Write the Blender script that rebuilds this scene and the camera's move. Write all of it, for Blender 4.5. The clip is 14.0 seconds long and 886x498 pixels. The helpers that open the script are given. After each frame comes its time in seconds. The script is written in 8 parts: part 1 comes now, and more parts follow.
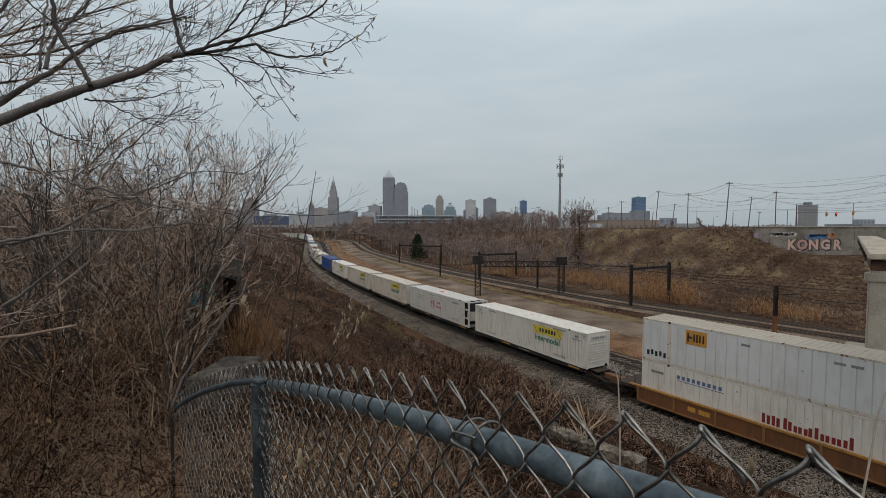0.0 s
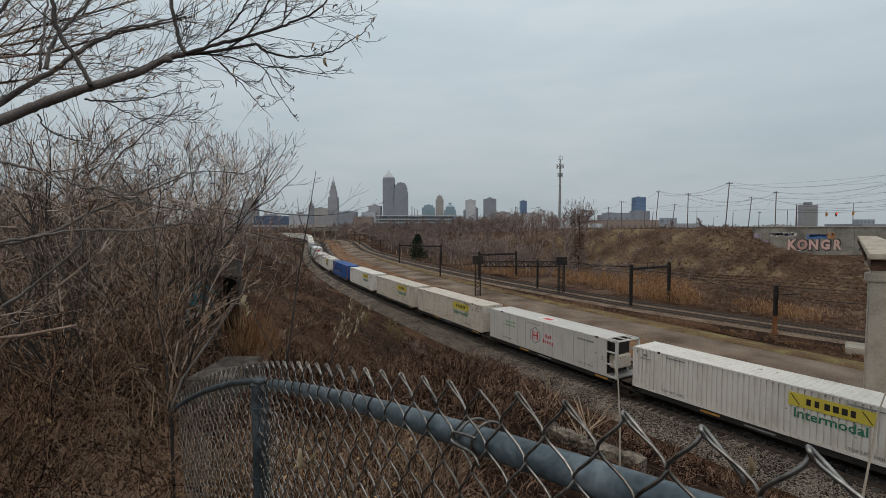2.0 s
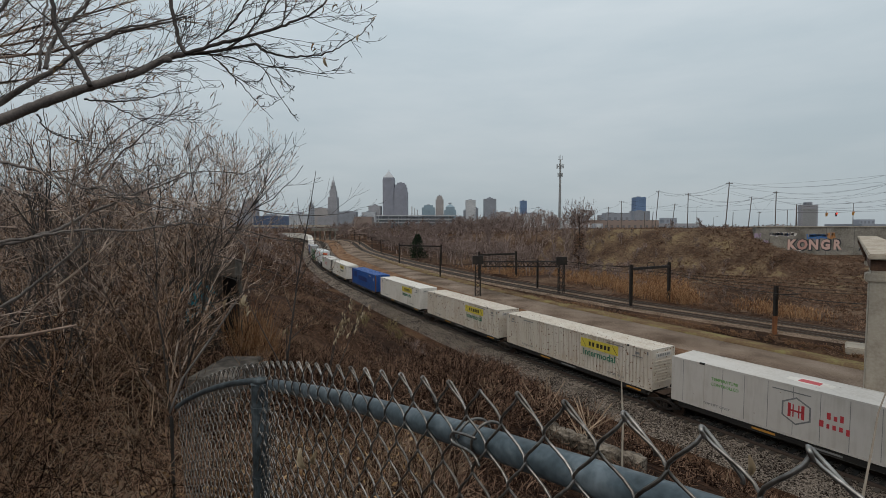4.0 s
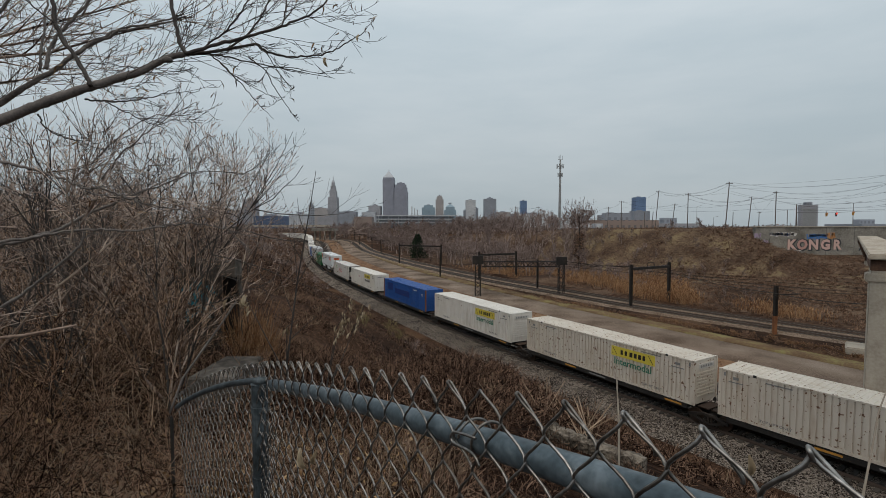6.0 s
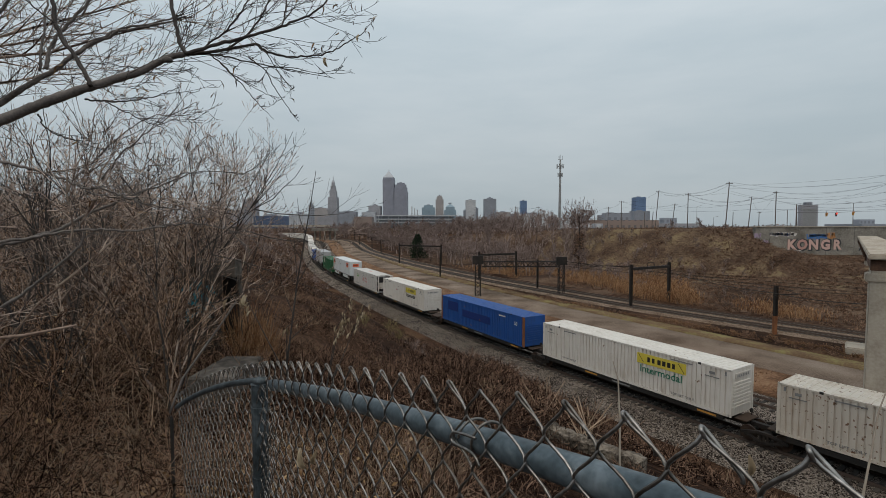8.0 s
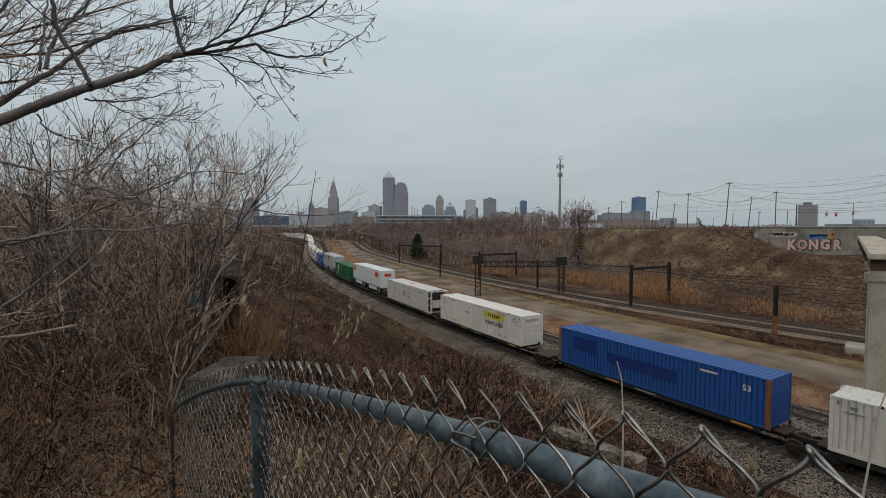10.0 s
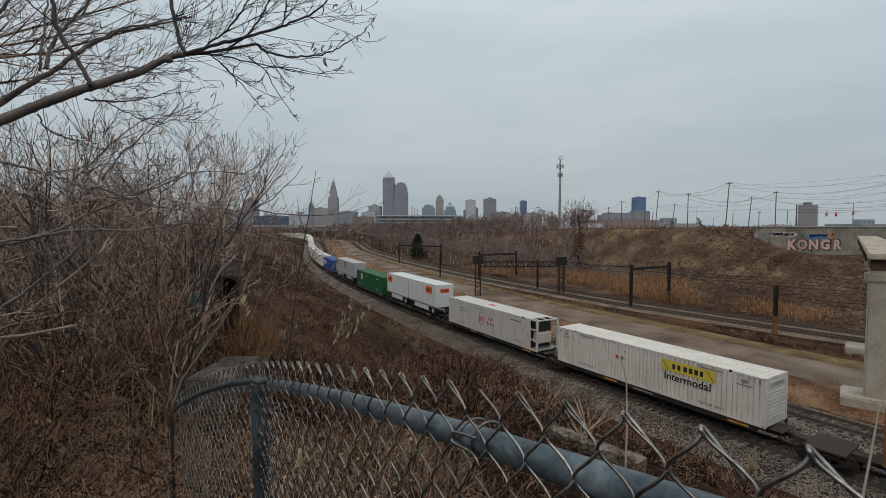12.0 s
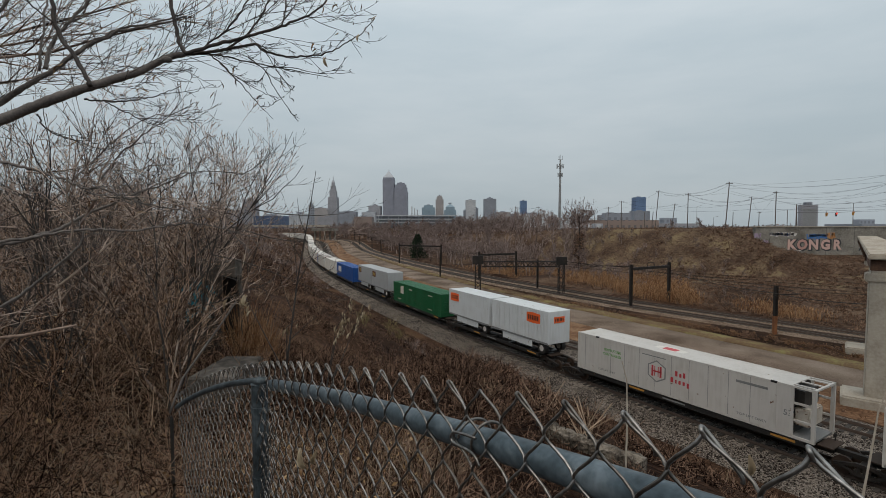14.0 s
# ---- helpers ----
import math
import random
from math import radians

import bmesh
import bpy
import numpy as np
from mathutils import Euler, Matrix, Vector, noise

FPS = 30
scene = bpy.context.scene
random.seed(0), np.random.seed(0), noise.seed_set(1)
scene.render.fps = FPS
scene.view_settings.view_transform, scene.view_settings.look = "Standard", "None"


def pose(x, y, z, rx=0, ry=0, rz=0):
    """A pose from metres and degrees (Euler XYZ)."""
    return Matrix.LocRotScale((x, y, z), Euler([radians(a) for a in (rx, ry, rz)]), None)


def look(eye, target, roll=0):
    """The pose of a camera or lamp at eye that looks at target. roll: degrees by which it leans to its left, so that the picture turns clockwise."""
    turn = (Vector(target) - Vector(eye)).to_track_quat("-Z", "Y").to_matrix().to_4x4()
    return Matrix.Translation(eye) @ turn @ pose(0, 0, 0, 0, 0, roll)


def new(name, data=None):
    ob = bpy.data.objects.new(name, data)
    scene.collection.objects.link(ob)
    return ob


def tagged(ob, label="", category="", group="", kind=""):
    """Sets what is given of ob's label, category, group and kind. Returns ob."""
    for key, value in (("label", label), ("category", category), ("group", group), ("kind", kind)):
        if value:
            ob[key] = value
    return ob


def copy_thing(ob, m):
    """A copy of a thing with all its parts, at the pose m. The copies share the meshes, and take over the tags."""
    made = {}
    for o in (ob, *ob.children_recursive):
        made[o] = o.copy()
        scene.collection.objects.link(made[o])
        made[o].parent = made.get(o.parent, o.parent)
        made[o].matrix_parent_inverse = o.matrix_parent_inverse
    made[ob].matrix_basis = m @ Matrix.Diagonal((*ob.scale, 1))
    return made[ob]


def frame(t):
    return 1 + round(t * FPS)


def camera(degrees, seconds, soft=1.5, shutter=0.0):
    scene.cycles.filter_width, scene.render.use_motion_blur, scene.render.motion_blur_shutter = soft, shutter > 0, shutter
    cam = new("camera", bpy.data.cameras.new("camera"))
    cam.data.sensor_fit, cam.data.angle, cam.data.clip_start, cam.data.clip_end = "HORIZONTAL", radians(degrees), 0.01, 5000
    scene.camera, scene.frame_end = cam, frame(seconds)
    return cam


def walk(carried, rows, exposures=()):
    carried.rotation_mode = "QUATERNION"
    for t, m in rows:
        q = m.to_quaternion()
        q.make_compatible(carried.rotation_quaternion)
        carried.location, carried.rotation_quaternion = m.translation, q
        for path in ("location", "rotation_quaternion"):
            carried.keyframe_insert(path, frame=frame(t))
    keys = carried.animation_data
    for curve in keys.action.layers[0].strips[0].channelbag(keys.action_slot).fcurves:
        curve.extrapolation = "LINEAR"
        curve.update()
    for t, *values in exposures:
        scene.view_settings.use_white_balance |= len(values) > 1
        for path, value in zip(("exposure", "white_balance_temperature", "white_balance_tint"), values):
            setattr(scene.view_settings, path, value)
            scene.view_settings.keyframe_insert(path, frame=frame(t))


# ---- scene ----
# Camera: fixed on its stand beside the fence at the top of the cutting
EYE_Z = 12.71
cam = camera(86.98, 14.0, soft=0.45)
STAND = pose(0, 0, EYE_Z, 90 - 2.84, 0, 0)
walk(cam, [(0, STAND), (14.0, STAND)])

# World: overcast winter sky, one soft weak sun
world = bpy.data.worlds.new("overcast_sky")
scene.world = world
world.use_nodes = True
wn, wl = world.node_tree.nodes, world.node_tree.links
bg = wn["Background"]
sky = wn.new("ShaderNodeTexSky")
sky.sky_type, sky.sun_disc = "NISHITA", False
sky.sun_elevation, sky.sun_rotation = radians(63), radians(200)
sky.air_density, sky.dust_density = 1.2, 4.0
gain = wn.new("ShaderNodeVectorMath")
gain.operation = "SCALE"
gain.inputs["Scale"].default_value = 0.08
wl.new(sky.outputs[0], gain.inputs[0])
geo = wn.new("ShaderNodeTexCoord")
stretch = wn.new("ShaderNodeMapping")
stretch.inputs["Scale"].default_value = (1.0, 1.0, 4.5)
wl.new(geo.outputs["Generated"], stretch.inputs["Vector"])
cloud = wn.new("ShaderNodeTexNoise")
cloud.inputs["Scale"].default_value, cloud.inputs["Detail"].default_value, cloud.inputs["Roughness"].default_value = 2.2, 5.0, 0.55
wl.new(stretch.outputs[0], cloud.inputs["Vector"])
ramp = wn.new("ShaderNodeValToRGB")
ramp.color_ramp.elements[0].position, ramp.color_ramp.elements[1].position = 0.3, 0.72
ramp.color_ramp.elements[0].color, ramp.color_ramp.elements[1].color = (0.50, 0.584, 0.632, 1), (0.614, 0.68, 0.716, 1)
wl.new(cloud.outputs[0], ramp.inputs[0])
mixw = wn.new("ShaderNodeMix")
mixw.data_type = "RGBA"
mixw.inputs[0].default_value = 0.9
wl.new(gain.outputs[0], mixw.inputs[6])
wl.new(ramp.outputs[0], mixw.inputs[7])
# overcast skies are a little darker towards the horizon
up_axis = wn.new("ShaderNodeSeparateXYZ")
wl.new(geo.outputs["Generated"], up_axis.inputs[0])
rise = wn.new("ShaderNodeMapRange")
rise.inputs["From Min"].default_value, rise.inputs["From Max"].default_value = 0.0, 0.55
rise.inputs["To Min"].default_value, rise.inputs["To Max"].default_value = 0.765, 1.21
wl.new(up_axis.outputs["Z"], rise.inputs["Value"])
dome = wn.new("ShaderNodeVectorMath")
dome.operation = "SCALE"
wl.new(mixw.outputs[2], dome.inputs[0])
wl.new(rise.outputs[0], dome.inputs["Scale"])
wl.new(dome.outputs[0], bg.inputs["Color"])
bg.inputs["Strength"].default_value = 1.0
sun_data = bpy.data.lights.new("sun", "SUN")
sun_data.energy, sun_data.angle, sun_data.color = 0.95, radians(40), (1.0, 0.86, 0.70)
sun = new("sun", sun_data)
sun.matrix_basis = look((-14, -38, 80), (0, 0, 0))
scene.view_settings.exposure = 0.0


# ---- materials ----
def material(name, colours, scale=4.0, fine=40.0, rough=0.85, bump=0.3, metal=0.0, kind="noise", spec=0.3, stretch_by=(1, 1, 1), per_object=0.0, per_island=0.0, coords="Object", dist=0.02, crisp=False):
    """Two or more colours mixed by coarse and fine noise, with relief from the fine one."""
    m = bpy.data.materials.new(name)
    m.use_nodes = True
    n, l = m.node_tree.nodes, m.node_tree.links
    b = n["Principled BSDF"]
    tc = n.new("ShaderNodeTexCoord")
    mp = n.new("ShaderNodeMapping")
    mp.inputs["Scale"].default_value = stretch_by
    l.new(tc.outputs[coords], mp.inputs["Vector"])
    big = n.new("ShaderNodeTexNoise")
    big.inputs["Scale"].default_value, big.inputs["Detail"].default_value = scale, 4.0
    l.new(mp.outputs[0], big.inputs["Vector"])
    if kind == "cell":
        small = n.new("ShaderNodeTexVoronoi")
        small.inputs["Scale"].default_value = fine
        out_small = small.outputs["Distance"]
        tone = small.outputs["Color"]
    else:
        small = n.new("ShaderNodeTexNoise")
        small.inputs["Scale"].default_value, small.inputs["Detail"].default_value = fine, 5.0
        out_small = small.outputs[0]
        tone = small.outputs[0]
    l.new(mp.outputs[0], small.inputs["Vector"])
    add = n.new("ShaderNodeMath")
    add.operation = "MULTIPLY_ADD"
    add.inputs[1].default_value = 0.45
    sep = n.new("ShaderNodeSeparateColor")
    l.new(tone, sep.inputs[0])
    l.new(sep.outputs[0], add.inputs[0])
    half = n.new("ShaderNodeMath")
    half.operation = "MULTIPLY"
    half.inputs[1].default_value = 0.62
    l.new(big.outputs[0], half.inputs[0])
    l.new(half.outputs[0], add.inputs[2])
    value = add.outputs[0]
    if per_object or per_island:
        if per_object:
            info = n.new("ShaderNodeObjectInfo")
            src, amount = info.outputs["Random"], per_object
        else:
            info = n.new("ShaderNodeNewGeometry")
            src, amount = info.outputs["Random Per Island"], per_island
        vary = n.new("ShaderNodeMath")
        vary.operation = "MULTIPLY_ADD"
        vary.inputs[1].default_value = amount
        l.new(src, vary.inputs[0])
        l.new(value, vary.inputs[2])
        less = n.new("ShaderNodeMath")
        less.operation = "SUBTRACT"
        less.inputs[1].default_value = amount / 2
        l.new(vary.outputs[0], less.inputs[0])
        value = less.outputs[0]
    r = n.new("ShaderNodeValToRGB")
    while len(r.color_ramp.elements) < len(colours):
        r.color_ramp.elements.new(0.5)
    for i, c in enumerate(colours):
        r.color_ramp.elements[i].position = (0.41 + 0.25 * i / max(1, len(colours) - 1)) if crisp else (0.3 + 0.46 * i / max(1, len(colours) - 1))
        r.color_ramp.elements[i].color = (*c, 1)
    l.new(value, r.inputs[0])
    l.new(r.outputs[0], b.inputs["Base Color"])
    b.inputs["Roughness"].default_value, b.inputs["Metallic"].default_value = rough, metal
    b.inputs["Specular IOR Level"].default_value = spec
    if bump:
        bp = n.new("ShaderNodeBump")
        bp.inputs["Strength"].default_value, bp.inputs["Distance"].default_value = bump, dist
        l.new(out_small, bp.inputs["Height"])
        l.new(bp.outputs[0], b.inputs["Normal"])
    return m


def paint(name, c, grime=(0.16, 0.13, 0.1), amount=0.35, rough=0.5, rust=None):
    """Vehicle or container paint: streaks of grime running down, fine speckle."""
    m = bpy.data.materials.new(name)
    m.use_nodes = True
    n, l = m.node_tree.nodes, m.node_tree.links
    b = n["Principled BSDF"]
    tc = n.new("ShaderNodeTexCoord")
    info = n.new("ShaderNodeObjectInfo")
    shift = n.new("ShaderNodeVectorMath")
    shift.operation = "ADD"
    l.new(tc.outputs["Object"], shift.inputs[0])
    l.new(info.outputs["Random"], shift.inputs[1])
    mp = n.new("ShaderNodeMapping")
    mp.inputs["Scale"].default_value = (3.0, 3.0, 0.35)
    l.new(shift.outputs[0], mp.inputs["Vector"])
    streak = n.new("ShaderNodeTexNoise")
    streak.inputs["Scale"].default_value, streak.inputs["Detail"].default_value = 2.0, 6.0
    l.new(mp.outputs[0], streak.inputs["Vector"])
    blot = n.new("ShaderNodeTexNoise")
    blot.inputs["Scale"].default_value, blot.inputs["Detail"].default_value = 0.9, 5.0
    l.new(shift.outputs[0], blot.inputs["Vector"])
    mul = n.new("ShaderNodeMath")
    mul.operation = "MULTIPLY"
    l.new(streak.outputs[0], mul.inputs[0])
    l.new(blot.outputs[0], mul.inputs[1])
    r = n.new("ShaderNodeValToRGB")
    r.color_ramp.elements[0].position, r.color_ramp.elements[1].position = 0.2, 0.5
    r.color_ramp.elements[0].color, r.color_ramp.elements[1].color = (0, 0, 0, 1), (1, 1, 1, 1)
    l.new(mul.outputs[0], r.inputs[0])
    am = n.new("ShaderNodeMath")
    am.operation = "MULTIPLY"
    am.inputs[1].default_value = amount
    l.new(r.outputs[0], am.inputs[0])
    mx = n.new("ShaderNodeMix")
    mx.data_type = "RGBA"
    mx.inputs[6].default_value, mx.inputs[7].default_value = (*c, 1), (*grime, 1)
    l.new(am.outputs[0], mx.inputs[0])
    speck = n.new("ShaderNodeTexNoise")
    speck.inputs["Scale"].default_value, speck.inputs["Detail"].default_value = (2.6, 3.0) if rust is None else (5.0, 2.0)
    l.new(shift.outputs[0], speck.inputs["Vector"])
    sr = n.new("ShaderNodeValToRGB")
    sr.color_ramp.elements[0].position, sr.color_ramp.elements[1].position = (0.70, 0.76) if rust is None else (0.645, 0.68)
    l.new(speck.outputs[0], sr.inputs[0])
    mx2 = n.new("ShaderNodeMix")
    mx2.data_type = "RGBA"
    mx2.inputs[7].default_value = (0.16, 0.085, 0.05, 1)
    l.new(sr.outputs[0], mx2.inputs[0])
    l.new(mx.outputs[2], mx2.inputs[6])
    l.new(mx2.outputs[2], b.inputs["Base Color"])
    b.inputs["Roughness"].default_value = rough
    b.inputs["Specular IOR Level"].default_value = 0.3
    return m


M = {}
M["scrub"] = material("scrub_ground", [(0.014, 0.0075, 0.005), (0.048, 0.026, 0.017), (0.125, 0.072, 0.043)], 0.12, 6.0, bump=0.9, dist=0.25, spec=0.03, crisp=True)
M["shelf"] = material("shelf_soil", [(0.03, 0.018, 0.012), (0.08, 0.049, 0.034), (0.155, 0.103, 0.07)], 0.08, 1.8, bump=0.9, dist=0.4, spec=0.03, crisp=True)
M["hillside"] = material("hillside_grass", [(0.055, 0.034, 0.024), (0.12, 0.08, 0.054), (0.20, 0.148, 0.085)], 0.16, 2.2, bump=0.9, dist=0.4, spec=0.03, crisp=True)
M["hilltwig"] = material("hill_twig", [(0.07, 0.039, 0.027), (0.175, 0.107, 0.074), (0.32, 0.21, 0.145)], 0.1, 3.0, bump=0.0, per_island=0.5, spec=0.03)
M["woodtwig"] = material("wood_twig", [(0.10, 0.072, 0.063), (0.22, 0.163, 0.146), (0.38, 0.30, 0.272)], 0.1, 3.0, bump=0.0, per_island=0.6, spec=0.03)
M["rustgrass"] = material("rusty_grass", [(0.10, 0.053, 0.031), (0.20, 0.112, 0.066), (0.27, 0.17, 0.103)], 0.35, 5.0, bump=0.9, dist=0.15, spec=0.03, crisp=True)
M["greengrass"] = material("thin_grass", [(0.10, 0.06, 0.038), (0.15, 0.10, 0.057), (0.215, 0.185, 0.08)], 0.35, 5.0, bump=0.6, dist=0.08, spec=0.03, crisp=True)
M["ballast"] = material("ballast", [(0.022, 0.017, 0.014), (0.14, 0.113, 0.095), (0.33, 0.278, 0.235)], 0.5, 15.0, rough=0.95, bump=1.0, kind="cell", dist=0.1, spec=0.05, crisp=True)
M["brownballast"] = material("brown_ballast", [(0.10, 0.065, 0.045), (0.22, 0.156, 0.113), (0.35, 0.26, 0.195)], 0.4, 16.0, rough=0.95, bump=1.0, kind="cell", dist=0.1, spec=0.05, crisp=True)
M["stone"] = material("ballast_stone", [(0.065, 0.053, 0.044), (0.19, 0.16, 0.135), (0.36, 0.31, 0.27)], 3.0, 30.0, rough=0.95, bump=0.2, per_island=0.7)
M["road"] = material("service_road", [(0.085, 0.06, 0.044), (0.175, 0.13, 0.10), (0.27, 0.21, 0.168)], 0.16, 11.0, rough=0.95, bump=0.7, dist=0.05, spec=0.03, crisp=True)
M["tie"] = material("tie_timber", [(0.018, 0.015, 0.013), (0.05, 0.042, 0.036), (0.085, 0.072, 0.06)], 2.0, 25.0, bump=0.5, per_object=0.3)
M["rail"] = material("rail_steel", [(0.035, 0.022, 0.016), (0.06, 0.04, 0.03), (0.09, 0.06, 0.045)], 2.0, 30.0, rough=0.6, metal=0.4, bump=0.1)
M["steel"] = material("dark_steel", [(0.012, 0.011, 0.011), (0.028, 0.024, 0.022), (0.05, 0.038, 0.03)], 1.5, 20.0, rough=0.7, metal=0.3, bump=0.15)
M["rust"] = material("rust_steel", [(0.09, 0.035, 0.017), (0.2, 0.08, 0.034), (0.28, 0.125, 0.055)], 1.5, 18.0, rough=0.85, bump=0.2)
M["rustdark"] = material("dark_rust_brown", [(0.03, 0.018, 0.013), (0.075, 0.04, 0.026), (0.14, 0.075, 0.045)], 1.2, 14.0, rough=0.85, bump=0.3)
M["concrete"] = material("concrete", [(0.26, 0.22, 0.175), (0.39, 0.34, 0.278), (0.48, 0.43, 0.36)], 0.5, 6.0, rough=0.9, bump=0.25)
M["oldconcrete"] = material("old_concrete", [(0.12, 0.107, 0.09), (0.225, 0.203, 0.174), (0.31, 0.284, 0.246)], 0.3, 3.0, rough=0.92, bump=0.3, crisp=True)
M["bark"] = material("bark", [(0.022, 0.018, 0.017), (0.05, 0.042, 0.038), (0.10, 0.088, 0.078)], 6.0, 60.0, bump=0.6, dist=0.006)
M["greybark"] = material("grey_bark", [(0.07, 0.06, 0.055), (0.15, 0.13, 0.12), (0.24, 0.21, 0.19)], 6.0, 60.0, bump=0.5, dist=0.006)
M["rootgrass"] = material("verge_tufts", [(0.075, 0.05, 0.03), (0.15, 0.11, 0.058), (0.22, 0.165, 0.095)], 0.2, 5.0, bump=0.0, per_island=0.6, spec=0.03)
M["slopetwig"] = material("slope_twig", [(0.011, 0.006, 0.0045), (0.068, 0.038, 0.027), (0.235, 0.148, 0.104)], 0.6, 9.0, bump=0.0, per_island=0.9, spec=0.03)
M["rustytuft"] = material("rusty_tufts", [(0.10, 0.05, 0.028), (0.22, 0.12, 0.068), (0.33, 0.205, 0.12)], 0.2, 5.0, bump=0.0, per_island=0.6, spec=0.03)
M["twig"] = material("twig", [(0.008, 0.0045, 0.003), (0.075, 0.041, 0.027), (0.30, 0.185, 0.123)], 0.6, 9.0, bump=0.0, per_island=0.9, spec=0.05)
M["greytwig"] = material("grey_twig", [(0.055, 0.04, 0.033), (0.28, 0.208, 0.172), (0.60, 0.475, 0.39)], 0.6, 9.0, bump=0.0, per_island=0.5, spec=0.05)
M["thickettwig"] = material("thicket_twig", [(0.022, 0.012, 0.008), (0.20, 0.124, 0.085), (0.54, 0.38, 0.275)], 0.6, 9.0, bump=0.0, per_island=0.55, spec=0.05)
M["deadstem"] = material("pale_stem", [(0.13, 0.083, 0.056), (0.26, 0.18, 0.125), (0.40, 0.30, 0.215)], 2.0, 30.0, bump=0.1, per_island=0.4, spec=0.1)
M["reed"] = material("reed", [(0.16, 0.076, 0.037), (0.29, 0.155, 0.08), (0.44, 0.27, 0.15)], 0.15, 2.0, bump=0.0, per_island=0.8, spec=0.03)
M["leaf"] = material("dry_leaf", [(0.06, 0.03, 0.014), (0.17, 0.095, 0.046), (0.36, 0.24, 0.13)], 3.0, 40.0, bump=0.3, per_island=0.6, spec=0.1)
M["galv"] = material("galvanised_wire", [(0.06, 0.053, 0.048), (0.19, 0.175, 0.16), (0.46, 0.44, 0.42)], 12.0, 120.0, rough=0.34, metal=0.9, bump=0.3, dist=0.001)
M["pipe"] = material("galvanised_pipe", [(0.025, 0.033, 0.038), (0.085, 0.11, 0.126), (0.21, 0.245, 0.268)], 14.0, 70.0, rough=0.42, metal=0.35, bump=0.5, dist=0.001)
M["post"] = material("weathered_post", [(0.014, 0.017, 0.019), (0.042, 0.053, 0.06), (0.115, 0.135, 0.147)], 9.0, 45.0, rough=0.55, metal=0.25, bump=0.25, dist=0.001)
M["evergreen"] = material("evergreen", [(0.01, 0.017, 0.012), (0.022, 0.035, 0.022), (0.045, 0.06, 0.036)], 1.0, 8.0, bump=0.0, per_island=0.5, spec=0.03)
M["white"] = paint("white_paint", (0.66, 0.625, 0.575), (0.3, 0.23, 0.16), 0.45)
M["cream"] = paint("cream_paint", (0.58, 0.525, 0.455), (0.32, 0.21, 0.12), 0.6, rust=True)
M["greywhite"] = paint("greyish_white_paint", (0.54, 0.508, 0.475), (0.28, 0.24, 0.19), 0.4)
M["paleblue"] = paint("pale_grey_paint", (0.61, 0.615, 0.61), (0.28, 0.25, 0.2), 0.35)
M["trailergrey"] = paint("trailer_grey", (0.37, 0.375, 0.38), (0.25, 0.22, 0.18), 0.35)
M["trailerwhite"] = paint("trailer_white", (0.60, 0.615, 0.62), (0.3, 0.27, 0.23), 0.3)
M["steelblue"] = paint("steel_blue_lettering", (0.09, 0.15, 0.29), (0.25, 0.28, 0.33), 0.4)
M["blue"] = paint("blue_paint", (0.018, 0.078, 0.28), (0.03, 0.05, 0.11), 0.5)
M["navy"] = paint("navy_paint", (0.01, 0.03, 0.15), (0.03, 0.045, 0.1), 0.3)
M["green"] = paint("green_paint", (0.012, 0.105, 0.04), (0.03, 0.06, 0.03), 0.5)
M["orange"] = paint("orange_paint", (0.80, 0.13, 0.03), (0.5, 0.12, 0.05), 0.15)
M["yellow"] = paint("yellow_paint", (0.62, 0.50, 0.07), (0.35, 0.28, 0.08), 0.4)
M["amber"] = paint("amber_paint", (0.50, 0.25, 0.05), (0.16, 0.085, 0.04), 0.75)
M["carbrown"] = paint("railcar_brown", (0.165, 0.07, 0.03), (0.05, 0.03, 0.02), 0.7, 0.7)
M["chordamber"] = paint("worn_amber_chord", (0.38, 0.19, 0.05), (0.13, 0.07, 0.035), 0.75)
M["ribamber"] = paint("amber_brown_rib", (0.23, 0.11, 0.042), (0.085, 0.045, 0.025), 0.6, 0.7)
M["tanroof"] = paint("weathered_tan_roof", (0.40, 0.345, 0.285), (0.25, 0.19, 0.13), 0.5)
M["platform"] = paint("dark_rusty_steel", (0.05, 0.034, 0.026), (0.09, 0.055, 0.035), 0.6, 0.8)
M["black"] = paint("black_paint", (0.022, 0.021, 0.021), (0.06, 0.05, 0.04), 0.5)
M["tealtext"] = paint("green_lettering", (0.03, 0.17, 0.11), (0.1, 0.18, 0.14), 0.3)
M["redtext"] = paint("red_lettering", (0.48, 0.05, 0.06), (0.4, 0.1, 0.1), 0.3)
M["maroon"] = paint("maroon_lettering", (0.2, 0.025, 0.025), (0.2, 0.06, 0.05), 0.3)
M["greytext"] = paint("grey_lettering", (0.2, 0.2, 0.2), (0.3, 0.3, 0.28), 0.4)
M["lime"] = paint("lime_lettering", (0.13, 0.33, 0.09), (0.3, 0.4, 0.25), 0.2)


# ---- mesh tools ----
def box(bm, x0, x1, y0, y1, z0, z1):
    v = [bm.verts.new(p) for p in ((x0, y0, z0), (x1, y0, z0), (x1, y1, z0), (x0, y1, z0), (x0, y0, z1), (x1, y0, z1), (x1, y1, z1), (x0, y1, z1))]
    for f in ((3, 2, 1, 0), (4, 5, 6, 7), (0, 1, 5, 4), (1, 2, 6, 5), (2, 3, 7, 6), (3, 0, 4, 7)):
        bm.faces.new([v[i] for i in f])
    return v


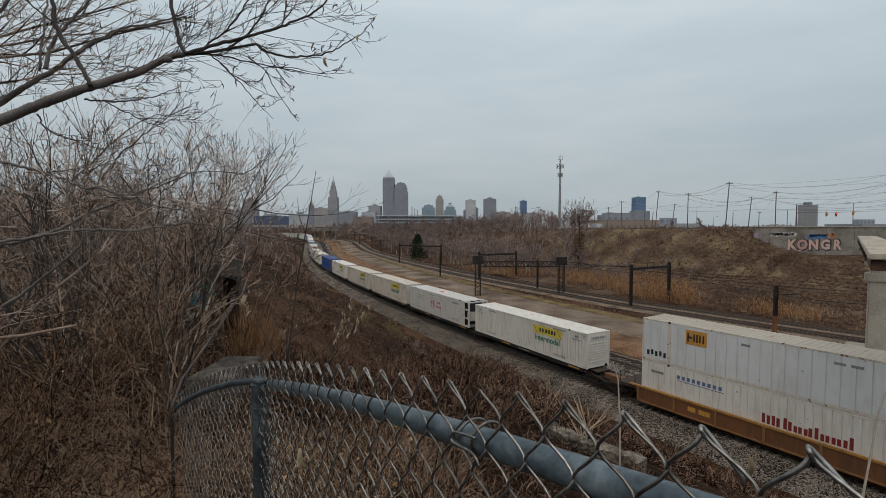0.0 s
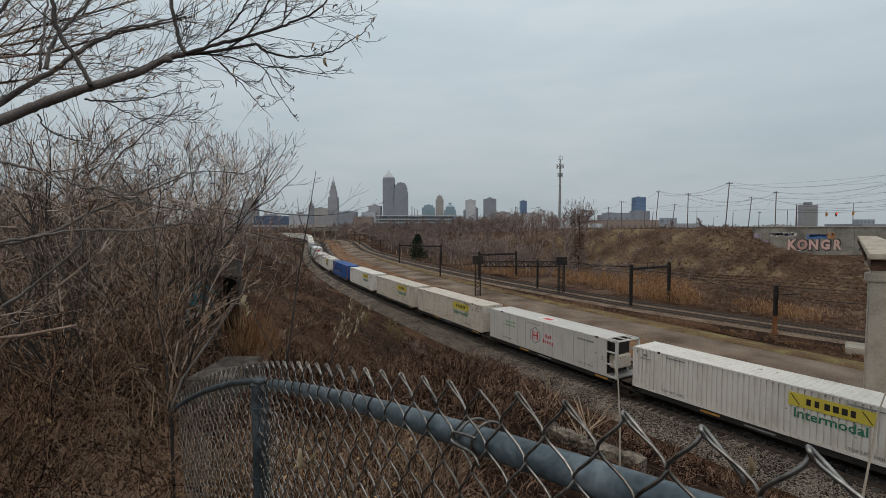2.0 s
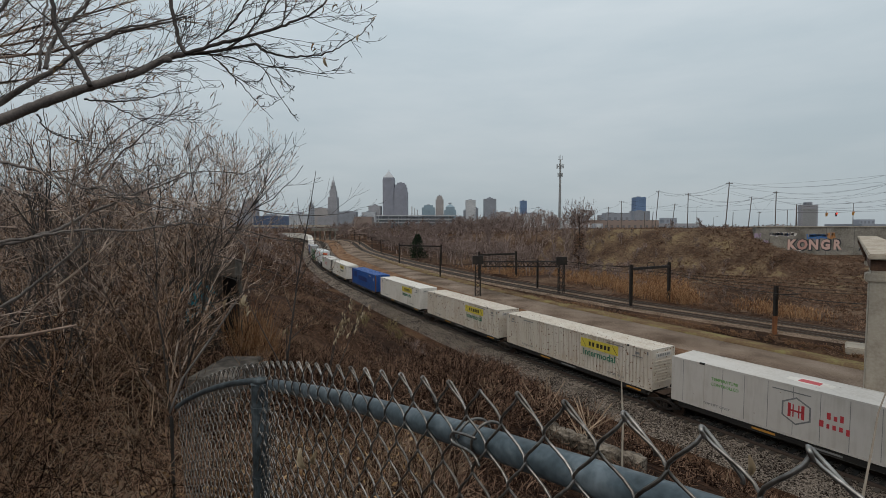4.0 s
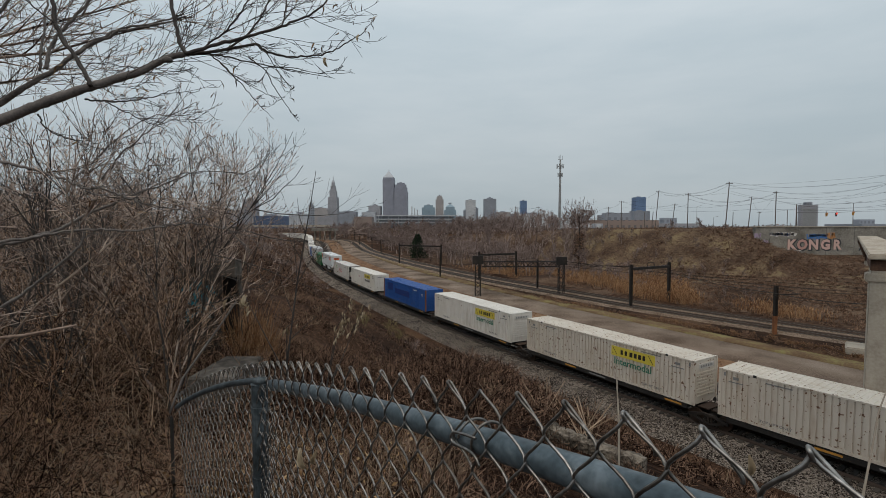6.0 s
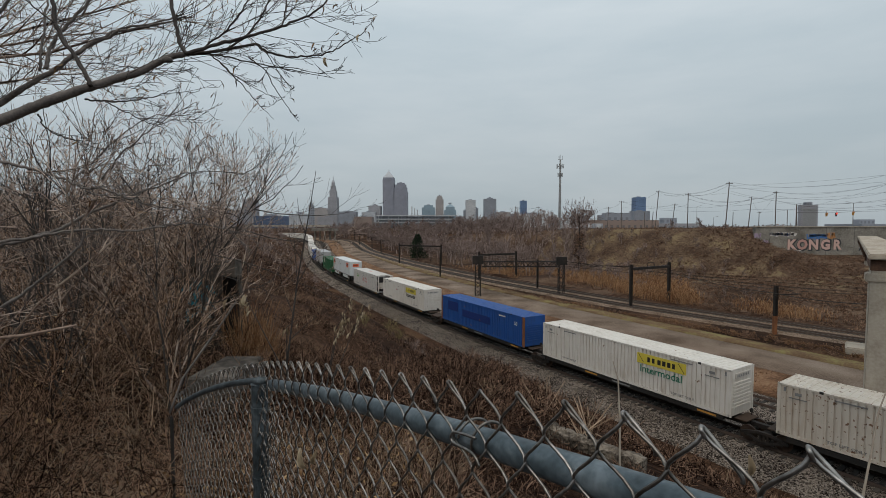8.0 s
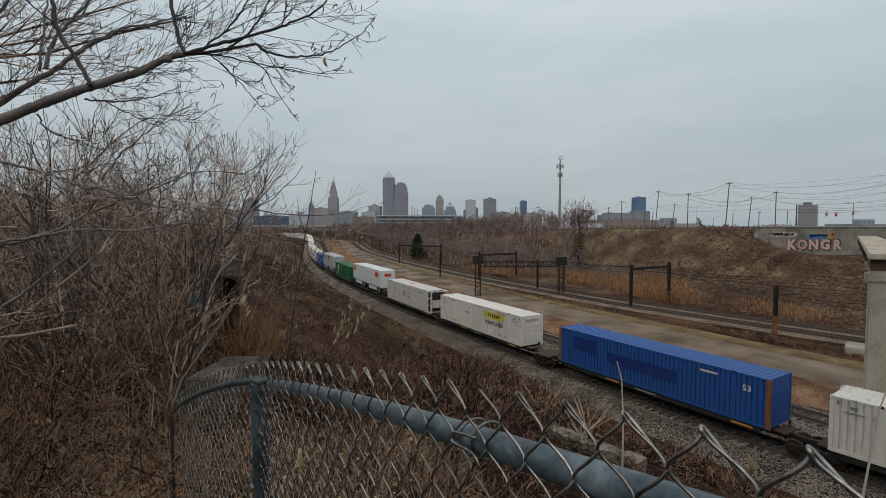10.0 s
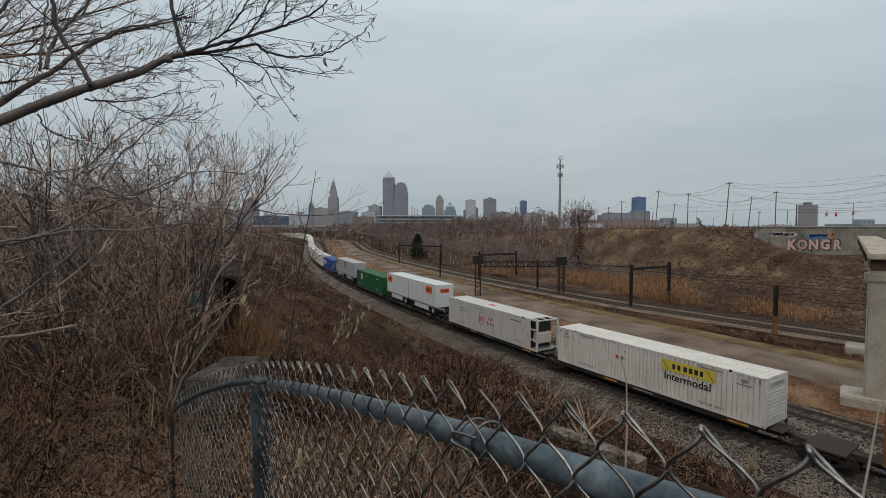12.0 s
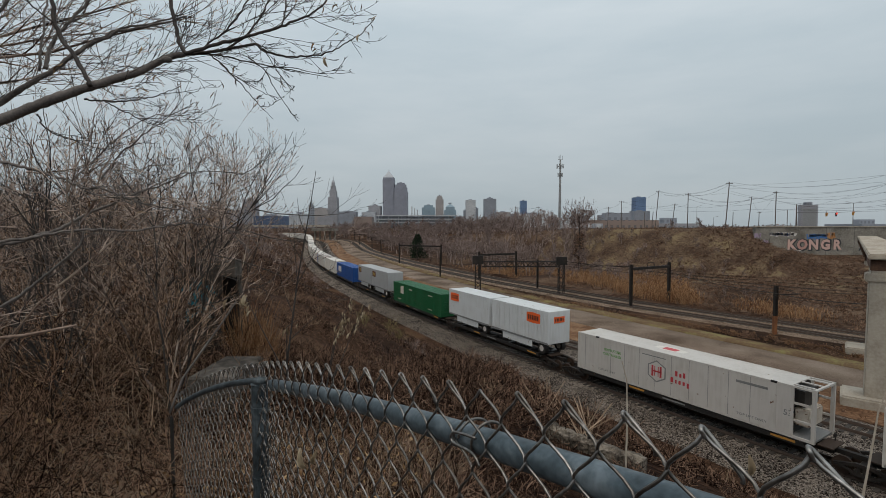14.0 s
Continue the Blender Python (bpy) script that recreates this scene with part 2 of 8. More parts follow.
def rod(bm, a, b, r0, r1=None, sides=8, caps=True):
    a, b = Vector(a), Vector(b)
    r1 = r0 if r1 is None else r1
    axis = (b - a).normalized()
    u = axis.orthogonal().normalized()
    w = axis.cross(u)
    rings = []
    for p, r in ((a, r0), (b, r1)):
        rings.append([bm.verts.new(p + (u * math.cos(2 * math.pi * i / sides) + w * math.sin(2 * math.pi * i / sides)) * r) for i in range(sides)])
    for i in range(sides):
        j = (i + 1) % sides
        bm.faces.new((rings[0][i], rings[0][j], rings[1][j], rings[1][i]))
    if caps:
        bm.faces.new(rings[0][::-1])
        bm.faces.new(rings[1])


def beam(bm, a, b, w, h):
    """A square bar from a to b, w wide and h high."""
    a, b = Vector(a), Vector(b)
    axis = (b - a).normalized()
    side = axis.cross(Vector((0, 0, 1)))
    side = side.normalized() if side.length > 1e-4 else Vector((1, 0, 0))
    up = side.cross(axis).normalized()
    rings = [[bm.verts.new(p + side * sx * w / 2 + up * sz * h / 2) for sx, sz in ((-1, -1), (1, -1), (1, 1), (-1, 1))] for p in (a, b)]
    for i in range(4):
        j = (i + 1) % 4
        bm.faces.new((rings[0][i], rings[0][j], rings[1][j], rings[1][i]))
    bm.faces.new(rings[0][::-1])
    bm.faces.new(rings[1])


def mesh_of(name, bm, mat, smooth=False):
    bmesh.ops.recalc_face_normals(bm, faces=bm.faces[:])
    me = bpy.data.meshes.new(name)
    bm.to_mesh(me)
    bm.free()
    me.materials.append(mat)
    if smooth:
        me.polygons.foreach_set("use_smooth", [True] * len(me.polygons))
    return me


def part(name, bm, mat, parent=None, label="", smooth=False):
    ob = new(name, mesh_of(name, bm, mat, smooth))
    ob.parent = parent
    return tagged(ob, label)


def joined(name, verts, faces, mat, smooth=False):
    """One object from whole arrays of vertices and faces (all faces with equal corners)."""
    me = bpy.data.meshes.new(name)
    verts, faces = np.asarray(verts, float), np.asarray(faces, int)
    k = faces.shape[1]
    me.vertices.add(len(verts))
    me.vertices.foreach_set("co", verts.ravel())
    me.loops.add(faces.size)
    me.loops.foreach_set("vertex_index", faces.ravel())
    me.polygons.add(len(faces))
    me.polygons.foreach_set("loop_start", np.arange(0, faces.size, k))
    me.update(calc_edges=True)
    me.validate()
    me.materials.append(mat)
    if smooth:
        me.polygons.foreach_set("use_smooth", [True] * len(me.polygons))
    return new(name, me)


def thing(name, m, label, category, group="", kind=""):
    ob = new(name)
    ob.matrix_basis = m
    return tagged(ob, label, category, group, kind)


LETTERS = {}


def lettering(words, size, wide=1.0, weight=0.012):
    """Flat raised letters in the built-in font, centred, reading along +x in the xy plane."""
    key = (words, size, wide, weight)
    if key not in LETTERS:
        cu = bpy.data.curves.new("lettering", "FONT")
        cu.body, cu.size, cu.align_x, cu.align_y, cu.extrude, cu.resolution_u = words, size, "CENTER", "CENTER", 0.004, 2
        cu.offset = size * weight
        tmp = new("lettering", cu)
        bpy.context.view_layer.update()
        me = bpy.data.meshes.new_from_object(tmp.evaluated_get(bpy.context.evaluated_depsgraph_get()))
        bpy.data.objects.remove(tmp)
        for v in me.vertices:
            v.co.x *= wide
        LETTERS[key] = me
    return LETTERS[key].copy()


def write(words, size, mat, m, parent, wide=1.0, label="", weight=0.012):
    me = lettering(words, size, wide, weight)
    me.materials.clear()
    me.materials.append(mat)
    ob = new("lettering", me)
    ob.parent = parent
    ob.matrix_basis = m
    return tagged(ob, label)


# ---- the line of the railway: distance s grows away from the eye, e is the offset to the far side ----
KNOT_S = [-30, 0, 25, 50, 75, 100, 130, 170, 230, 280, 330, 370, 440]
KNOT_H = [130.86, 125.6, 120.34, 118.01, 115.91, 113.91, 111.2, 108.38, 105.8, 107, 150, 172, 178]
LS = np.arange(-260, 640, 0.5)
LH = np.radians(np.interp(LS, KNOT_S, KNOT_H))
_i0 = int(np.searchsorted(LS, 0.0))
LX, LY = np.cumsum(np.cos(LH) * 0.5), np.cumsum(np.sin(LH) * 0.5)
LX, LY = LX - LX[_i0] + 24.769, LY - LY[_i0] + 16.6
LX, LY = LX + 1.3 * np.sin(LH), LY - 1.3 * np.cos(LH)


def smooth01(v):
    v = np.clip(v, 0, 1)
    return v * v * (3 - 2 * v)


LZ = 0.00195 * np.clip(LS, -20, 600) + 3.4 * smooth01((LS - 225) / 95)


def along(s, e=0.0, z=0.0):
    h = float(np.interp(s, LS, LH))
    x, y, zz = (float(np.interp(s, LS, a)) for a in (LX, LY, LZ))
    return Vector((x + e * math.sin(h), y - e * math.cos(h), zz + z)), h


def line_coords(x, y):
    """s and e of points in the plan."""
    x, y = np.asarray(x, float), np.asarray(y, float)
    s, e = np.empty(x.shape), np.empty(x.shape)
    flat_x, flat_y = x.ravel(), y.ravel()
    k = slice(None, None, 4)
    sx, sy, ss, sh = LX[k], LY[k], LS[k], LH[k]
    out_s, out_e = np.empty(flat_x.size), np.empty(flat_x.size)
    for a in range(0, flat_x.size, 20000):
        bx, by = flat_x[a:a + 20000, None], flat_y[a:a + 20000, None]
        i = ((bx - sx) ** 2 + (by - sy) ** 2).argmin(1)
        dx, dy = flat_x[a:a + 20000] - sx[i], flat_y[a:a + 20000] - sy[i]
        out_s[a:a + 20000] = ss[i] + dx * np.cos(sh[i]) + dy * np.sin(sh[i])
        out_e[a:a + 20000] = dx * np.sin(sh[i]) - dy * np.cos(sh[i])
    return out_s.reshape(x.shape), out_e.reshape(x.shape)


def transit_e(s):
    """Offset of the middle of the electric line from the freight line."""
    return np.interp(s, [-60, 0, 20, 50, 90, 150, 230, 300], [46, 41, 38.5, 34.5, 32.3, 30, 27.5, 27])


def rough_noise(x, y, scale, seed):
    """Cheap smooth noise on arrays, about -1 to 1."""
    r = np.random.RandomState(seed)
    out = np.zeros(np.shape(x))
    for k in range(5):
        a, ph = r.uniform(0, 2 * np.pi), r.uniform(0, 2 * np.pi, 2)
        f = scale * r.uniform(0.6, 1.8)
        out += np.sin(f * (np.cos(a) * x + np.sin(a) * y) + ph[0] + 1.3 * np.sin(f * 0.6 * (np.sin(a) * x - np.cos(a) * y) + ph[1]))
    return out / 2.6


def ground_z(x, y):
    x, y = np.asarray(x, float), np.asarray(y, float)
    s, e = line_coords(x, y)
    base = np.interp(s, LS, LZ)
    z = base - 0.75 + 0 * e
    # embankment on the eye's side
    top = np.interp(s, [-60, 10, 40, 90, 160, 260, 400], [11.2, 11.2, 10.6, 9.3, 8.5, 7.0, 5.5])
    width = np.interp(s, [0, 40, 120, 300], [25.5, 23, 18, 18])
    up = smooth01((-4.6 - e) / width) * 0.55 + np.clip((-4.6 - e) / width, 0, 1) * 0.45
    bumpy = 0.35 * rough_noise(x, y, 0.5, 3) * np.clip((-5.5 - e) / 5, 0, 1) * np.clip((np.hypot(x, y) - 3) / 8, 0, 1)
    z = np.where(e < -4.6, z + up * (top + 0.75 - 0) + bumpy, z)
    # the ground falls away from the stand into the hollow beside the thicket
    r0 = np.hypot(x, y)
    hollow = 1.35 * smooth01((r0 - 0.8) / 6.5) * smooth01((2.0 - x) / 4.5) * smooth01((45 - r0) / 30) * (y > 0)
    z = np.where(e < -8, z - hollow * smooth01((-8 - e) / 8), z)
    # level ground, road bench, shelf and hill on the far side
    z = np.where(e > 7, base - 0.75 + 0.35 * smooth01((e - 7) / 6), z)
    te = transit_e(s)
    z = np.where(e > te - 7, base - 0.4 + 0.15 * smooth01((e - te + 7) / 4), z)
    foot = np.interp(s, [0, 60, 110, 170, 260], [82, 80, 66, 50, 44])
    hill = smooth01((e - foot) / 26.0)
    hill_top = np.interp(s, [0, 120, 200, 320], [11.9, 11.6, 9.2, 7.5])
    far = z + hill * (hill_top - z) + 0.5 * rough_noise(x, y, 0.22, 8) * smooth01((e - te - 8) / 20) * (1 - 0.6 * hill)
    shelf = 2.4 * smooth01((e - te - 26) / 14) * smooth01((70 - s) / 30)
    far = np.maximum(far, np.where(hill < 1, z + shelf + 0.4 * rough_noise(x, y, 0.3, 5), far))
    # open ground that climbs to the foot of the graffiti wall
    open_ground = z + 5.7 * smooth01((e - te - 10) / 52)
    wall_side = smooth01((x - 76) / 13) * (y < 121.0) * (y > 0)
    far = far * (1 - wall_side) + np.minimum(open_ground, 5.2) * wall_side
    z = np.where(e > te + 6, far, z)
    # land beyond, out to the horizon
    out = smooth01((np.hypot(x, y) - 420) / 200)
    return z * (1 - out) + out * 6.0


def build_ground():
    def steps(lo, hi, fine_lo, fine_hi, d, grow):
        mid = list(np.arange(fine_lo, fine_hi + 1e-6, d))
        a, k = [fine_lo], d
        while a[-1] > lo:
            k *= grow
            a.append(a[-1] - k)
        b, k = [fine_hi], d
        while b[-1] < hi:
            k *= grow
            b.append(b[-1] + k)
        return np.array(a[:0:-1] + mid + b[1:])
    xs, ys = steps(-4600, 4600, -45, 75, 1.1, 1.07), steps(-700, 4700, -14, 150, 1.1, 1.06)
    gx, gy = np.meshgrid(xs, ys)
    gz = ground_z(gx, gy)
    nx, ny = len(xs), len(ys)
    i = np.arange(nx * ny).reshape(ny, nx)
    f = np.stack([i[:-1, :-1], i[:-1, 1:], i[1:, 1:], i[1:, :-1]], -1).reshape(-1, 4)
    g = joined("ground", np.stack([gx, gy, gz], -1).reshape(-1, 3), f, M["scrub"], True)
    g.data.materials.append(M["hillside"])
    g.data.materials.append(M["shelf"])
    s, e = line_coords(gx, gy)
    te = transit_e(s)
    pick = np.random.RandomState(9).rand(*gx.shape)
    soft_edge = lambda v, width: pick < 1 / (1 + np.exp(-np.clip(v / width, -30, 30)))
    beyond = soft_edge(e - te - 5 - 2 * rough_noise(gx, gy, 0.2, 5), 1.0) & (s < 200)
    upper = soft_edge(e - te - 33 - 9 * rough_noise(gx, gy, 0.13, 6), 2.5) & soft_edge(125 + 30 * rough_noise(gx, gy, 0.12, 2) - s, 6.0) & soft_edge(76 + 6 * rough_noise(gx, gy, 0.2, 31) - gx, 2.0)
    index = np.where(upper, 1, np.where(beyond, 2, 0))[:-1, :-1].ravel()
    g.data.polygons.foreach_set("material_index", index.astype(np.int32))
    tagged(g, "brown winter scrub ground of a railway cutting", "ground", kind="structure")


def strip(name, s0, s1, profile, mat, label, category, ds=1.5, offset=None, lift=0.0, jag=0.0, seed=1):
    """A band along the line: profile is (e, z) pairs from the eye's side outwards."""
    ss = np.arange(s0, s1 + 0.01, ds)
    r = np.random.RandomState(seed)
    v = []
    for s in ss:
        o = float(offset(s)) if offset else 0.0
        for k, (e, z) in enumerate(profile):
            j = r.uniform(-jag, jag) if k in (0, len(profile) - 1) else 0.0
            p, _ = along(s, e + o + j, z + lift)
            v.append(p[:])
    m = len(profile)
    i = np.arange(len(v)).reshape(-1, m)
    f = np.stack([i[:-1, :-1], i[:-1, 1:], i[1:, 1:], i[1:, :-1]], -1).reshape(-1, 4)
    return tagged(joined(name, v, f, mat, True), label, category, kind="structure")


build_ground()
strip("ballast_bed", -70, 420, [(-4.3, -0.95), (-3.7, -0.7), (-1.75, -0.22), (0, -0.2), (1.8, -0.22), (3.6, -0.34), (5.1, -0.22), (6.9, -0.2), (8.7, -0.24), (9.6, -0.5), (10.3, -0.95)], M["ballast"], "grey crushed stone ballast under two freight tracks", "ballast", jag=0.25)
strip("rusty_grass_verge", -60, 330, [(9.6, -0.9), (10.2, -0.5), (12.5, -0.36), (16.8, -0.32), (17.2, -0.9)], M["rustgrass"], "reddish brown dead grass verge", "grass", jag=0.8, seed=2)
strip("service_road", -60, 330, [(16.0, -0.9), (16.4, -0.30), (20, -0.22), (23.3, -0.28), (23.7, -0.9)], M["road"], "worn grey gravel service road", "road", jag=0.6, seed=3)
strip("grass_verge", -60, 240, [(23.4, -0.9), (23.7, -0.27), (24.8, -0.2), (26.4, -0.26), (26.8, -0.9)], M["greengrass"], "thin olive green winter grass verge", "grass", jag=1.1, seed=4)
strip("transit_ballast", -60, 330, [(-6.3, -0.9), (-5.4, -0.42), (-4.2, -0.16), (0, -0.16), (4.2, -0.16), (5.2, -0.5), (5.8, -0.9)], M["brownballast"], "grey ballast under two electric railway tracks", "ballast", offset=transit_e, jag=0.3, seed=5)


# darker strip of ballast between each pair of electric rails
M["darkbed"] = material("dark_ballast", [(0.012, 0.01, 0.009), (0.032, 0.026, 0.022), (0.07, 0.056, 0.046)], 0.5, 14.0, rough=0.9, bump=0.8, kind="cell", dist=0.06, spec=0.1)
for side in (-2.2, 2.2):
    strip("dark_bed_strip", -60, 320, [(side - 1.15, -0.17), (side - 1.0, -0.148), (side + 1.0, -0.148), (side + 1.15, -0.17)], M["darkbed"], "dark ballast between the rails", "ballast", offset=transit_e, jag=0.12, seed=6)


def build_track(name, e, s0, s1, tie_s0, tie_s1, label, offset=None, head=0.0):
    t = thing(name, Matrix(), label, "railway track", "railway tracks", "structure")
    for side in (-0.75, 0.75):
        ss = np.arange(s0, s1, 2.0)
        prof = [(-0.075, -0.17), (-0.03, -0.13), (-0.037, 0.0), (0.037, 0.0), (0.03, -0.13), (0.075, -0.17)]
        v = []
        for s in ss:
            o = e + (float(offset(s)) if offset else 0.0)
            for de, z in prof:
                v.append(along(s, o + side + de, z + head)[0][:])
        i = np.arange(len(v)).reshape(-1, 6)
        f = np.stack([i[:-1, :-1], i[:-1, 1:], i[1:, 1:], i[1:, :-1]], -1).reshape(-1, 4)
        r = joined("rail", v, f, M["rail"])
        r.parent = t
    bm = bmesh.new()
    box(bm, -0.115, 0.115, -1.3, 1.3, -0.34, -0.165)
    tie_me = mesh_of("tie", bm, M["tie"])
    bm = bmesh.new()
    rng = random.Random(int(100 * e) + 7)
    s = s0
    while s < s1:
        o = e + (float(offset(s)) if offset else 0.0)
        p, h = along(s, o + rng.uniform(-0.06, 0.06), head)
        turn = h + rng.uniform(-0.02, 0.02)
        if tie_s0 <= s <= tie_s1:
            ob = new("tie", tie_me)
            ob.parent = t
            ob.matrix_basis = Matrix.Translation(p) @ Matrix.Rotation(turn, 4, "Z")
        else:
            q = Matrix.Translation(p) @ Matrix.Rotation(turn, 4, "Z")
            vs = box(bm, -0.115, 0.115, -1.3, 1.3, -0.34, -0.165)
            for w in vs:
                w.co = q @ w.co
        s += 0.56
    rest = part("ties_beyond", bm, M["tie"], t)
    tagged(rest, kind="stuff")
    return t


build_track("railway_track", 0.0, -60, 400, 0, 130, "freight track with dark timber ties on ballast")
build_track("railway_track", 6.9, -60, 330, 6, 40, "empty parallel freight track with dark timber ties")
build_track("railway_track", -2.2, -60, 320, 300, 300, "electric railway track with dark rails", transit_e, 0.05)
build_track("railway_track", 2.2, -60, 320, 300, 300, "electric railway track with dark rails", transit_e, 0.05)


# ---- the train ----
CL, CW, CH = 16.15, 2.59, 2.896   # a 53 foot container
MOVING = []                        # (thing, s of its middle at the start, length of its chord)
SIDE = Matrix(((-1, 0, 0, 0), (0, 0, 1, 0), (0, 1, 0, 0), (0, 0, 0, 1)))  # writing plane on the side that faces the eye


def on_side(x, z, y=CW / 2):
    return Matrix.Translation((x, y, z)) @ SIDE


def corrugated(bm, length, z0, z1, y, pitch, depth, out, flat=0.70):
    """A wall of upright trapezoid ribs along x."""
    n = int(round(length / pitch))
    pitch = length / n
    xs = []
    for i in range(n):
        a = -length / 2 + i * pitch
        xs += [(a, 0), (a + pitch * flat, 0), (a + pitch * (flat + 0.05), 1), (a + pitch * 0.95, 1)]
    xs.append((length / 2, 0))
    lo = [bm.verts.new((x, y - out * depth * k, z0)) for x, k in xs]
    hi = [bm.verts.new((x, y - out * depth * k, z1)) for x, k in xs]
    for i in range(len(xs) - 1):
        bm.faces.new((lo[i], lo[i + 1], hi[i + 1], hi[i]))


def plate(name, x, z, w, h, mat, parent, y=CW / 2 + 0.012, label="", thick=0.012, shape=None):
    bm = bmesh.new()
    if shape:
        a = [bm.verts.new((x - px * w / 2, y, z + pz * h / 2)) for px, pz in shape]
        b = [bm.verts.new((x - px * w / 2, y - thick, z + pz * h / 2)) for px, pz in shape]
        bm.faces.new(a)
        bm.faces.new(b[::-1])
        for i in range(len(a)):
            j = (i + 1) % len(a)
            bm.faces.new((a[i], b[i], b[j], a[j]))
    else:
        box(bm, x - w / 2, x + w / 2, y - thick, y, z - h / 2, z + h / 2)
    return part(name, bm, mat, parent, label)


HEX = [(math.cos(radians(a)), math.sin(radians(a))) for a in (30, 90, 150, 210, 270, 330)]


def bars(xs, z, h, mat, parent, y=CW / 2 + 0.012):
    """Unreadable small writing as plain bars: xs are (middle, width)."""
    for x, w in xs:
        plate("marking", x, z, w, h, mat, parent, y)


def container(mat, label, pitch=0.30, depth=0.062, smooth_sides=False, frame_mat=None, group="containers on the train", roof_mat=None, length=CL, sheet=0.62):
    t = thing("shipping_container", Matrix(), label, "container", group)
    fm = frame_mat or mat
    for side in (1, -1):
        bm = bmesh.new()
        if smooth_sides:
            y = side * (CW / 2 - 0.03)
            box(bm, -length / 2 + 0.1, length / 2 - 0.1, min(y, y - side * 0.04), max(y, y - side * 0.04), 0.16, CH - 0.12)
        else:
            corrugated(bm, length - 0.2, 0.16, CH - 0.1, side * (CW / 2 - 0.02), pitch, depth, side)
        part("side_panel", bm, mat, t)
        if smooth_sides:
            n_sheet = int(round((length - 0.2) / sheet))
            step = (length - 0.2) / n_sheet
            yo = side * (CW / 2 - 0.03)
            for i in range(n_sheet):
                k = -length / 2 + 0.1 + (i + 0.5) * step
                bm = bmesh.new()
                box(bm, k - step / 2 + 0.022, k + step / 2 - 0.022, min(yo, yo + side * 0.032), max(yo, yo + side * 0.032), 0.17, CH - 0.13)
                part("sheet", bm, mat, t)
        bm = bmesh.new()
        y0, y1 = sorted((side * (CW / 2 - 0.12), side * CW / 2))
        box(bm, -length / 2 + 0.08, length / 2 - 0.08, y0, y1, 0.0, 0.17)
        part("bottom_rail", bm, fm, t)
        bm = bmesh.new()
        box(bm, -length / 2 + 0.08, length / 2 - 0.08, y0, y1, CH - 0.11, CH - 0.01)
        part("top_rail", bm, fm, t)
        for x in (-length / 2 + 0.09, length / 2 - 0.09):
            bm = bmesh.new()
            box(bm, x - 0.09, x + 0.09, y0, y1, 0.0, CH)
            part("corner_post", bm, fm, t)
        # lifting posts 40 feet apart
        for x in (-6.1, 6.1):
            bm = bmesh.new()
            ya, yb = sorted((side * (CW / 2 - 0.1), side * (CW / 2 + 0.006)))
            box(bm, x - 0.13, x + 0.13, ya, yb, 0.0, CH + 0.005)
            part("lifting_post", bm, fm, t)
            bm = bmesh.new()
            ya, yb = sorted((side * (CW / 2 - 0.05), side * (CW / 2 + 0.012)))
            box(bm, x - 0.09, x + 0.09, ya, yb, CH - 0.12, CH + 0.012)
            part("lifting_casting", bm, M["black"], t)
    # roof with shallow cross ribs
    bm = bmesh.new()
    n = int(length / 0.32)
    w = (length - 0.1) / n
    prof = []
    for i in range(n):
        a = -length / 2 + 0.05 + i * w
        prof += [(a, CH - 0.005), (a + w * 0.58, CH - 0.005), (a + w * 0.64, CH - 0.03), (a + w * 0.94, CH - 0.03)]
    prof.append((length / 2 - 0.05, CH - 0.005))
    rows = [[bm.verts.new((x, y, z)) for x, z in prof] for y in (-CW / 2 + 0.05, CW / 2 - 0.05)]
    for i in range(len(prof) - 1):
        bm.faces.new((rows[0][i], rows[0][i + 1], rows[1][i + 1], rows[1][i]))
    part("roof", bm, roof_mat or mat, t)
    bm = bmesh.new()
    box(bm, -length / 2 + 0.1, length / 2 - 0.1, -CW / 2 + 0.1, CW / 2 - 0.1, 0.02, 0.12)
    part("floor_pan", bm, M["black"], t)
    # rear end: doors; front end: panel with level ribs
    for y in (-0.62, 0.62):
        bm = bmesh.new()
        box(bm, length / 2 - 0.07, length / 2 - 0.01, y - 0.6, y + 0.6, 0.14, CH - 0.12)
        part("door", bm, mat, t)
    bm = bmesh.new()
    box(bm, -length / 2 + 0.03, -length / 2 + 0.08, -CW / 2 + 0.13, CW / 2 - 0.13, 0.05, CH - 0.04)
    part("end_panel", bm, mat, t)
    for k in range(8):
        bm = bmesh.new()
        z = 0.55 + k * 0.21
        box(bm, -length / 2 - 0.012, -length / 2 + 0.04, -1.02, 1.02, z - 0.05, z + 0.05)
        part("end_rib", bm, fm, t)
    return t


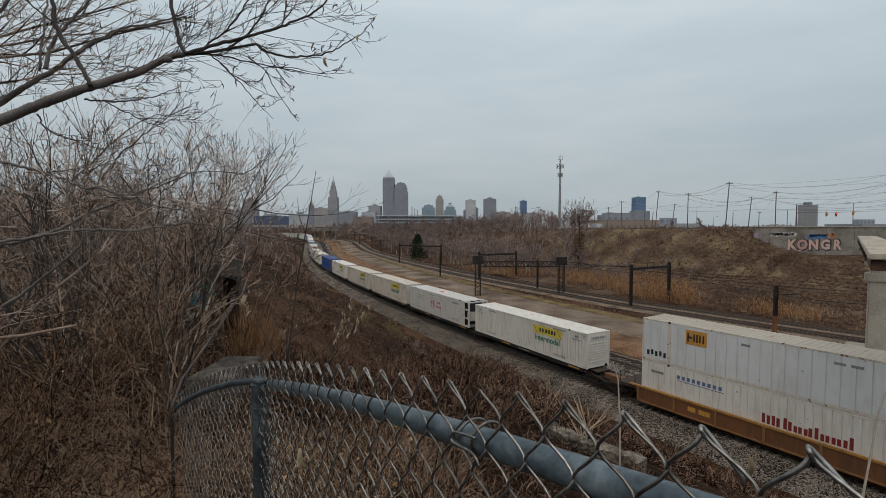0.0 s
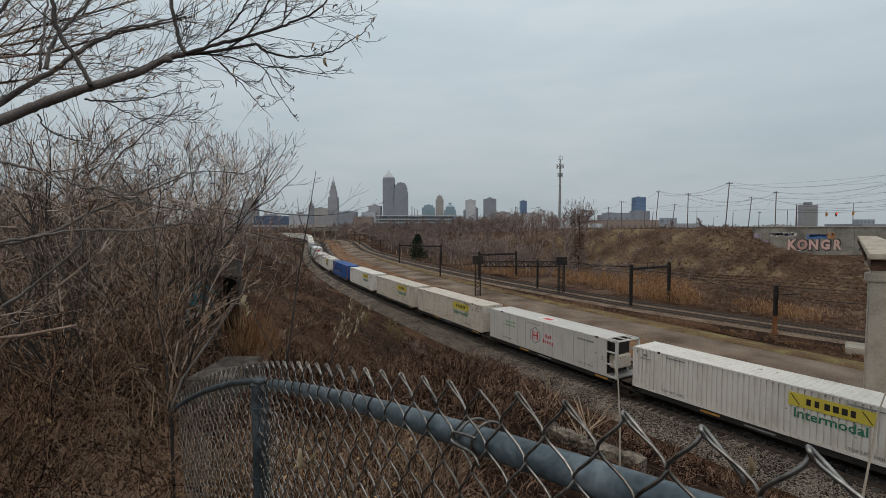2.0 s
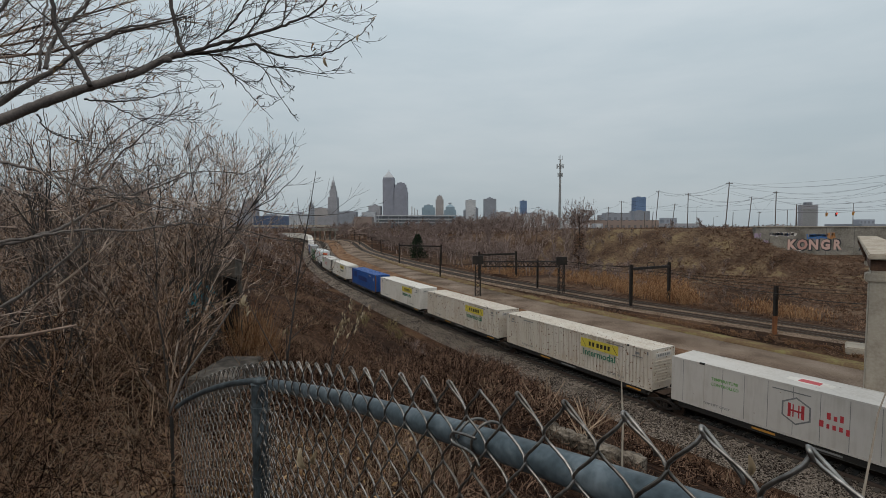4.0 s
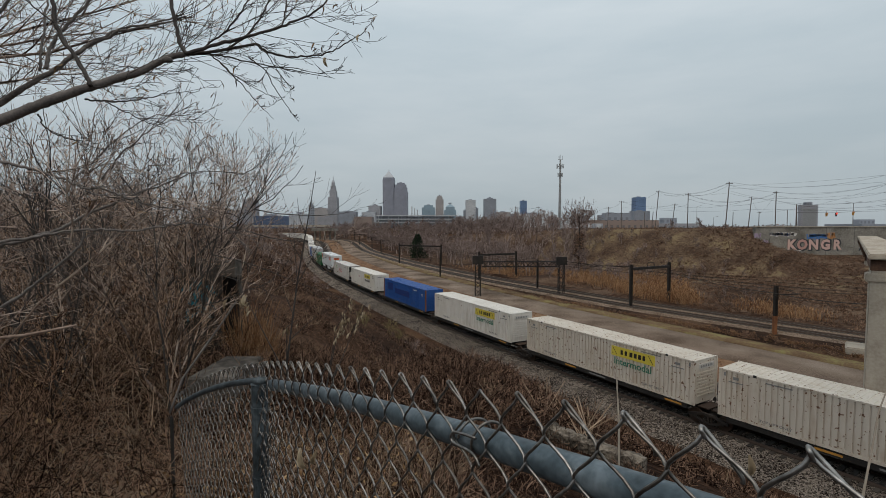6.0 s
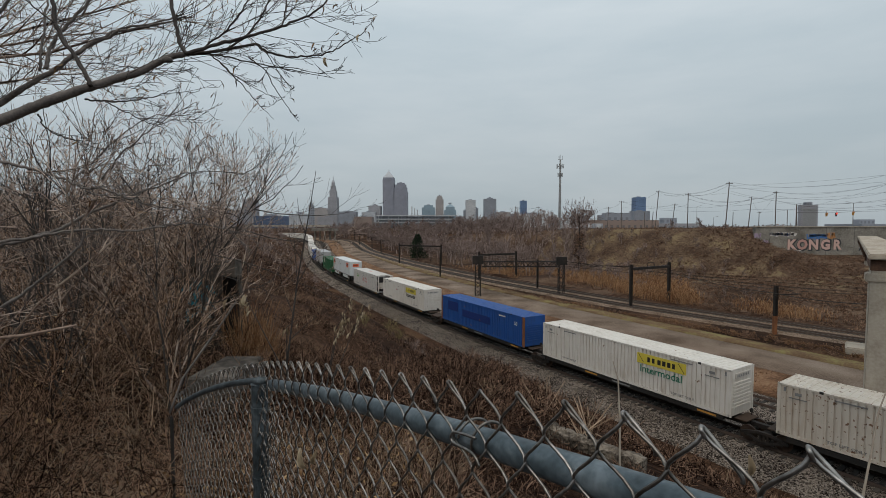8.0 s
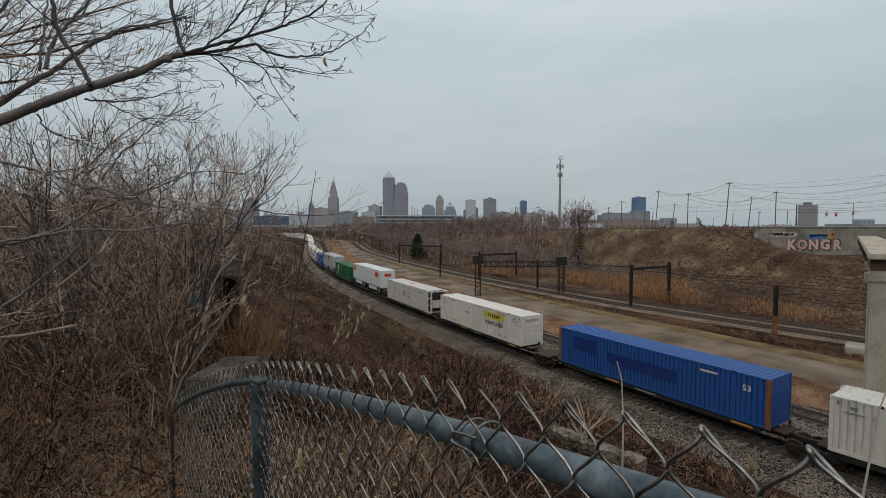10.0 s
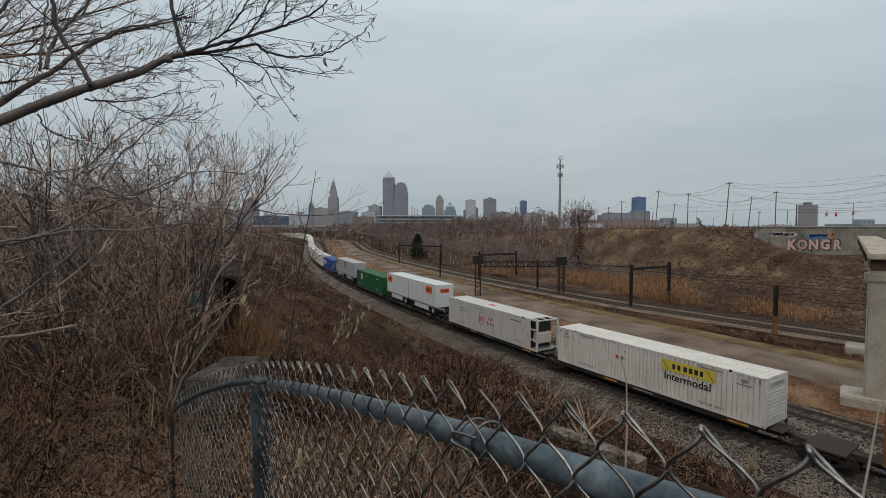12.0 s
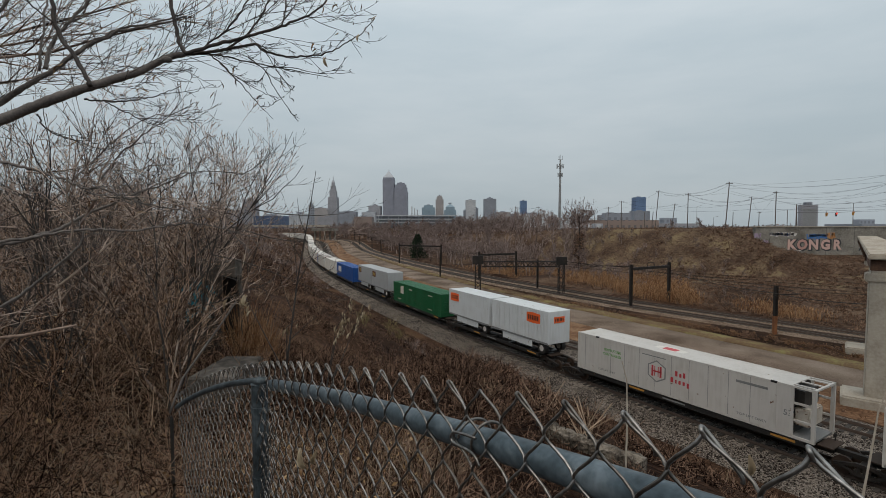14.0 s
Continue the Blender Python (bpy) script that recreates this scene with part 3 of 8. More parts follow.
def badge_intermodal(t, colour):
    b = plate("logo_plate", -3.4, 2.16, 3.65, 0.72, M["yellow"], t, label="yellow rectangular company plate")
    for x, w in ((-2.5, 0.2), (-2.86, 0.2), (-3.3, 0.24), (-3.66, 0.24), (-4.02, 0.24), (-4.36, 0.2)):
        bm = bmesh.new()
        box(bm, x - w / 2, x + w / 2, CW / 2 + 0.012, CW / 2 + 0.018, 1.99, 2.33)
        part("logo_mark", bm, M["black"], b)
    for x in (-1.9, -4.9):
        bm = bmesh.new()
        q = [bm.verts.new((x + dx, CW / 2 + 0.018, 2.16 + dz)) for dx, dz in ((0.22, 0.26), (0.18, 0.28), (-0.22, -0.26), (-0.18, -0.28))]
        bm.faces.new(q)
        part("logo_mark", bm, M["black"], b)
    bm = bmesh.new()
    box(bm, -CL / 2 - 0.008, -CL / 2 + 0.03, -0.85, 0.85, 2.3, 2.62)
    e = part("end_plate", bm, M["greywhite"], t, "pale company plate on the end")
    for k in range(7):
        bm = bmesh.new()
        y = 0.62 - 0.2 * k
        box(bm, -CL / 2 - 0.014, -CL / 2 - 0.006, y - 0.06, y + 0.06, 2.38, 2.54)
        part("plate_bar", bm, M["greytext"], e)
    write("Intermodal", 0.72, colour, on_side(-3.4, 1.42, CW / 2 + 0.006), t, 1.0)
    write("TOP LIFT ONLY", 0.2, M["greytext"], on_side(-5.0, 0.36, CW / 2 + 0.006), t, 1.15)
    write("TOP LIFT ONLY", 0.2, M["greytext"], on_side(5.0, 0.36, CW / 2 + 0.006), t, 1.15)
    bars([(-4.9, 1.5), (4.9, 1.3)], 2.62, 0.07, M["greytext"], t)
    bars([(-6.9, 0.9), (7.1, 0.8)], 2.2, 0.06, M["greytext"], t)
    bars([(-6.9, 0.35), (7.1, 0.3)], 2.45, 0.16, M["greytext"], t)
    bars([(-7.72, 0.1), (7.72, 0.1)], 2.6, 0.22, M["greytext"], t)


def reefer():
    """Smooth-sided refrigerated container with an open machinery frame at its front end."""
    t = thing("refrigerated_container", Matrix(), "grey-white smooth refrigerated container with red badge and open end frame", "container", "containers on the train")
    x0 = -CL / 2 + 1.15
    for side in (1, -1):
        ya, yb = sorted((side * (CW / 2 - 0.06), side * CW / 2))
        bm = bmesh.new()
        box(bm, x0, CL / 2 - 0.02, ya, yb, 0.12, CH - 0.1)
        part("side_panel", bm, M["greywhite"], t)
        bm = bmesh.new()
        ya, yb = sorted((side * (CW / 2 - 0.1), side * (CW / 2 + 0.01)))
        box(bm, -CL / 2, CL / 2, ya, yb, 0.0, 0.14)
        part("bottom_rail", bm, M["greywhite"], t)
        bm = bmesh.new()
        box(bm, -CL / 2, CL / 2, ya, yb, CH - 0.11, CH)
        part("top_rail", bm, M["greywhite"], t)
        for x in (-6.1, 6.1):
            bm = bmesh.new()
            ya2, yb2 = sorted((side * (CW / 2 - 0.05), side * (CW / 2 + 0.03)))
            box(bm, x - 0.14, x + 0.14, ya2, yb2, 0.0, CH + 0.008)
            part("lifting_post", bm, M["greywhite"], t)
            bm = bmesh.new()
            ya2, yb2 = sorted((side * (CW / 2 - 0.05), side * (CW / 2 + 0.036)))
            box(bm, x - 0.16, x + 0.16, ya2, yb2, CH - 0.1, CH + 0.016)
            part("lifting_casting", bm, M["black"], t)
        for x in (-CL / 2 + 0.09, CL / 2 - 0.09):
            bm = bmesh.new()
            ya2, yb2 = sorted((side * (CW / 2 - 0.16), side * (CW / 2 + 0.014)))
            box(bm, x - 0.09, x + 0.09, ya2, yb2, 0.0, CH)
            part("corner_post", bm, M["greywhite"], t)
        k = -4.9
        while k < 7.5:
            bm = bmesh.new()
            box(bm, k - 0.012, k + 0.012, *sorted((side * CW / 2, side * (CW / 2 + 0.006))), 0.14, CH - 0.11)
            part("seam", bm, M["greytext"], t)
            k += 1.22
        for z in (1.0, 1.95):
            bm = bmesh.new()
            box(bm, -CL / 2 + 0.15, x0 - 0.1, *sorted((side * (CW / 2 - 0.1), side * (CW / 2 - 0.02))), z - 0.06, z + 0.06)
            part("frame_bar", bm, M["greywhite"], t)
        bm = bmesh.new()
        box(bm, x0 - 0.14, x0, *sorted((side * (CW / 2 - 0.1), side * (CW / 2 + 0.01))), 0.1, CH - 0.1)
        part("frame_post", bm, M["greywhite"], t)
    bm = bmesh.new()
    box(bm, x0, CL / 2, -CW / 2 + 0.05, CW / 2 - 0.05, CH - 0.08, CH - 0.02)
    part("roof", bm, M["greywhite"], t)
    # black bulkhead puts the shade inside the open end frame into its colour
    bm = bmesh.new()
    box(bm, x0, x0 + 0.08, -CW / 2 + 0.06, CW / 2 - 0.06, 0.1, CH - 0.08)
    part("bulkhead", bm, M["black"], t)
    bm = bmesh.new()
    box(bm, CL / 2 - 0.08, CL / 2 - 0.01, -CW / 2 + 0.06, CW / 2 - 0.06, 0.1, CH - 0.08)
    part("doors", bm, M["greywhite"], t)
    # machinery
    bm = bmesh.new()
    box(bm, x0 - 0.75, x0 - 0.02, -0.85, 0.85, 0.62, 1.62)
    bmesh.ops.bevel(bm, geom=bm.edges[:], offset=0.07, segments=2, affect="EDGES")
    part("cooling_unit", bm, M["cream"], t, "cream machinery housing")
    bm = bmesh.new()
    box(bm, x0 - 0.5, x0 - 0.02, -0.9, 0.9, 1.7, 2.6)
    part("cooling_grille", bm, M["black"], t, "black condenser grille")
    bm = bmesh.new()
    box(bm, -CL / 2 + 0.05, x0, -CW / 2 + 0.12, CW / 2 - 0.12, 0.02, 0.12)
    part("frame_floor", bm, M["greytext"], t)
    bm = bmesh.new()
    for y in (-0.85, 0.0, 0.85):
        box(bm, -CL / 2 + 0.05, x0, y - 0.06, y + 0.06, CH - 0.07, CH - 0.01)
    box(bm, -CL / 2 + 0.02, -CL / 2 + 0.14, -CW / 2 + 0.1, CW / 2 - 0.1, CH - 0.1, CH - 0.008)
    part("frame_top", bm, M["greywhite"], t)
    # badge, bars for the name, roof mark
    b = plate("badge", 1.05, 1.5, 1.55, 1.55, M["greytext"], t, CW / 2 + 0.008, "grey hexagonal badge ring", shape=HEX)
    plate("badge_field", 1.05, 1.5, 1.36, 1.36, M["greywhite"], b, CW / 2 + 0.013, shape=HEX)
    for x, z, w, h in ((1.36, 1.5, 0.14, 0.76), (0.74, 1.5, 0.14, 0.76), (1.05, 1.5, 0.7, 0.1), (1.18, 1.5, 0.06, 0.7), (0.92, 1.5, 0.06, 0.7)):
        plate("badge_mark", x, z, w, h, M["redtext"], b, CW / 2 + 0.018)
    for x, z, w, h in ((-0.38, 1.72, 0.22, 0.4), (-0.66, 1.66, 0.2, 0.28), (-0.92, 1.72, 0.2, 0.4), (-0.08, 1.24, 0.26, 0.4), (-0.36, 1.18, 0.16, 0.28), (-0.62, 1.18, 0.2, 0.28), (-0.9, 1.18, 0.2, 0.28), (-1.18, 1.12, 0.2, 0.38)):
        plate("name_bar", x, z, w * 0.72, h * 0.86, M["redtext"], t, CW / 2 + 0.01)
    write("TEMPERATURE", 0.26, M["lime"], on_side(4.75, 2.05, CW / 2 + 0.004), t, 0.9)
    write("CONTROLLED", 0.26, M["lime"], on_side(4.75, 1.72, CW / 2 + 0.004), t, 0.95)
    write("53'", 0.44, M["greytext"], on_side(-6.85, 1.3, CW / 2 + 0.004), t)
    write("TOP LIFT ONLY", 0.2, M["greytext"], on_side(-5.0, 0.42, CW / 2 + 0.004), t, 1.15)
    write("TOP LIFT ONLY", 0.2, M["greytext"], on_side(5.2, 0.42, CW / 2 + 0.004), t, 1.15)
    bars([(-4.95, 1.7)], 2.35, 0.14, M["greytext"], t, CW / 2 + 0.01)
    bars([(1.3, 1.8)], 2.5, 0.06, M["greytext"], t, CW / 2 + 0.01)
    bm = bmesh.new()
    v = [bm.verts.new((0.9 + 1.25 * c, -0.1 + 0.6 * d, CH - 0.014)) for c, d in HEX]
    bm.faces.new(v)
    part("roof_badge", bm, M["white"], t)
    bm = bmesh.new()
    box(bm, 0.4, 1.4, -0.4, 0.2, CH - 0.016, CH - 0.008)
    part("roof_badge_mark", bm, M["redtext"], t)
    return t


def truck(car, x):
    """A two-axle bogie: side frames, axle boxes, springs, wheels."""
    g = new("bogie")
    g.parent = car
    g.location = (x, 0, 0)
    bm = bmesh.new()
    box(bm, -0.25, 0.25, -1.0, 1.0, 0.42, 0.66)
    for y in (-1.02, 1.02):
        beam(bm, (-1.2, y, 0.5), (-0.35, y, 0.72), 0.16, 0.16)
        beam(bm, (1.2, y, 0.5), (0.35, y, 0.72), 0.16, 0.16)
        beam(bm, (-0.4, y, 0.74), (0.4, y, 0.74), 0.18, 0.16)
        beam(bm, (-0.9, y, 0.5), (-0.3, y, 0.22), 0.14, 0.14)
        beam(bm, (0.9, y, 0.5), (0.3, y, 0.22), 0.14, 0.14)
        beam(bm, (-0.35, y, 0.22), (0.35, y, 0.22), 0.16, 0.14)
        for dx in (-0.2, 0.0, 0.2):
            rod(bm, (dx, y, 0.28), (dx, y, 0.68), 0.07, sides=6)
    ob = part("bogie_frame", bm, M["steel"], g)
    for ax in (-0.89, 0.89):
        for y in (-0.76, 0.76):
            bm = bmesh.new()
            rod(bm, (ax, y - 0.07, 0.45), (ax, y + 0.07, 0.45), 0.45, sides=20)
            rod(bm, (ax, y - 0.09, 0.45), (ax, y + 0.09, 0.45), 0.2, sides=12)
            part("wheel", bm, M["rail"], g, smooth=False)
        bm = bmesh.new()
        rod(bm, (ax, -1.12, 0.45), (ax, 1.12, 0.45), 0.1, sides=10)
        part("axle", bm, M["steel"], g)
    return g


def platform_car(label, stripe, deck=1.08, lead=False, joint=8.75):
    """Low skeleton flat car for one container or a pair of trailers."""
    car = thing("flat_car", Matrix(), label, "railway car", "cars of the train")
    bm = bmesh.new()
    box(bm, -8.6, 8.6, -0.32, 0.32, 0.62, 1.0)
    part("centre_sill", bm, M["black"], car)
    for side in (-1, 1):
        bm = bmesh.new()
        ya, yb = sorted((side * 1.12, side * 1.26))
        box(bm, -7.6, 7.6, ya, yb, 0.78, 1.06)
        part("side_sill", bm, M["black"], car)
        for x in (-6.6, 2.6):
            bm = bmesh.new()
            ya, yb = sorted((side * 1.2, side * 1.272))
            box(bm, x - 0.6, x + 0.6, ya, yb, 0.88, 1.0)
            part("marker_plate", bm, stripe, car)
        bars([(-0.2, 1.6)], 0.92, 0.1, M["greytext"], car, side * 1.27)
    for x in (-7.4, -6.1, -3.0, 0, 3.0, 6.1, 7.4):
        bm = bmesh.new()
        box(bm, x - 0.14, x + 0.14, -1.2, 1.2, 0.8, deck - 0.01)
        part("cross_member", bm, M["black"], car)
    for x in (-8.35, 8.35):
        bm = bmesh.new()
        box(bm, x - 0.35, x + 0.35, -0.75, 0.75, 0.96, 1.02)
        part("end_platform", bm, M["platform"], car, "dark rusty end platform")
        bm = bmesh.new()
        rod(bm, (x, -0.6, 1.0), (x, -0.6, 1.3), 0.03, sides=6)
        rod(bm, (x - 0.02, -0.6, 1.3), (x + 0.05, -0.6, 1.3), 0.14, sides=12)
        part("hand_brake", bm, M["steel"], car)
    for x in (-4.6, 1.2):
        bm = bmesh.new()
        rod(bm, (x - 0.9, 0.7, 0.72), (x + 0.9, 0.7, 0.72), 0.2, sides=12)
        part("air_reservoir", bm, M["steel"], car)
    truck(car, joint)
    if joint > 9:
        bm = bmesh.new()
        box(bm, 8.5, joint + 1.6, -0.34, 0.34, 0.66, 0.98)
        box(bm, joint - 0.9, joint + 0.9, -1.2, 1.2, 0.92, 1.02)
        part("joint_platform", bm, M["platform"], car, "dark rusty platform over the joint")
    if lead:
        truck(car, -8.75)
    for x in (8.6, -9.5):
        bm = bmesh.new()
        box(bm, x, x + 0.9, -0.14, 0.14, 0.68, 0.92)
        part("coupler", bm, M["steel"], car)
    return car


def well_car():
    car = thing("well_car", Matrix(), "brown deep well car with yellow top edge and white lettering bars", "railway car", "cars of the train")
    for side in (-1, 1):
        ya, yb = sorted((side * 1.36, side * 1.44))
        bm = bmesh.new()
        box(bm, -7.9, 8.3, ya, yb, 0.3, 1.3)
        part("side_wall", bm, M["carbrown"], car)
        bm = bmesh.new()
        ya, yb = sorted((side * 1.34, side * 1.5))
        box(bm, -8.6, 8.9, ya, yb, 1.26, 1.38)
        part("top_chord", bm, M["chordamber"], car, "worn amber top edge")
        for k in range(7):
            x = -7.75 + k * 2.66
            bm = bmesh.new()
            ya, yb = sorted((side * 1.44, side * 1.53))
            box(bm, x - 0.07, x + 0.07, ya, yb, 0.32, 1.3)
            part("stiffener", bm, M["ribamber"], car, "amber-edged upright rib")
        bm = bmesh.new()
        ya, yb = sorted((side * 1.43, side * 1.5))
        box(bm, -7.9, 8.3, ya, yb, 0.26, 0.36)
        part("bottom_chord", bm, M["ribamber"], car)
        bars([(4.4, 0.5), (3.6, 0.7), (-5.6, 0.6), (-6.4, 0.8)], 0.85, 0.3, M["amber"], car, side * 1.452)
    for x in (-8.9, 9.1):
        bm = bmesh.new()
        box(bm, x - 0.9, x + 0.9, -1.4, 1.4, 1.0, 1.22)
        part("end_platform", bm, M["platform"], car)
        bm = bmesh.new()
        for y in (-1.3, 1.3):
            rod(bm, (x + 0.7, y, 1.2), (x + 0.7, y, 2.0), 0.025, sides=5)
            rod(bm, (x - 0.5, y, 1.2), (x - 0.5, y, 2.0), 0.025, sides=5)
            rod(bm, (x - 0.5, y, 2.0), (x + 0.7, y, 2.0), 0.025, sides=5)
        part("handrail", bm, M["steel"], car)
    truck(car, -10.4)
    truck(car, 10.4)
    bm = bmesh.new()
    box(bm, -12.0, -9.5, -0.3, 0.3, 0.6, 1.0)
    box(bm, 9.5, 12.0, -0.3, 0.3, 0.6, 1.0)
    box(bm, -8.0, 8.2, -1.36, 1.36, 0.28, 0.36)
    part("draft_sill", bm, M["carbrown"], car)
    return car


def trailer(label, plate_mat, side_badges, with_rear_badge, mat, ribbed=True):
    """A short road trailer (28 feet) with its wheels, skirt and landing gear; its tail looks along -x."""
    L = 8.55
    t = thing("semi_trailer", Matrix(), label, "trailer", "trailers on the train")
    bm = bmesh.new()
    box(bm, -L / 2, L / 2, -1.295, 1.295, 0.98, 3.92)
    bmesh.ops.bevel(bm, geom=bm.edges[:], offset=0.03, segments=1, affect="EDGES")
    part("box_body", bm, mat, t)
    for side in (-1, 1):
        k = -L / 2 + 0.35
        while k < L / 2 - 0.2 and ribbed:
            bm = bmesh.new()
            box(bm, k - 0.17, k + 0.17, *sorted((side * 1.293, side * 1.33)), 1.13, 3.81)
            part("side_rib", bm, mat, t)
            k += 0.41
        bm = bmesh.new()
        box(bm, -L / 2 + 2.2, L / 2 - 1.9, *sorted((side * 1.22, side * 1.26)), 0.35, 0.98)
        part("skirt", bm, mat, t)
        bm = bmesh.new()
        box(bm, -L / 2, L / 2, *sorted((side * 1.28, side * 1.312)), 0.95, 1.12)
        part("lower_rail", bm, M["greytext"], t)
        bm = bmesh.new()
        box(bm, -L / 2, L / 2, *sorted((side * 1.28, side * 1.312)), 3.82, 3.93)
        part("upper_rail", bm, mat, t)
    for x in (-L / 2 + 0.9,):
        for y in (-1.02, 1.02):
            bm = bmesh.new()
            rod(bm, (x, y - 0.22, 0.5), (x, y + 0.22, 0.5), 0.5, sides=20)
            w = part("wheel", bm, M["black"], t, "black tyre")
            bm = bmesh.new()
            rod(bm, (x, y - 0.23, 0.5), (x, y + 0.23, 0.5), 0.27, sides=14)
            part("rim", bm, M["greywhite"], w)
    bm = bmesh.new()
    for y in (-0.9, 0.9):
        box(bm, L / 2 - 2.2, L / 2 - 2.05, y - 0.07, y + 0.07, 0.0, 0.98)
    box(bm, -L / 2 + 0.3, L / 2 - 0.3, -0.5, 0.5, 0.82, 0.98)
    part("landing_gear", bm, M["black"], t)
    for x in side_badges:
        b = plate("badge", x, 3.1, 1.85, 1.0, plate_mat, t, 1.335, "company badge", shape=[(-1, -0.85), (0, -1), (1, -0.85), (1, 0.85), (0, 1), (-1, 0.85)])
        if plate_mat is M["orange"]:
            for k in range(6):
                plate("badge_bar", x + 0.62 - k * 0.25, 3.1, 0.15, 0.44, M["black"], b, 1.341)
        else:
            plate("badge_bar", x, 3.1, 0.4, 0.5, M["yellow"], b, 1.341)
    if with_rear_badge:
        bm = bmesh.new()
        box(bm, -L / 2 - 0.02, -L / 2 + 0.01, -0.62, 0.62, 2.85, 3.4)
        b = part("rear_badge", bm, plate_mat, t, "company badge on the tail doors")
        for k in range(6):
            bm = bmesh.new()
            y = 0.44 - k * 0.176
            box(bm, -L / 2 - 0.026, -L / 2 - 0.018, y - 0.055, y + 0.055, 2.98, 3.27)
            part("badge_bar", bm, M["black"], b)
    return t


def put(ob, s_left, length, z):
    MOVING.append((ob, s_left - length / 2, length, z))
    return ob


DECK = 1.12
# car under each load: built once, copied
yellow_car = platform_car("low black flat car with yellow marker plates", M["amber"])
lead_car = platform_car("low black flat car with two bogies and yellow marker plates", M["amber"], lead=True)
joint_car = platform_car("low black flat car with a long jointed end", M["amber"], joint=10.4)
unused = {"lead": lead_car, "plain": yellow_car, "joint": joint_car}


def car_under(s_left, length=CL):
    kind = "lead" if s_left in LEADS else "joint" if s_left == 130.54 else "plain"
    c = unused.pop(kind) if kind in unused else copy_thing(lead_car if kind == "lead" else yellow_car, Matrix())
    put(c, s_left, length, 0.0)


LEADS = (40.44, 191.0, 229.4, 250.3)


# double stack at the head of the view
stack_low = container(M["white"], "white refrigerated container, lower of a stack, maroon lettering bars", smooth_sides=True, sheet=0.4)
for x, h in ((0.35, 0.56), (0.1, 0.5), (-0.15, 0.56), (-0.38, 0.5), (-0.72, 0.62), (-0.95, 0.5), (-1.2, 0.36), (-1.42, 0.36), (-1.68, 0.36), (-1.88, 0.48), (-2.15, 0.6), (-2.4, 0.36), (-2.62, 0.36), (-2.88, 0.36), (-3.1, 0.36), (-3.36, 0.4), (-3.6, 0.62)):
    plate("name_bar", x, 1.02 + h / 2, 0.16, h, M["maroon"], stack_low, CW / 2 + 0.014)
for k in range(9):
    plate("name_bar", 5.4 - k * 0.33, 2.25, 0.19, 0.24, M["steelblue"], stack_low, CW / 2 + 0.014)
bars([(4.0, 2.9)], 2.02, 0.04, M["steelblue"], stack_low)
bars([(6.9, 0.9)], 2.2, 0.16, M["greytext"], stack_low)
put(stack_low, 19.3, CL, 0.42)
stack_high = container(M["paleblue"], "pale grey panelled container, upper of a stack, dark and amber badge", smooth_sides=True, frame_mat=M["cream"], roof_mat=M["tanroof"])
b = plate("badge", 4.3, 2.15, 1.35, 0.95, M["amber"], stack_high, CW / 2 + 0.014, "amber and black badge")
for x, w, h in ((4.82, 0.1, 0.6), (4.66, 0.26, 0.12), (4.42, 0.1, 0.5), (4.24, 0.1, 0.5), (4.06, 0.1, 0.5), (3.84, 0.1, 0.5)):
    plate("badge_bar", x, 2.15, w, h, M["black"], b, CW / 2 + 0.02)
for k in range(5):
    plate("scrawl", 7.6 - 0.3 * k, 0.55 + 0.06 * (k % 2), 0.17, 0.34, M["black"], stack_high, CW / 2 + 0.014)
bars([(-3.0, 0.5), (-3.7, 0.5), (1.4, 0.5)], 2.35, 0.14, M["greytext"], stack_high)
put(stack_high, 19.3, CL, 0.42 + CH + 0.01)
put(well_car(), 19.3, CL, 0.0)

# white boxes with a yellow plate
jb = container(M["white"], "white corrugated container with yellow plate and green lettering")
badge_intermodal(jb, M["tealtext"])
put(jb, 40.44, CL, DECK)
jb_cream = container(M["cream"], "cream corrugated container with yellow plate and green lettering, rust stains")
badge_intermodal(jb_cream, M["tealtext"])
put(jb_cream, 75.58, CL, DECK)
for s_left, source in ((93.19, jb_cream), (111.72, jb)):
    put(copy_thing(source, Matrix()), s_left, CL, DECK)
jb_black = container(M["white"], "white corrugated container with yellow plate and black lettering")
badge_intermodal(jb_black, M["black"])
for x, m in ((2.0, M["redtext"]), (1.55, M["greytext"])):
    plate("diamond_mark", x, 1.75, 0.34, 0.34, m, jb_black, shape=[(0, -1), (1, 0), (0, 1), (-1, 0)])
put(jb_black, 151.72, CL, DECK)
hub = reefer()
put(hub, 57.96, CL, DECK)
put(copy_thing(hub, Matrix()), 170.53, CL, DECK)

# blue box
blue = container(M["blue"], "blue corrugated container with navy patches and rust-orange end posts")
plate("navy_patch", 5.3, 1.95, 2.3, 1.05, M["navy"], blue, label="dark navy painted-out patch")
plate("navy_patch", 0.3, 1.5, 5.6, 0.8, M["navy"], blue, label="dark navy painted-out patch")
write("53", 0.5, M["white"], on_side(-6.85, 2.05, CW / 2 + 0.006), blue)
bars([(-4.6, 1.1)], 2.45, 0.13, M["greywhite"], blue)
for x in (-CL / 2 + 0.09, CL / 2 - 0.09):
    bm = bmesh.new()
    box(bm, x - 0.13, x + 0.13, CW / 2 - 0.1, CW / 2 + 0.012, 0.02, CH - 0.02)
    part("end_post", bm, M["rust"], blue, "rust-orange end post")
put(blue, 130.54, CL, DECK)

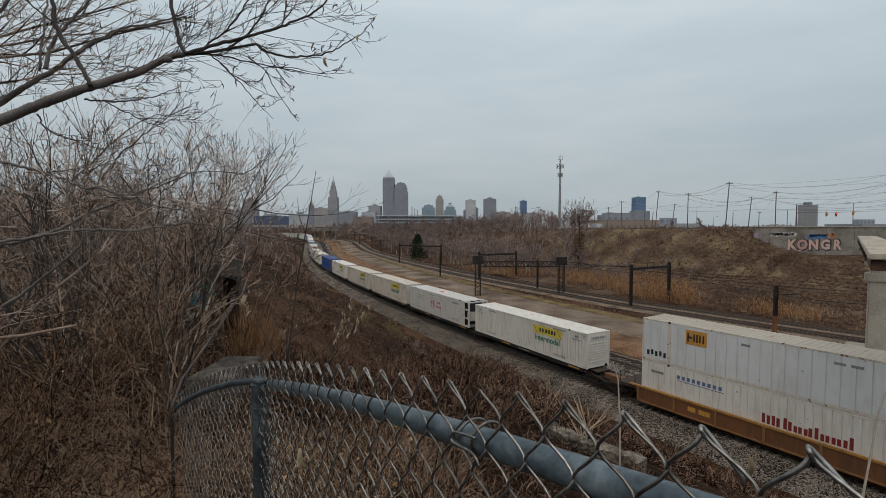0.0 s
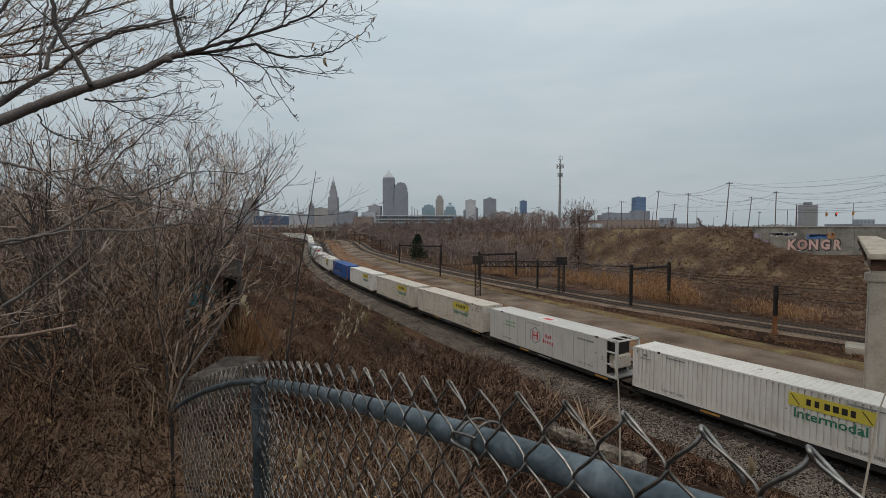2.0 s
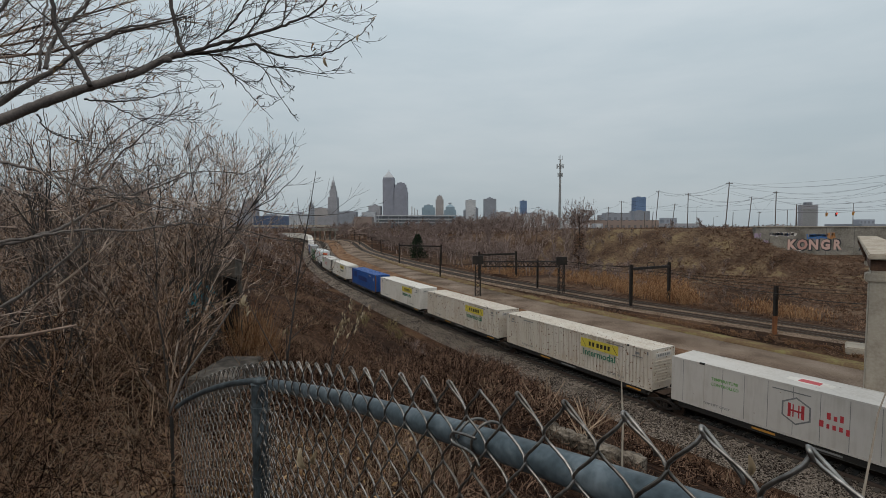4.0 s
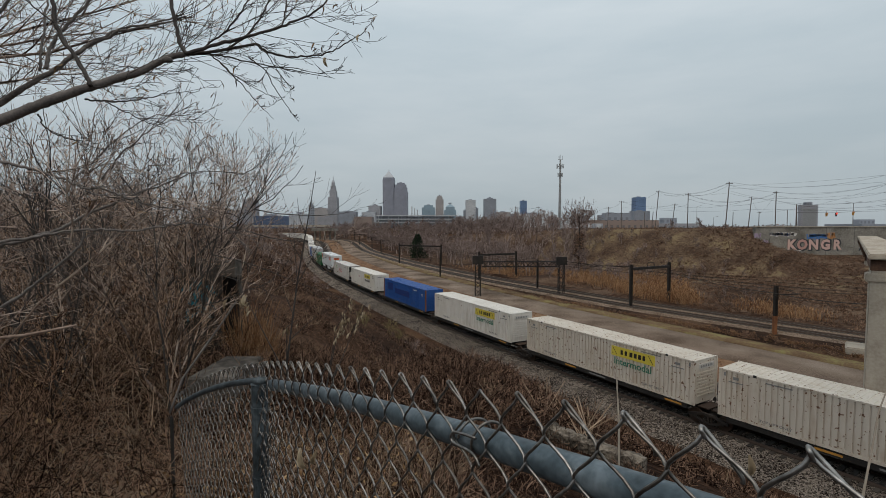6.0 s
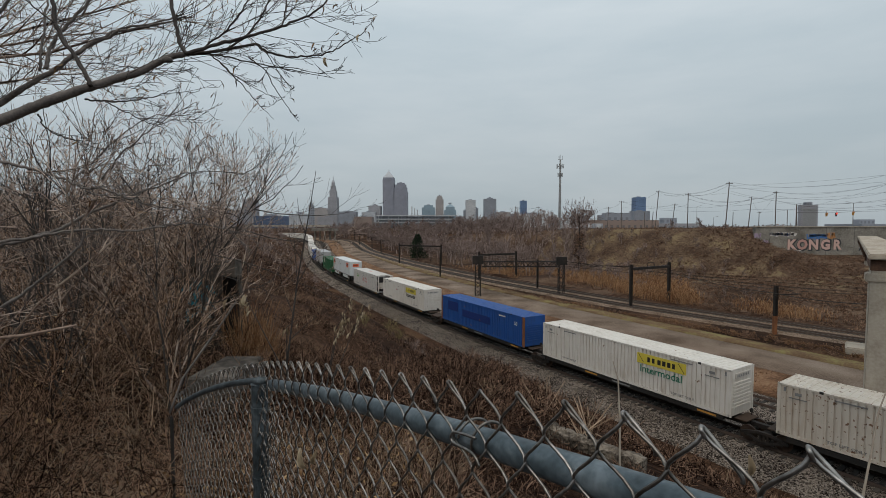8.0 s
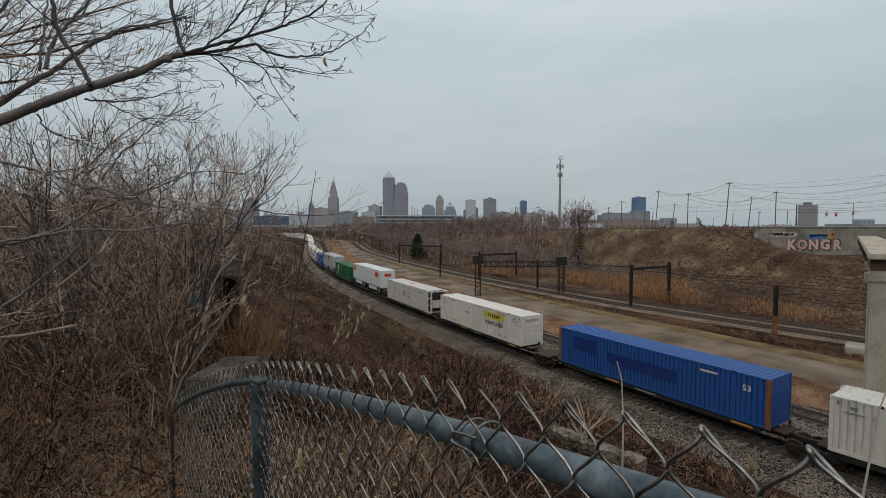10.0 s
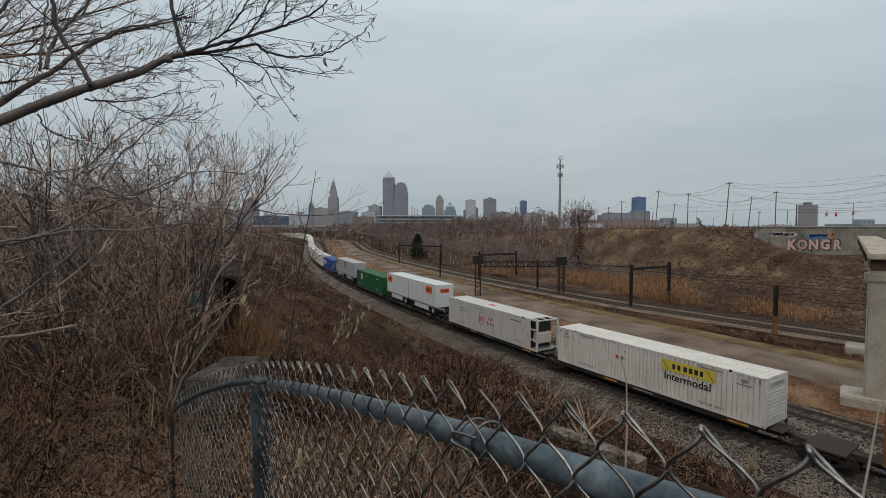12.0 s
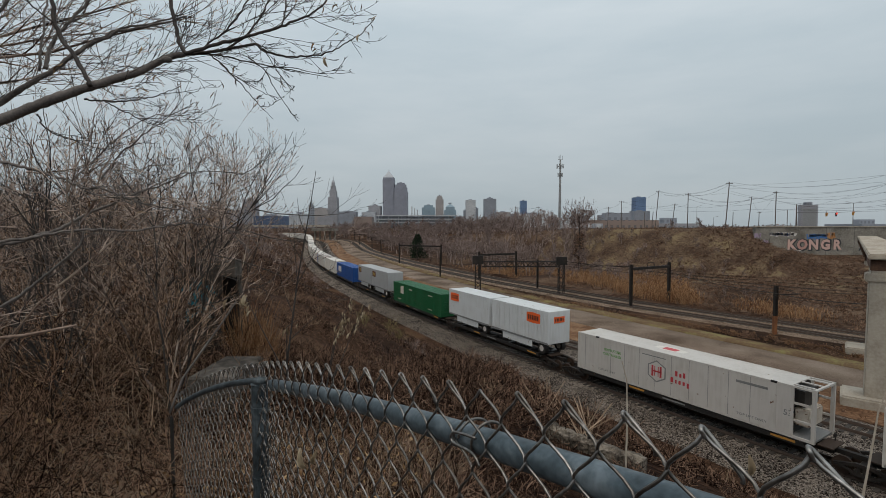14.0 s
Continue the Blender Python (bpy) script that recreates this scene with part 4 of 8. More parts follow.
# two trailers with an orange badge, then a green box, two grey trailers
tr_a = trailer("white smooth-sided road trailer with orange badge, on a flat car", M["orange"], (2.9,), False, M["trailerwhite"], False)
tr_b = trailer("white ribbed road trailer with orange badges on side and tail", M["orange"], (-2.3,), True, M["trailerwhite"])
put(tr_a, 191.6, 8.55, DECK)
put(tr_b, 182.6, 8.55, DECK)
green = container(M["green"], "green corrugated container with cream plate")
plate("logo_plate", 4.6, 1.95, 1.15, 1.1, M["cream"], green, label="cream square plate")
bars([(-5.0, 1.2), (1.5, 0.9)], 2.3, 0.14, M["cream"], green)
bars([(5.6, 1.2), (-4.9, 1.3)], 0.5, 0.1, M["cream"], green)
put(green, 209.87, CL, DECK)
tr_c = trailer("grey road trailer with dark shield, on a flat car", M["carbrown"], (2.9,), False, M["trailergrey"])
put(tr_c, 229.8, 8.55, DECK)
tr_d = copy_thing(tr_c, Matrix())
put(tr_d, 220.9, 8.55, DECK)

# loads further back
plain_white = container(M["white"], "plain white corrugated container")
plain_grey = container(M["greywhite"], "plain grey corrugated container")
plain_blue = container(M["blue"], "blue corrugated container with white patch")
plate("white_patch", 4.6, 1.7, 3.0, 1.2, M["white"], plain_blue)
blue_white_top = container(M["white"], "white corrugated container with blue front end")
green_plain = container(M["greywhite"], "grey corrugated container with green front end")
for c, m in ((blue_white_top, M["blue"]), (green_plain, M["green"])):
    bm = bmesh.new()
    box(bm, -CL / 2 - 0.03, -CL / 2 - 0.014, -1.24, 1.24, 0.06, CH - 0.06)
    part("end_sheet", bm, m, c, "coloured front end sheet")
TAIL = [(250.3, plain_blue), (268.9, plain_white), (287.4, plain_grey), (306.0, blue_white_top), (324.8, green_plain), (343.4, None), (362.1, None), (380.7, "g"), (399.5, None), (418.2, None),
        (437.0, None), (455.6, "g"), (474.2, None), (492.9, None), (511.6, None), (530.2, "b"), (548.9, None)]
for s_left, what in TAIL:
    ob = what if not isinstance(what, (str, type(None))) else copy_thing({None: plain_white, "g": plain_grey, "b": plain_blue}[what], Matrix())
    put(ob, s_left, CL, DECK)
for s_left in (40.44, 57.96, 75.58, 93.19, 111.72, 130.54, 151.72, 170.53, 191.0, 209.87, 229.4, *[a for a, _ in TAIL]):
    car_under(s_left)


def travelled(t):
    return 10.169 * t + 0.0148 * t * t


def car_pose(s_mid, length, z):
    a, _ = along(s_mid - length / 2)
    b, _ = along(s_mid + length / 2)
    d = b - a
    c = (a + b) / 2
    return pose(c.x, c.y, c.z + z, 0, -math.degrees(math.atan2(d.z, math.hypot(d.x, d.y))), math.degrees(math.atan2(d.y, d.x)))


# ---- plants: tools ----
def unit(v):
    return v / np.maximum(np.linalg.norm(v, axis=-1, keepdims=True), 1e-9)


def tubes(p0, p1, r0, r1):
    """Three-sided tapered pieces between arrays of points, as vertices and triangles."""
    p0, p1 = np.asarray(p0, float), np.asarray(p1, float)
    n = len(p0)
    ax = unit(p1 - p0)
    ref = np.where(np.abs(ax[:, 2:3]) < 0.9, [[0.0, 0.0, 1.0]], [[1.0, 0.0, 0.0]])
    u = unit(np.cross(ax, ref))
    w = np.cross(ax, u)
    v = np.empty((n, 6, 3))
    for k in range(3):
        a = 2 * np.pi * k / 3
        off = u * math.cos(a) + w * math.sin(a)
        v[:, k] = p0 + off * np.asarray(r0)[:, None]
        v[:, 3 + k] = p1 + off * np.asarray(r1)[:, None]
    tri = np.array([[0, 1, 4], [0, 4, 3], [1, 2, 5], [1, 5, 4], [2, 0, 3], [2, 3, 5]])
    f = (np.arange(n)[:, None, None] * 6 + tri[None]).reshape(-1, 3)
    return v.reshape(-1, 3), f


def slivers(p0, p1, r0, r1):
    """Two triangles a piece, turned at random, for twigs too far off to show their roundness."""
    p0, p1 = np.asarray(p0, float), np.asarray(p1, float)
    n = len(p0)
    rng = np.random.RandomState(n % 1000)
    u = unit(np.cross(p1 - p0, rng.normal(0, 1, (n, 3)))) * 1.35
    a, b = u * np.asarray(r0)[:, None], u * np.asarray(r1)[:, None]
    v = np.stack([p0 - a, p0 + a, p1 + b, p1 - b], 1)
    f = (np.arange(n)[:, None, None] * 4 + np.array([[0, 1, 2], [0, 2, 3]])[None]).reshape(-1, 3)
    return v.reshape(-1, 3), f


class Twigs:
    """Collects tapered pieces for one object."""

    def __init__(self):
        self.a, self.b, self.ra, self.rb = [], [], [], []

    def add(self, a, b, ra, rb):
        self.a.append(a), self.b.append(b), self.ra.append(ra), self.rb.append(rb)

    def build(self, name, mat, parent=None, label="", slim=False):
        v, f = (slivers if slim else tubes)(np.concatenate(self.a), np.concatenate(self.b), np.concatenate(self.ra), np.concatenate(self.rb))
        ob = joined(name, v, f, mat, True)
        ob.parent = parent
        return tagged(ob, label)


def grow(tw, rng, base, way, length, radius, levels, kids, segs=4, wobble=0.16, up=0.06, spread=(0.5, 1.0), shrink=0.55, thin=0.5, start=0.2, floor=0.0):
    """Branches level by level; returns the tips of the last level."""
    base, way, length, radius = np.atleast_2d(base), unit(np.atleast_2d(way)), np.atleast_1d(length).astype(float), np.atleast_1d(radius).astype(float)
    tips = None
    for lev in range(levels + 1):
        n = len(base)
        pts, d = [base], way.copy()
        dirs = [d]
        k = max(1, segs - lev) if segs > 1 else 1
        for j in range(k):
            d = unit(d + rng.normal(0, wobble, (n, 3)) + np.array([0, 0, up]))
            pts.append(pts[-1] + d * (length / k)[:, None])
            dirs.append(d)
        taper = np.linspace(1.0, 0.3, k + 1)
        for j in range(k):
            tw.add(pts[j], pts[j + 1], np.maximum(radius * taper[j], floor), np.maximum(radius * taper[j + 1], floor))
        tips = pts[-1]
        if lev == levels:
            break
        m = kids[lev]
        t = rng.uniform(start, 1.0, (n, m)) * k
        i = np.minimum(t.astype(int), k - 1)
        fr = (t - i)[..., None]
        P, Dn = np.stack(pts, 1), np.stack(dirs[1:], 1)
        row = np.arange(n)[:, None]
        nb = P[row, i] * (1 - fr) + P[row, i + 1] * fr
        pd = Dn[row, i]
        side = unit(np.cross(pd, rng.normal(0, 1, (n, m, 3))))
        s = rng.uniform(*spread, (n, m))[..., None]
        nd = unit(pd + side * s)
        nl = length[:, None] * shrink * rng.uniform(0.6, 1.25, (n, m)) * (1.15 - 0.5 * t / k)
        nr = np.maximum(radius[:, None] * thin * (1 - 0.5 * t / k), floor)
        base, way, length, radius = nb.reshape(-1, 3), nd.reshape(-1, 3), nl.ravel(), nr.ravel()
    return tips


def leaves(points, rng, size, droop=0.6):
    """Small curled leaf blades, two triangles each."""
    p = np.asarray(points)
    n = len(p)
    a = unit(rng.normal(0, 1, (n, 3)) - [0, 0, droop])
    b = unit(np.cross(a, rng.normal(0, 1, (n, 3))))
    c = np.cross(a, b)
    L = size * rng.uniform(0.6, 1.4, (n, 1))
    v = np.stack([p, p + a * L * 0.5 + b * L * 0.22 + c * L * 0.08, p + a * L + c * L * -0.05, p + a * L * 0.5 - b * L * 0.22 + c * L * 0.1], 1)
    f = (np.arange(n)[:, None, None] * 4 + np.array([[0, 1, 2], [0, 2, 3]])[None]).reshape(-1, 3)
    return v.reshape(-1, 3), f


def spot(px, py, dist):
    """A point at a depth before the eye, by its sideways and upward slope from the level line ahead."""
    tilt = radians(2.84)
    fwd, up = Vector((0, math.cos(tilt), -math.sin(tilt))), Vector((0, math.sin(tilt), math.cos(tilt)))
    p = Vector((0, 0, EYE_Z)) + dist * (fwd + Vector((px, 0, 0)) + up * (py + math.tan(tilt)))
    return np.array(p[:])


def sight(x, y, d):
    """A point at depth d, by its place across and down the view."""
    return spot((x - 784) / 826.4, (400 - y) / 826.4, d)


# ---- thicket beside the fence: many-stemmed shrubs, one thing each ----
def shrub(x, y, height, rng, stems=6, fine=(7, 5), label="bare grey-brown many-stemmed shrub on the slope", thick=0.022, leafy=True, floor=0.003, slim=False, mat=None):
    z = float(ground_z(x, y)) - 0.05
    t = thing("shrub", pose(x, y, z), label, "shrub", "bare shrubs beside the fence")
    tw = Twigs()
    base = np.zeros((stems, 3)) + rng.normal(0, 0.12, (stems, 3)) * [1, 1, 0]
    way = np.stack([rng.normal(0, 0.24, stems), rng.normal(0, 0.24, stems), np.ones(stems)], 1)
    ln = height * rng.uniform(0.7, 1.05, stems)
    tips = grow(tw, rng, base, way, ln, thick * height / 4 * rng.uniform(0.7, 1.2, stems), len(fine), fine, segs=5, wobble=0.16, up=0.07, spread=(0.4, 1.0), shrink=0.44, thin=0.52, floor=floor)
    tw.build("crown", mat or M["greytwig"], t, slim=slim)
    if leafy:
        pick = tips[rng.rand(len(tips)) < 0.12]
        if len(pick):
            v, f = leaves(pick, rng, 0.045)
            lo = joined("dry_leaves", v, f, M["leaf"])
            lo.parent = t
            tagged(lo, kind="stuff")
    return t


def build_thicket():
    rng = np.random.RandomState(5)
    made = 0
    while made < 82:
        d = 3.6 + 34 * rng.rand() ** 1.5
        k = -1.02 + rng.rand() * 0.64
        x, y = k * d, d
        s, e = line_coords(x, y)
        if e > -7.5:
            continue
        if (k > -0.80 and d < 6.0) or (k > -0.565 and d < 9.6) or k > -0.47 or (k > -0.51 and d > 12):
            continue
        top_y = 0.21 + rng.normal(0, 0.05) if k < -0.5 else 0.22 - 2.0 * (k + 0.5)
        z = float(ground_z(x, y))
        h = EYE_Z + max(top_y, 0.02) * d - z
        h = min(max(h, 1.6), 11.0)
        low = rng.rand() < 0.75
        h *= rng.uniform(0.3, 0.62) if low else rng.uniform(0.8, 1.0)
        fine = ((8, 5, 3) if d < 9.5 else (8, 5, 3)) if low else (7, 4, 3)
        shrub(x, y, h, rng, stems=5 if d > 8 else 4, fine=fine, thick=0.022, floor=0.0014 + 0.00027 * d, slim=d > 9.5, mat=M[("thickettwig", "twig" if d < 10 else "greytwig")[made % 2]] if low else None)
        made += 1


build_thicket()
rngt = np.random.RandomState(27)
for kx_, d_, top_ in ((-0.535, 11.0, 0.29), (-0.475, 11.4, 0.27), (-0.475, 12.6, 0.19), (-0.60, 11.8, 0.24), (-0.50, 13.2, 0.22)):
    x_, y_ = kx_ * d_, d_
    shrub(x_, y_, (EYE_Z + top_ * d_ - float(ground_z(x_, y_))) * 0.86, rngt, stems=6, fine=(9, 5, 3), thick=0.016, floor=0.0036, slim=True, label="tall fine-twigged bare shrub behind the old wall", mat=M[("greytwig", "thickettwig")[int(d_ * 10) % 2]])
rngw = np.random.RandomState(15)
for kx_, d_ in ((-0.62, 6.0), (-0.60, 6.8), (-0.575, 7.6), (-0.585, 8.2), (-0.545, 8.6), (-0.64, 5.4), (-0.555, 7.0), (-0.525, 8.9)):
    shrub(kx_ * d_, d_, rngw.uniform(1.7, 2.8), rngw, stems=3, fine=(6, 4, 2), thick=0.014, floor=0.0035, label="thin bare shrub in front of the old wall", mat=M["thickettwig"])


# ---- the overhanging tree by the fence: a low limb reaching over the path ----
def limb(points, r0, r1, tw, kink=0.0, rng=None):
    p = [Vector(q) for q in points]
    out = []
    for i in range(len(p) - 1):
        for j in range(6):
            out.append(p[i].lerp(p[i + 1], j / 6))
    out.append(p[-1])
    out = np.array([o[:] for o in out])
    out[1:-1] = 0.25 * out[:-2] + 0.5 * out[1:-1] + 0.25 * out[2:]
    if rng is not None:
        out[1:-1] += rng.normal(0, kink, (len(out) - 2, 3))
    r = np.linspace(r0, r1, len(out))
    tw.add(out[:-1], out[1:], r[:-1], r[1:])
    return out


def round_limb(name, pts, r0, r1, parent, mat, sides=10, knots=0.12):
    bm = bmesh.new()
    r = np.linspace(r0, r1, len(pts))
    prev = None
    for i, p in enumerate(pts):
        p = Vector(p)
        ax = (Vector(pts[min(i + 1, len(pts) - 1)]) - Vector(pts[max(i - 1, 0)])).normalized()
        u = ax.cross(Vector((0.1, 1, 0.2))).normalized()
        w = ax.cross(u)
        knot = r[i] * (1 + knots * noise.noise(Vector((i * 0.7, r0 * 50, 0))))
        ring = [bm.verts.new(p + (u * math.cos(2 * math.pi * k / sides) + w * math.sin(2 * math.pi * k / sides)) * knot) for k in range(sides)]
        if prev:
            for k in range(sides):
                bm.faces.new((prev[k], prev[(k + 1) % sides], ring[(k + 1) % sides], ring[k]))
        else:
            bm.faces.new(ring[::-1])
        prev = ring
    bm.faces.new(prev)
    return part(name, bm, mat, parent, smooth=True)


def dark_sapling(x, y, tall, lean, rng):
    """A slim dark stem that rises through the thicket, forking twice."""
    z = float(ground_z(x, y)) - 0.05
    t = thing("sapling", pose(x, y, z), "slim dark bare sapling rising through the thicket", "sapling", "saplings in the thicket")
    p, d, pts = Vector((0, 0, 0)), Vector((lean, rng.normal(0, 0.1), 1)).normalized(), [(0, 0, 0)]
    for k in range(9):
        d = (d + Vector(rng.normal(0, 0.07, 3)) + Vector((lean * 0.05, 0, 0))).normalized()
        p = p + d * tall / 9
        pts.append(p[:])
    r = 0.0052 * tall
    round_limb("stem", pts, r, r * 0.25, t, M["bark"], 6)
    q = np.array(pts)
    tw = Twigs()
    n = 11
    i = rng.randint(2, 9, n)
    w = unit(unit(q[i + 1 - (i == 9)] - q[i - 1]) + rng.normal(0, 0.55, (n, 3)))
    grow(tw, rng, q[i], w, tall * rng.uniform(0.18, 0.42, n), np.full(n, r * 0.5), 2, (4, 3), segs=5, wobble=0.12, up=0.05, spread=(0.4, 0.9), shrink=0.45, thin=0.55, floor=0.0022)
    tw.build("crown", M["bark"], t)


rngs = np.random.RandomState(77)
for k_ in range(17):
    d_ = rngs.uniform(5.5, 11.5)
    kx_ = rngs.uniform(-0.98, -0.57)
    dark_sapling(kx_ * d_, d_, (EYE_Z + rngs.uniform(0.03, 0.24) * d_) - float(ground_z(kx_ * d_, d_)), rngs.normal(0.12, 0.2), rngs)


def path_of(points, d):
    return [sight(x, y, d + k * 0.02) for k, (x, y) in enumerate(points)]


def shoots(tw, rng, q, n, lo, length, bias, radius=0.003, kids=(3, 2), droop=0.0):
    """Slim straight shoots set along a branch; returns their tips."""
    i = rng.randint(lo, len(q) - 1, n)
    d0 = unit(q[np.minimum(i + 1, len(q) - 1)] - q[i - 1])
    w = unit(d0 * 0.9 + np.array(bias) + rng.normal(0, 0.5, (n, 3)) * [1, 0.8, 1])
    return grow(tw, rng, q[i], w, length * rng.uniform(0.5, 1.3, n), np.full(n, radius), len(kids), kids, segs=6, wobble=0.09, up=0.02 - droop, spread=(0.45, 1.0), shrink=0.5, thin=0.66, floor=0.0016)


def curled_leaves(points, rng, size):
    """Slender hanging leaves, each rolled into a narrow curl of six pieces."""
    p = np.asarray(points)
    n = len(p)
    size = size * rng.uniform(0.6, 1.3, (n, 1))
    a = unit(rng.normal(0, 0.5, (n, 3)) - [0, 0, 1.0])
    b = unit(np.cross(a, rng.normal(0, 1, (n, 3))))
    c = np.cross(a, b)
    rows = []
    for k in range(7):
        v = k / 6
        mid = p + a * size * v + c * size * 0.22 * math.sin(3.0 * v) + b * size * 0.1 * math.sin(5.0 * v)
        w = size * 0.085 * math.sin(math.pi * min(0.95, max(0.1, v)))
        rows.append(np.stack([mid - b * w + c * w * 0.8, mid + b * w + c * w * 0.8], 1))
    v = np.stack(rows, 1).reshape(n, 14, 3)
    quad = np.array([[2 * k, 2 * k + 1, 2 * k + 3, 2 * k + 2] for k in range(6)])
    return v.reshape(-1, 3), (np.arange(n)[:, None, None] * 14 + quad[None]).reshape(-1, 4)


def build_overhang():
    rng = np.random.RandomState(21)
    t = thing("tree", pose(0, 0, 0), "bare tree with a low grey limb reaching over the fence", "tree")
    D = 3.0
    # the low limb: it forks where the twig rises
    main = limb(path_of([(-330, 330), (-120, 262), (0, 214), (58, 190), (98, 175), (159, 154), (202, 141), (245, 128), (272, 115), (300, 101), (330, 95)], D), 0.04, 0.02, Twigs(), 0.0015, rng)
    round_limb("limb", main, 0.037, 0.019, t, M["greybark"], 12, 0.22)
    bm = bmesh.new()
    bmesh.ops.create_icosphere(bm, subdivisions=2, radius=0.024, matrix=Matrix.Translation(sight(296, 106, D + 0.15)) @ Matrix.Diagonal((1.5, 1, 0.9, 1)))
    part("knot", bm, M["greybark"], t, smooth=True)
    forks = [
        ([(330, 95), (374, 82), (439, 65), (499, 47), (539, 30), (570, 12), (590, -14)], 0.0125, 0.004),
        ([(330, 96), (370, 93), (425, 83), (454, 78), (474, 94), (514, 102), (549, 100), (589, 92), (614, 76), (644, 57), (662, 32)], 0.011, 0.0018),
        ([(340, 96), (374, 95), (419, 105), (474, 117), (534, 128), (592, 139)], 0.007, 0.0015),
        ([(474, 117), (520, 121), (574, 131), (628, 130)], 0.003, 0.0014),
        ([(370, 95), (389, 110), (424, 145), (449, 175), (484, 211)], 0.0055, 0.0014),
        ([(440, 102), (469, 125), (494, 170), (526, 213)], 0.0045, 0.0014),
        ([(389, 112), (404, 128), (444, 152), (484, 174)], 0.004, 0.0014),
        ([(454, 80), (474, 98), (494, 130), (519, 160)], 0.0035, 0.0014),
        ([(400, 90), (440, 60), (470, 20), (490, -30)], 0.008, 0.004),
        ([(350, 92), (395, 60), (430, 20), (450, -30)], 0.007, 0.004),
        ([(499, 47), (506, 20), (508, -20)], 0.006, 0.003),
        ([(330, 94), (318, 80), (311, 45), (303, 8), (295, -40)], 0.0125, 0.011),
        ([(161, 153), (150, 129), (135, 102), (113, 75), (97, 42), (93, 0), (92, -40)], 0.0135, 0.013),
        ([(95, 40), (70, 22), (45, 0), (20, -25)], 0.006, 0.004),
        ([(150, 176), (180, 179), (215, 181), (250, 175), (270, 172), (300, 162), (322, 152)], 0.0065, 0.002),
        ([(186, 180), (222, 198), (257, 215), (290, 228)], 0.0045, 0.002),
        ([(67, 202), (75, 220), (92, 236), (120, 246), (160, 250)], 0.006, 0.002),
        ([(165, 155), (200, 152), (240, 158), (282, 163)], 0.003, 0.0014),
        ([(155, 112), (200, 114), (245, 122), (270, 128)], 0.003, 0.0014),
    ]
    fine, leaf_at, limbs = Twigs(), [], []
    for k, (pts, r0, r1) in enumerate(forks):
        q = limb(path_of(pts, D + 0.03 * (k % 5)), r0, r1, Twigs(), 0.003, rng)
        round_limb("branch", q, r0, r1, t, M["bark"], 8 if r0 > 0.008 else 6)
        limbs.append(q)
        if k < 11:
            n, size = (11, 0.42) if k in (0, 8, 9, 10) else ((7, 0.2) if k == 1 else (3, 0.14))
            leaf_at.append(shoots(fine, rng, q, n, 2, size, (0.55, 0.0, -0.05 if k < 8 else 0.25)))
        else:
            leaf_at.append(shoots(fine, rng, q, 6 if k in (11, 12) else 3, 2, 0.34, (0.3, 0.1, 0.2)))
    leaf_at.append(shoots(fine, rng, main, 16, 26, 0.5, (0.2, 0.1, 0.55)))
    fine.build("fine_crown", M["bark"], t)
    # the trunk itself stands outside the view
    base = sight(-330, 330, D)
    gz = float(ground_z(base[0], base[1]))
    trunk = [(base[0] - 0.5, base[1], gz - 0.2), (base[0] - 0.4, base[1], gz + 0.7), tuple(base), (base[0] - 0.2, base[1] + 0.2, base[2] + 2.0), (base[0] - 0.4, base[1] + 0.5, base[2] + 4.5)]
    round_limb("trunk", limb(trunk, 0.1, 0.05, Twigs()), 0.11, 0.04, t, M["greybark"])
    # paler limbs of the same tree further back, their lit look put into the bark colour
    behind = [
        ([(-260, 330), (-90, 235), (0, 181), (37, 159), (73, 138), (116, 108), (159, 80), (208, 57), (270, 45), (330, 30)], 4.0, 0.034, 0.007),
        ([(136, 96), (170, 72), (215, 50), (275, 40), (320, 28)], 4.1, 0.012, 0.006),
        ([(80, 122), (86, 92), (98, 66), (124, 40), (150, 12), (180, -30)], 4.1, 0.017, 0.011),
        ([(70, 126), (76, 60), (84, 0), (88, -40)], 4.2, 0.010, 0.007),
        ([(-40, 60), (0, 22), (30, -20)], 4.0, 0.012, 0.010),
        ([(0, 286), (45, 297), (80, 306), (125, 322), (150, 335), (180, 332), (215, 348), (260, 362), (310, 370), (365, 381)], 3.6, 0.013, 0.003),
        ([(150, 338), (185, 348), (235, 352), (290, 320), (340, 303), (400, 305), (440, 311), (476, 313)], 3.7, 0.006, 0.002),
        ([(-60, 450), (0, 435), (60, 420), (110, 404), (150, 382), (200, 360), (235, 345), (300, 322), (350, 300)], 3.9, 0.021, 0.004),
        ([(-60, 436), (40, 424), (100, 413), (165, 405), (240, 409), (300, 398), (360, 396), (420, 412), (446, 410)], 3.6, 0.013, 0.003),
        ([(125, 322), (160, 290), (200, 250), (250, 214), (290, 200)], 3.8, 0.006, 0.003),
        ([(180, 318), (215, 270), (260, 235), (310, 200)], 3.9, 0.008, 0.003),
        ([(-20, 560), (40, 520), (90, 480), (140, 440), (150, 410)], 4.2, 0.016, 0.008),
    ]
    pale = Twigs()
    for k, (pts, d, r0, r1) in enumerate(behind):
        q = limb(path_of(pts, d), r0, r1, Twigs(), 0.005, rng)
        round_limb("branch", q, r0, r1, t, M["greybark"], 8)
        n = (20, 5, 7, 6, 5, 8, 5, 8, 8, 6, 6, 6)[k]
        tips = shoots(pale, rng, q, n, 3, 0.55 if k < 5 else 0.4, (0.35, 0.1, 0.3 if k < 5 else 0.15), 0.0045, (4, 3))
        leaf_at.append(tips[rng.rand(len(tips)) < 0.5])
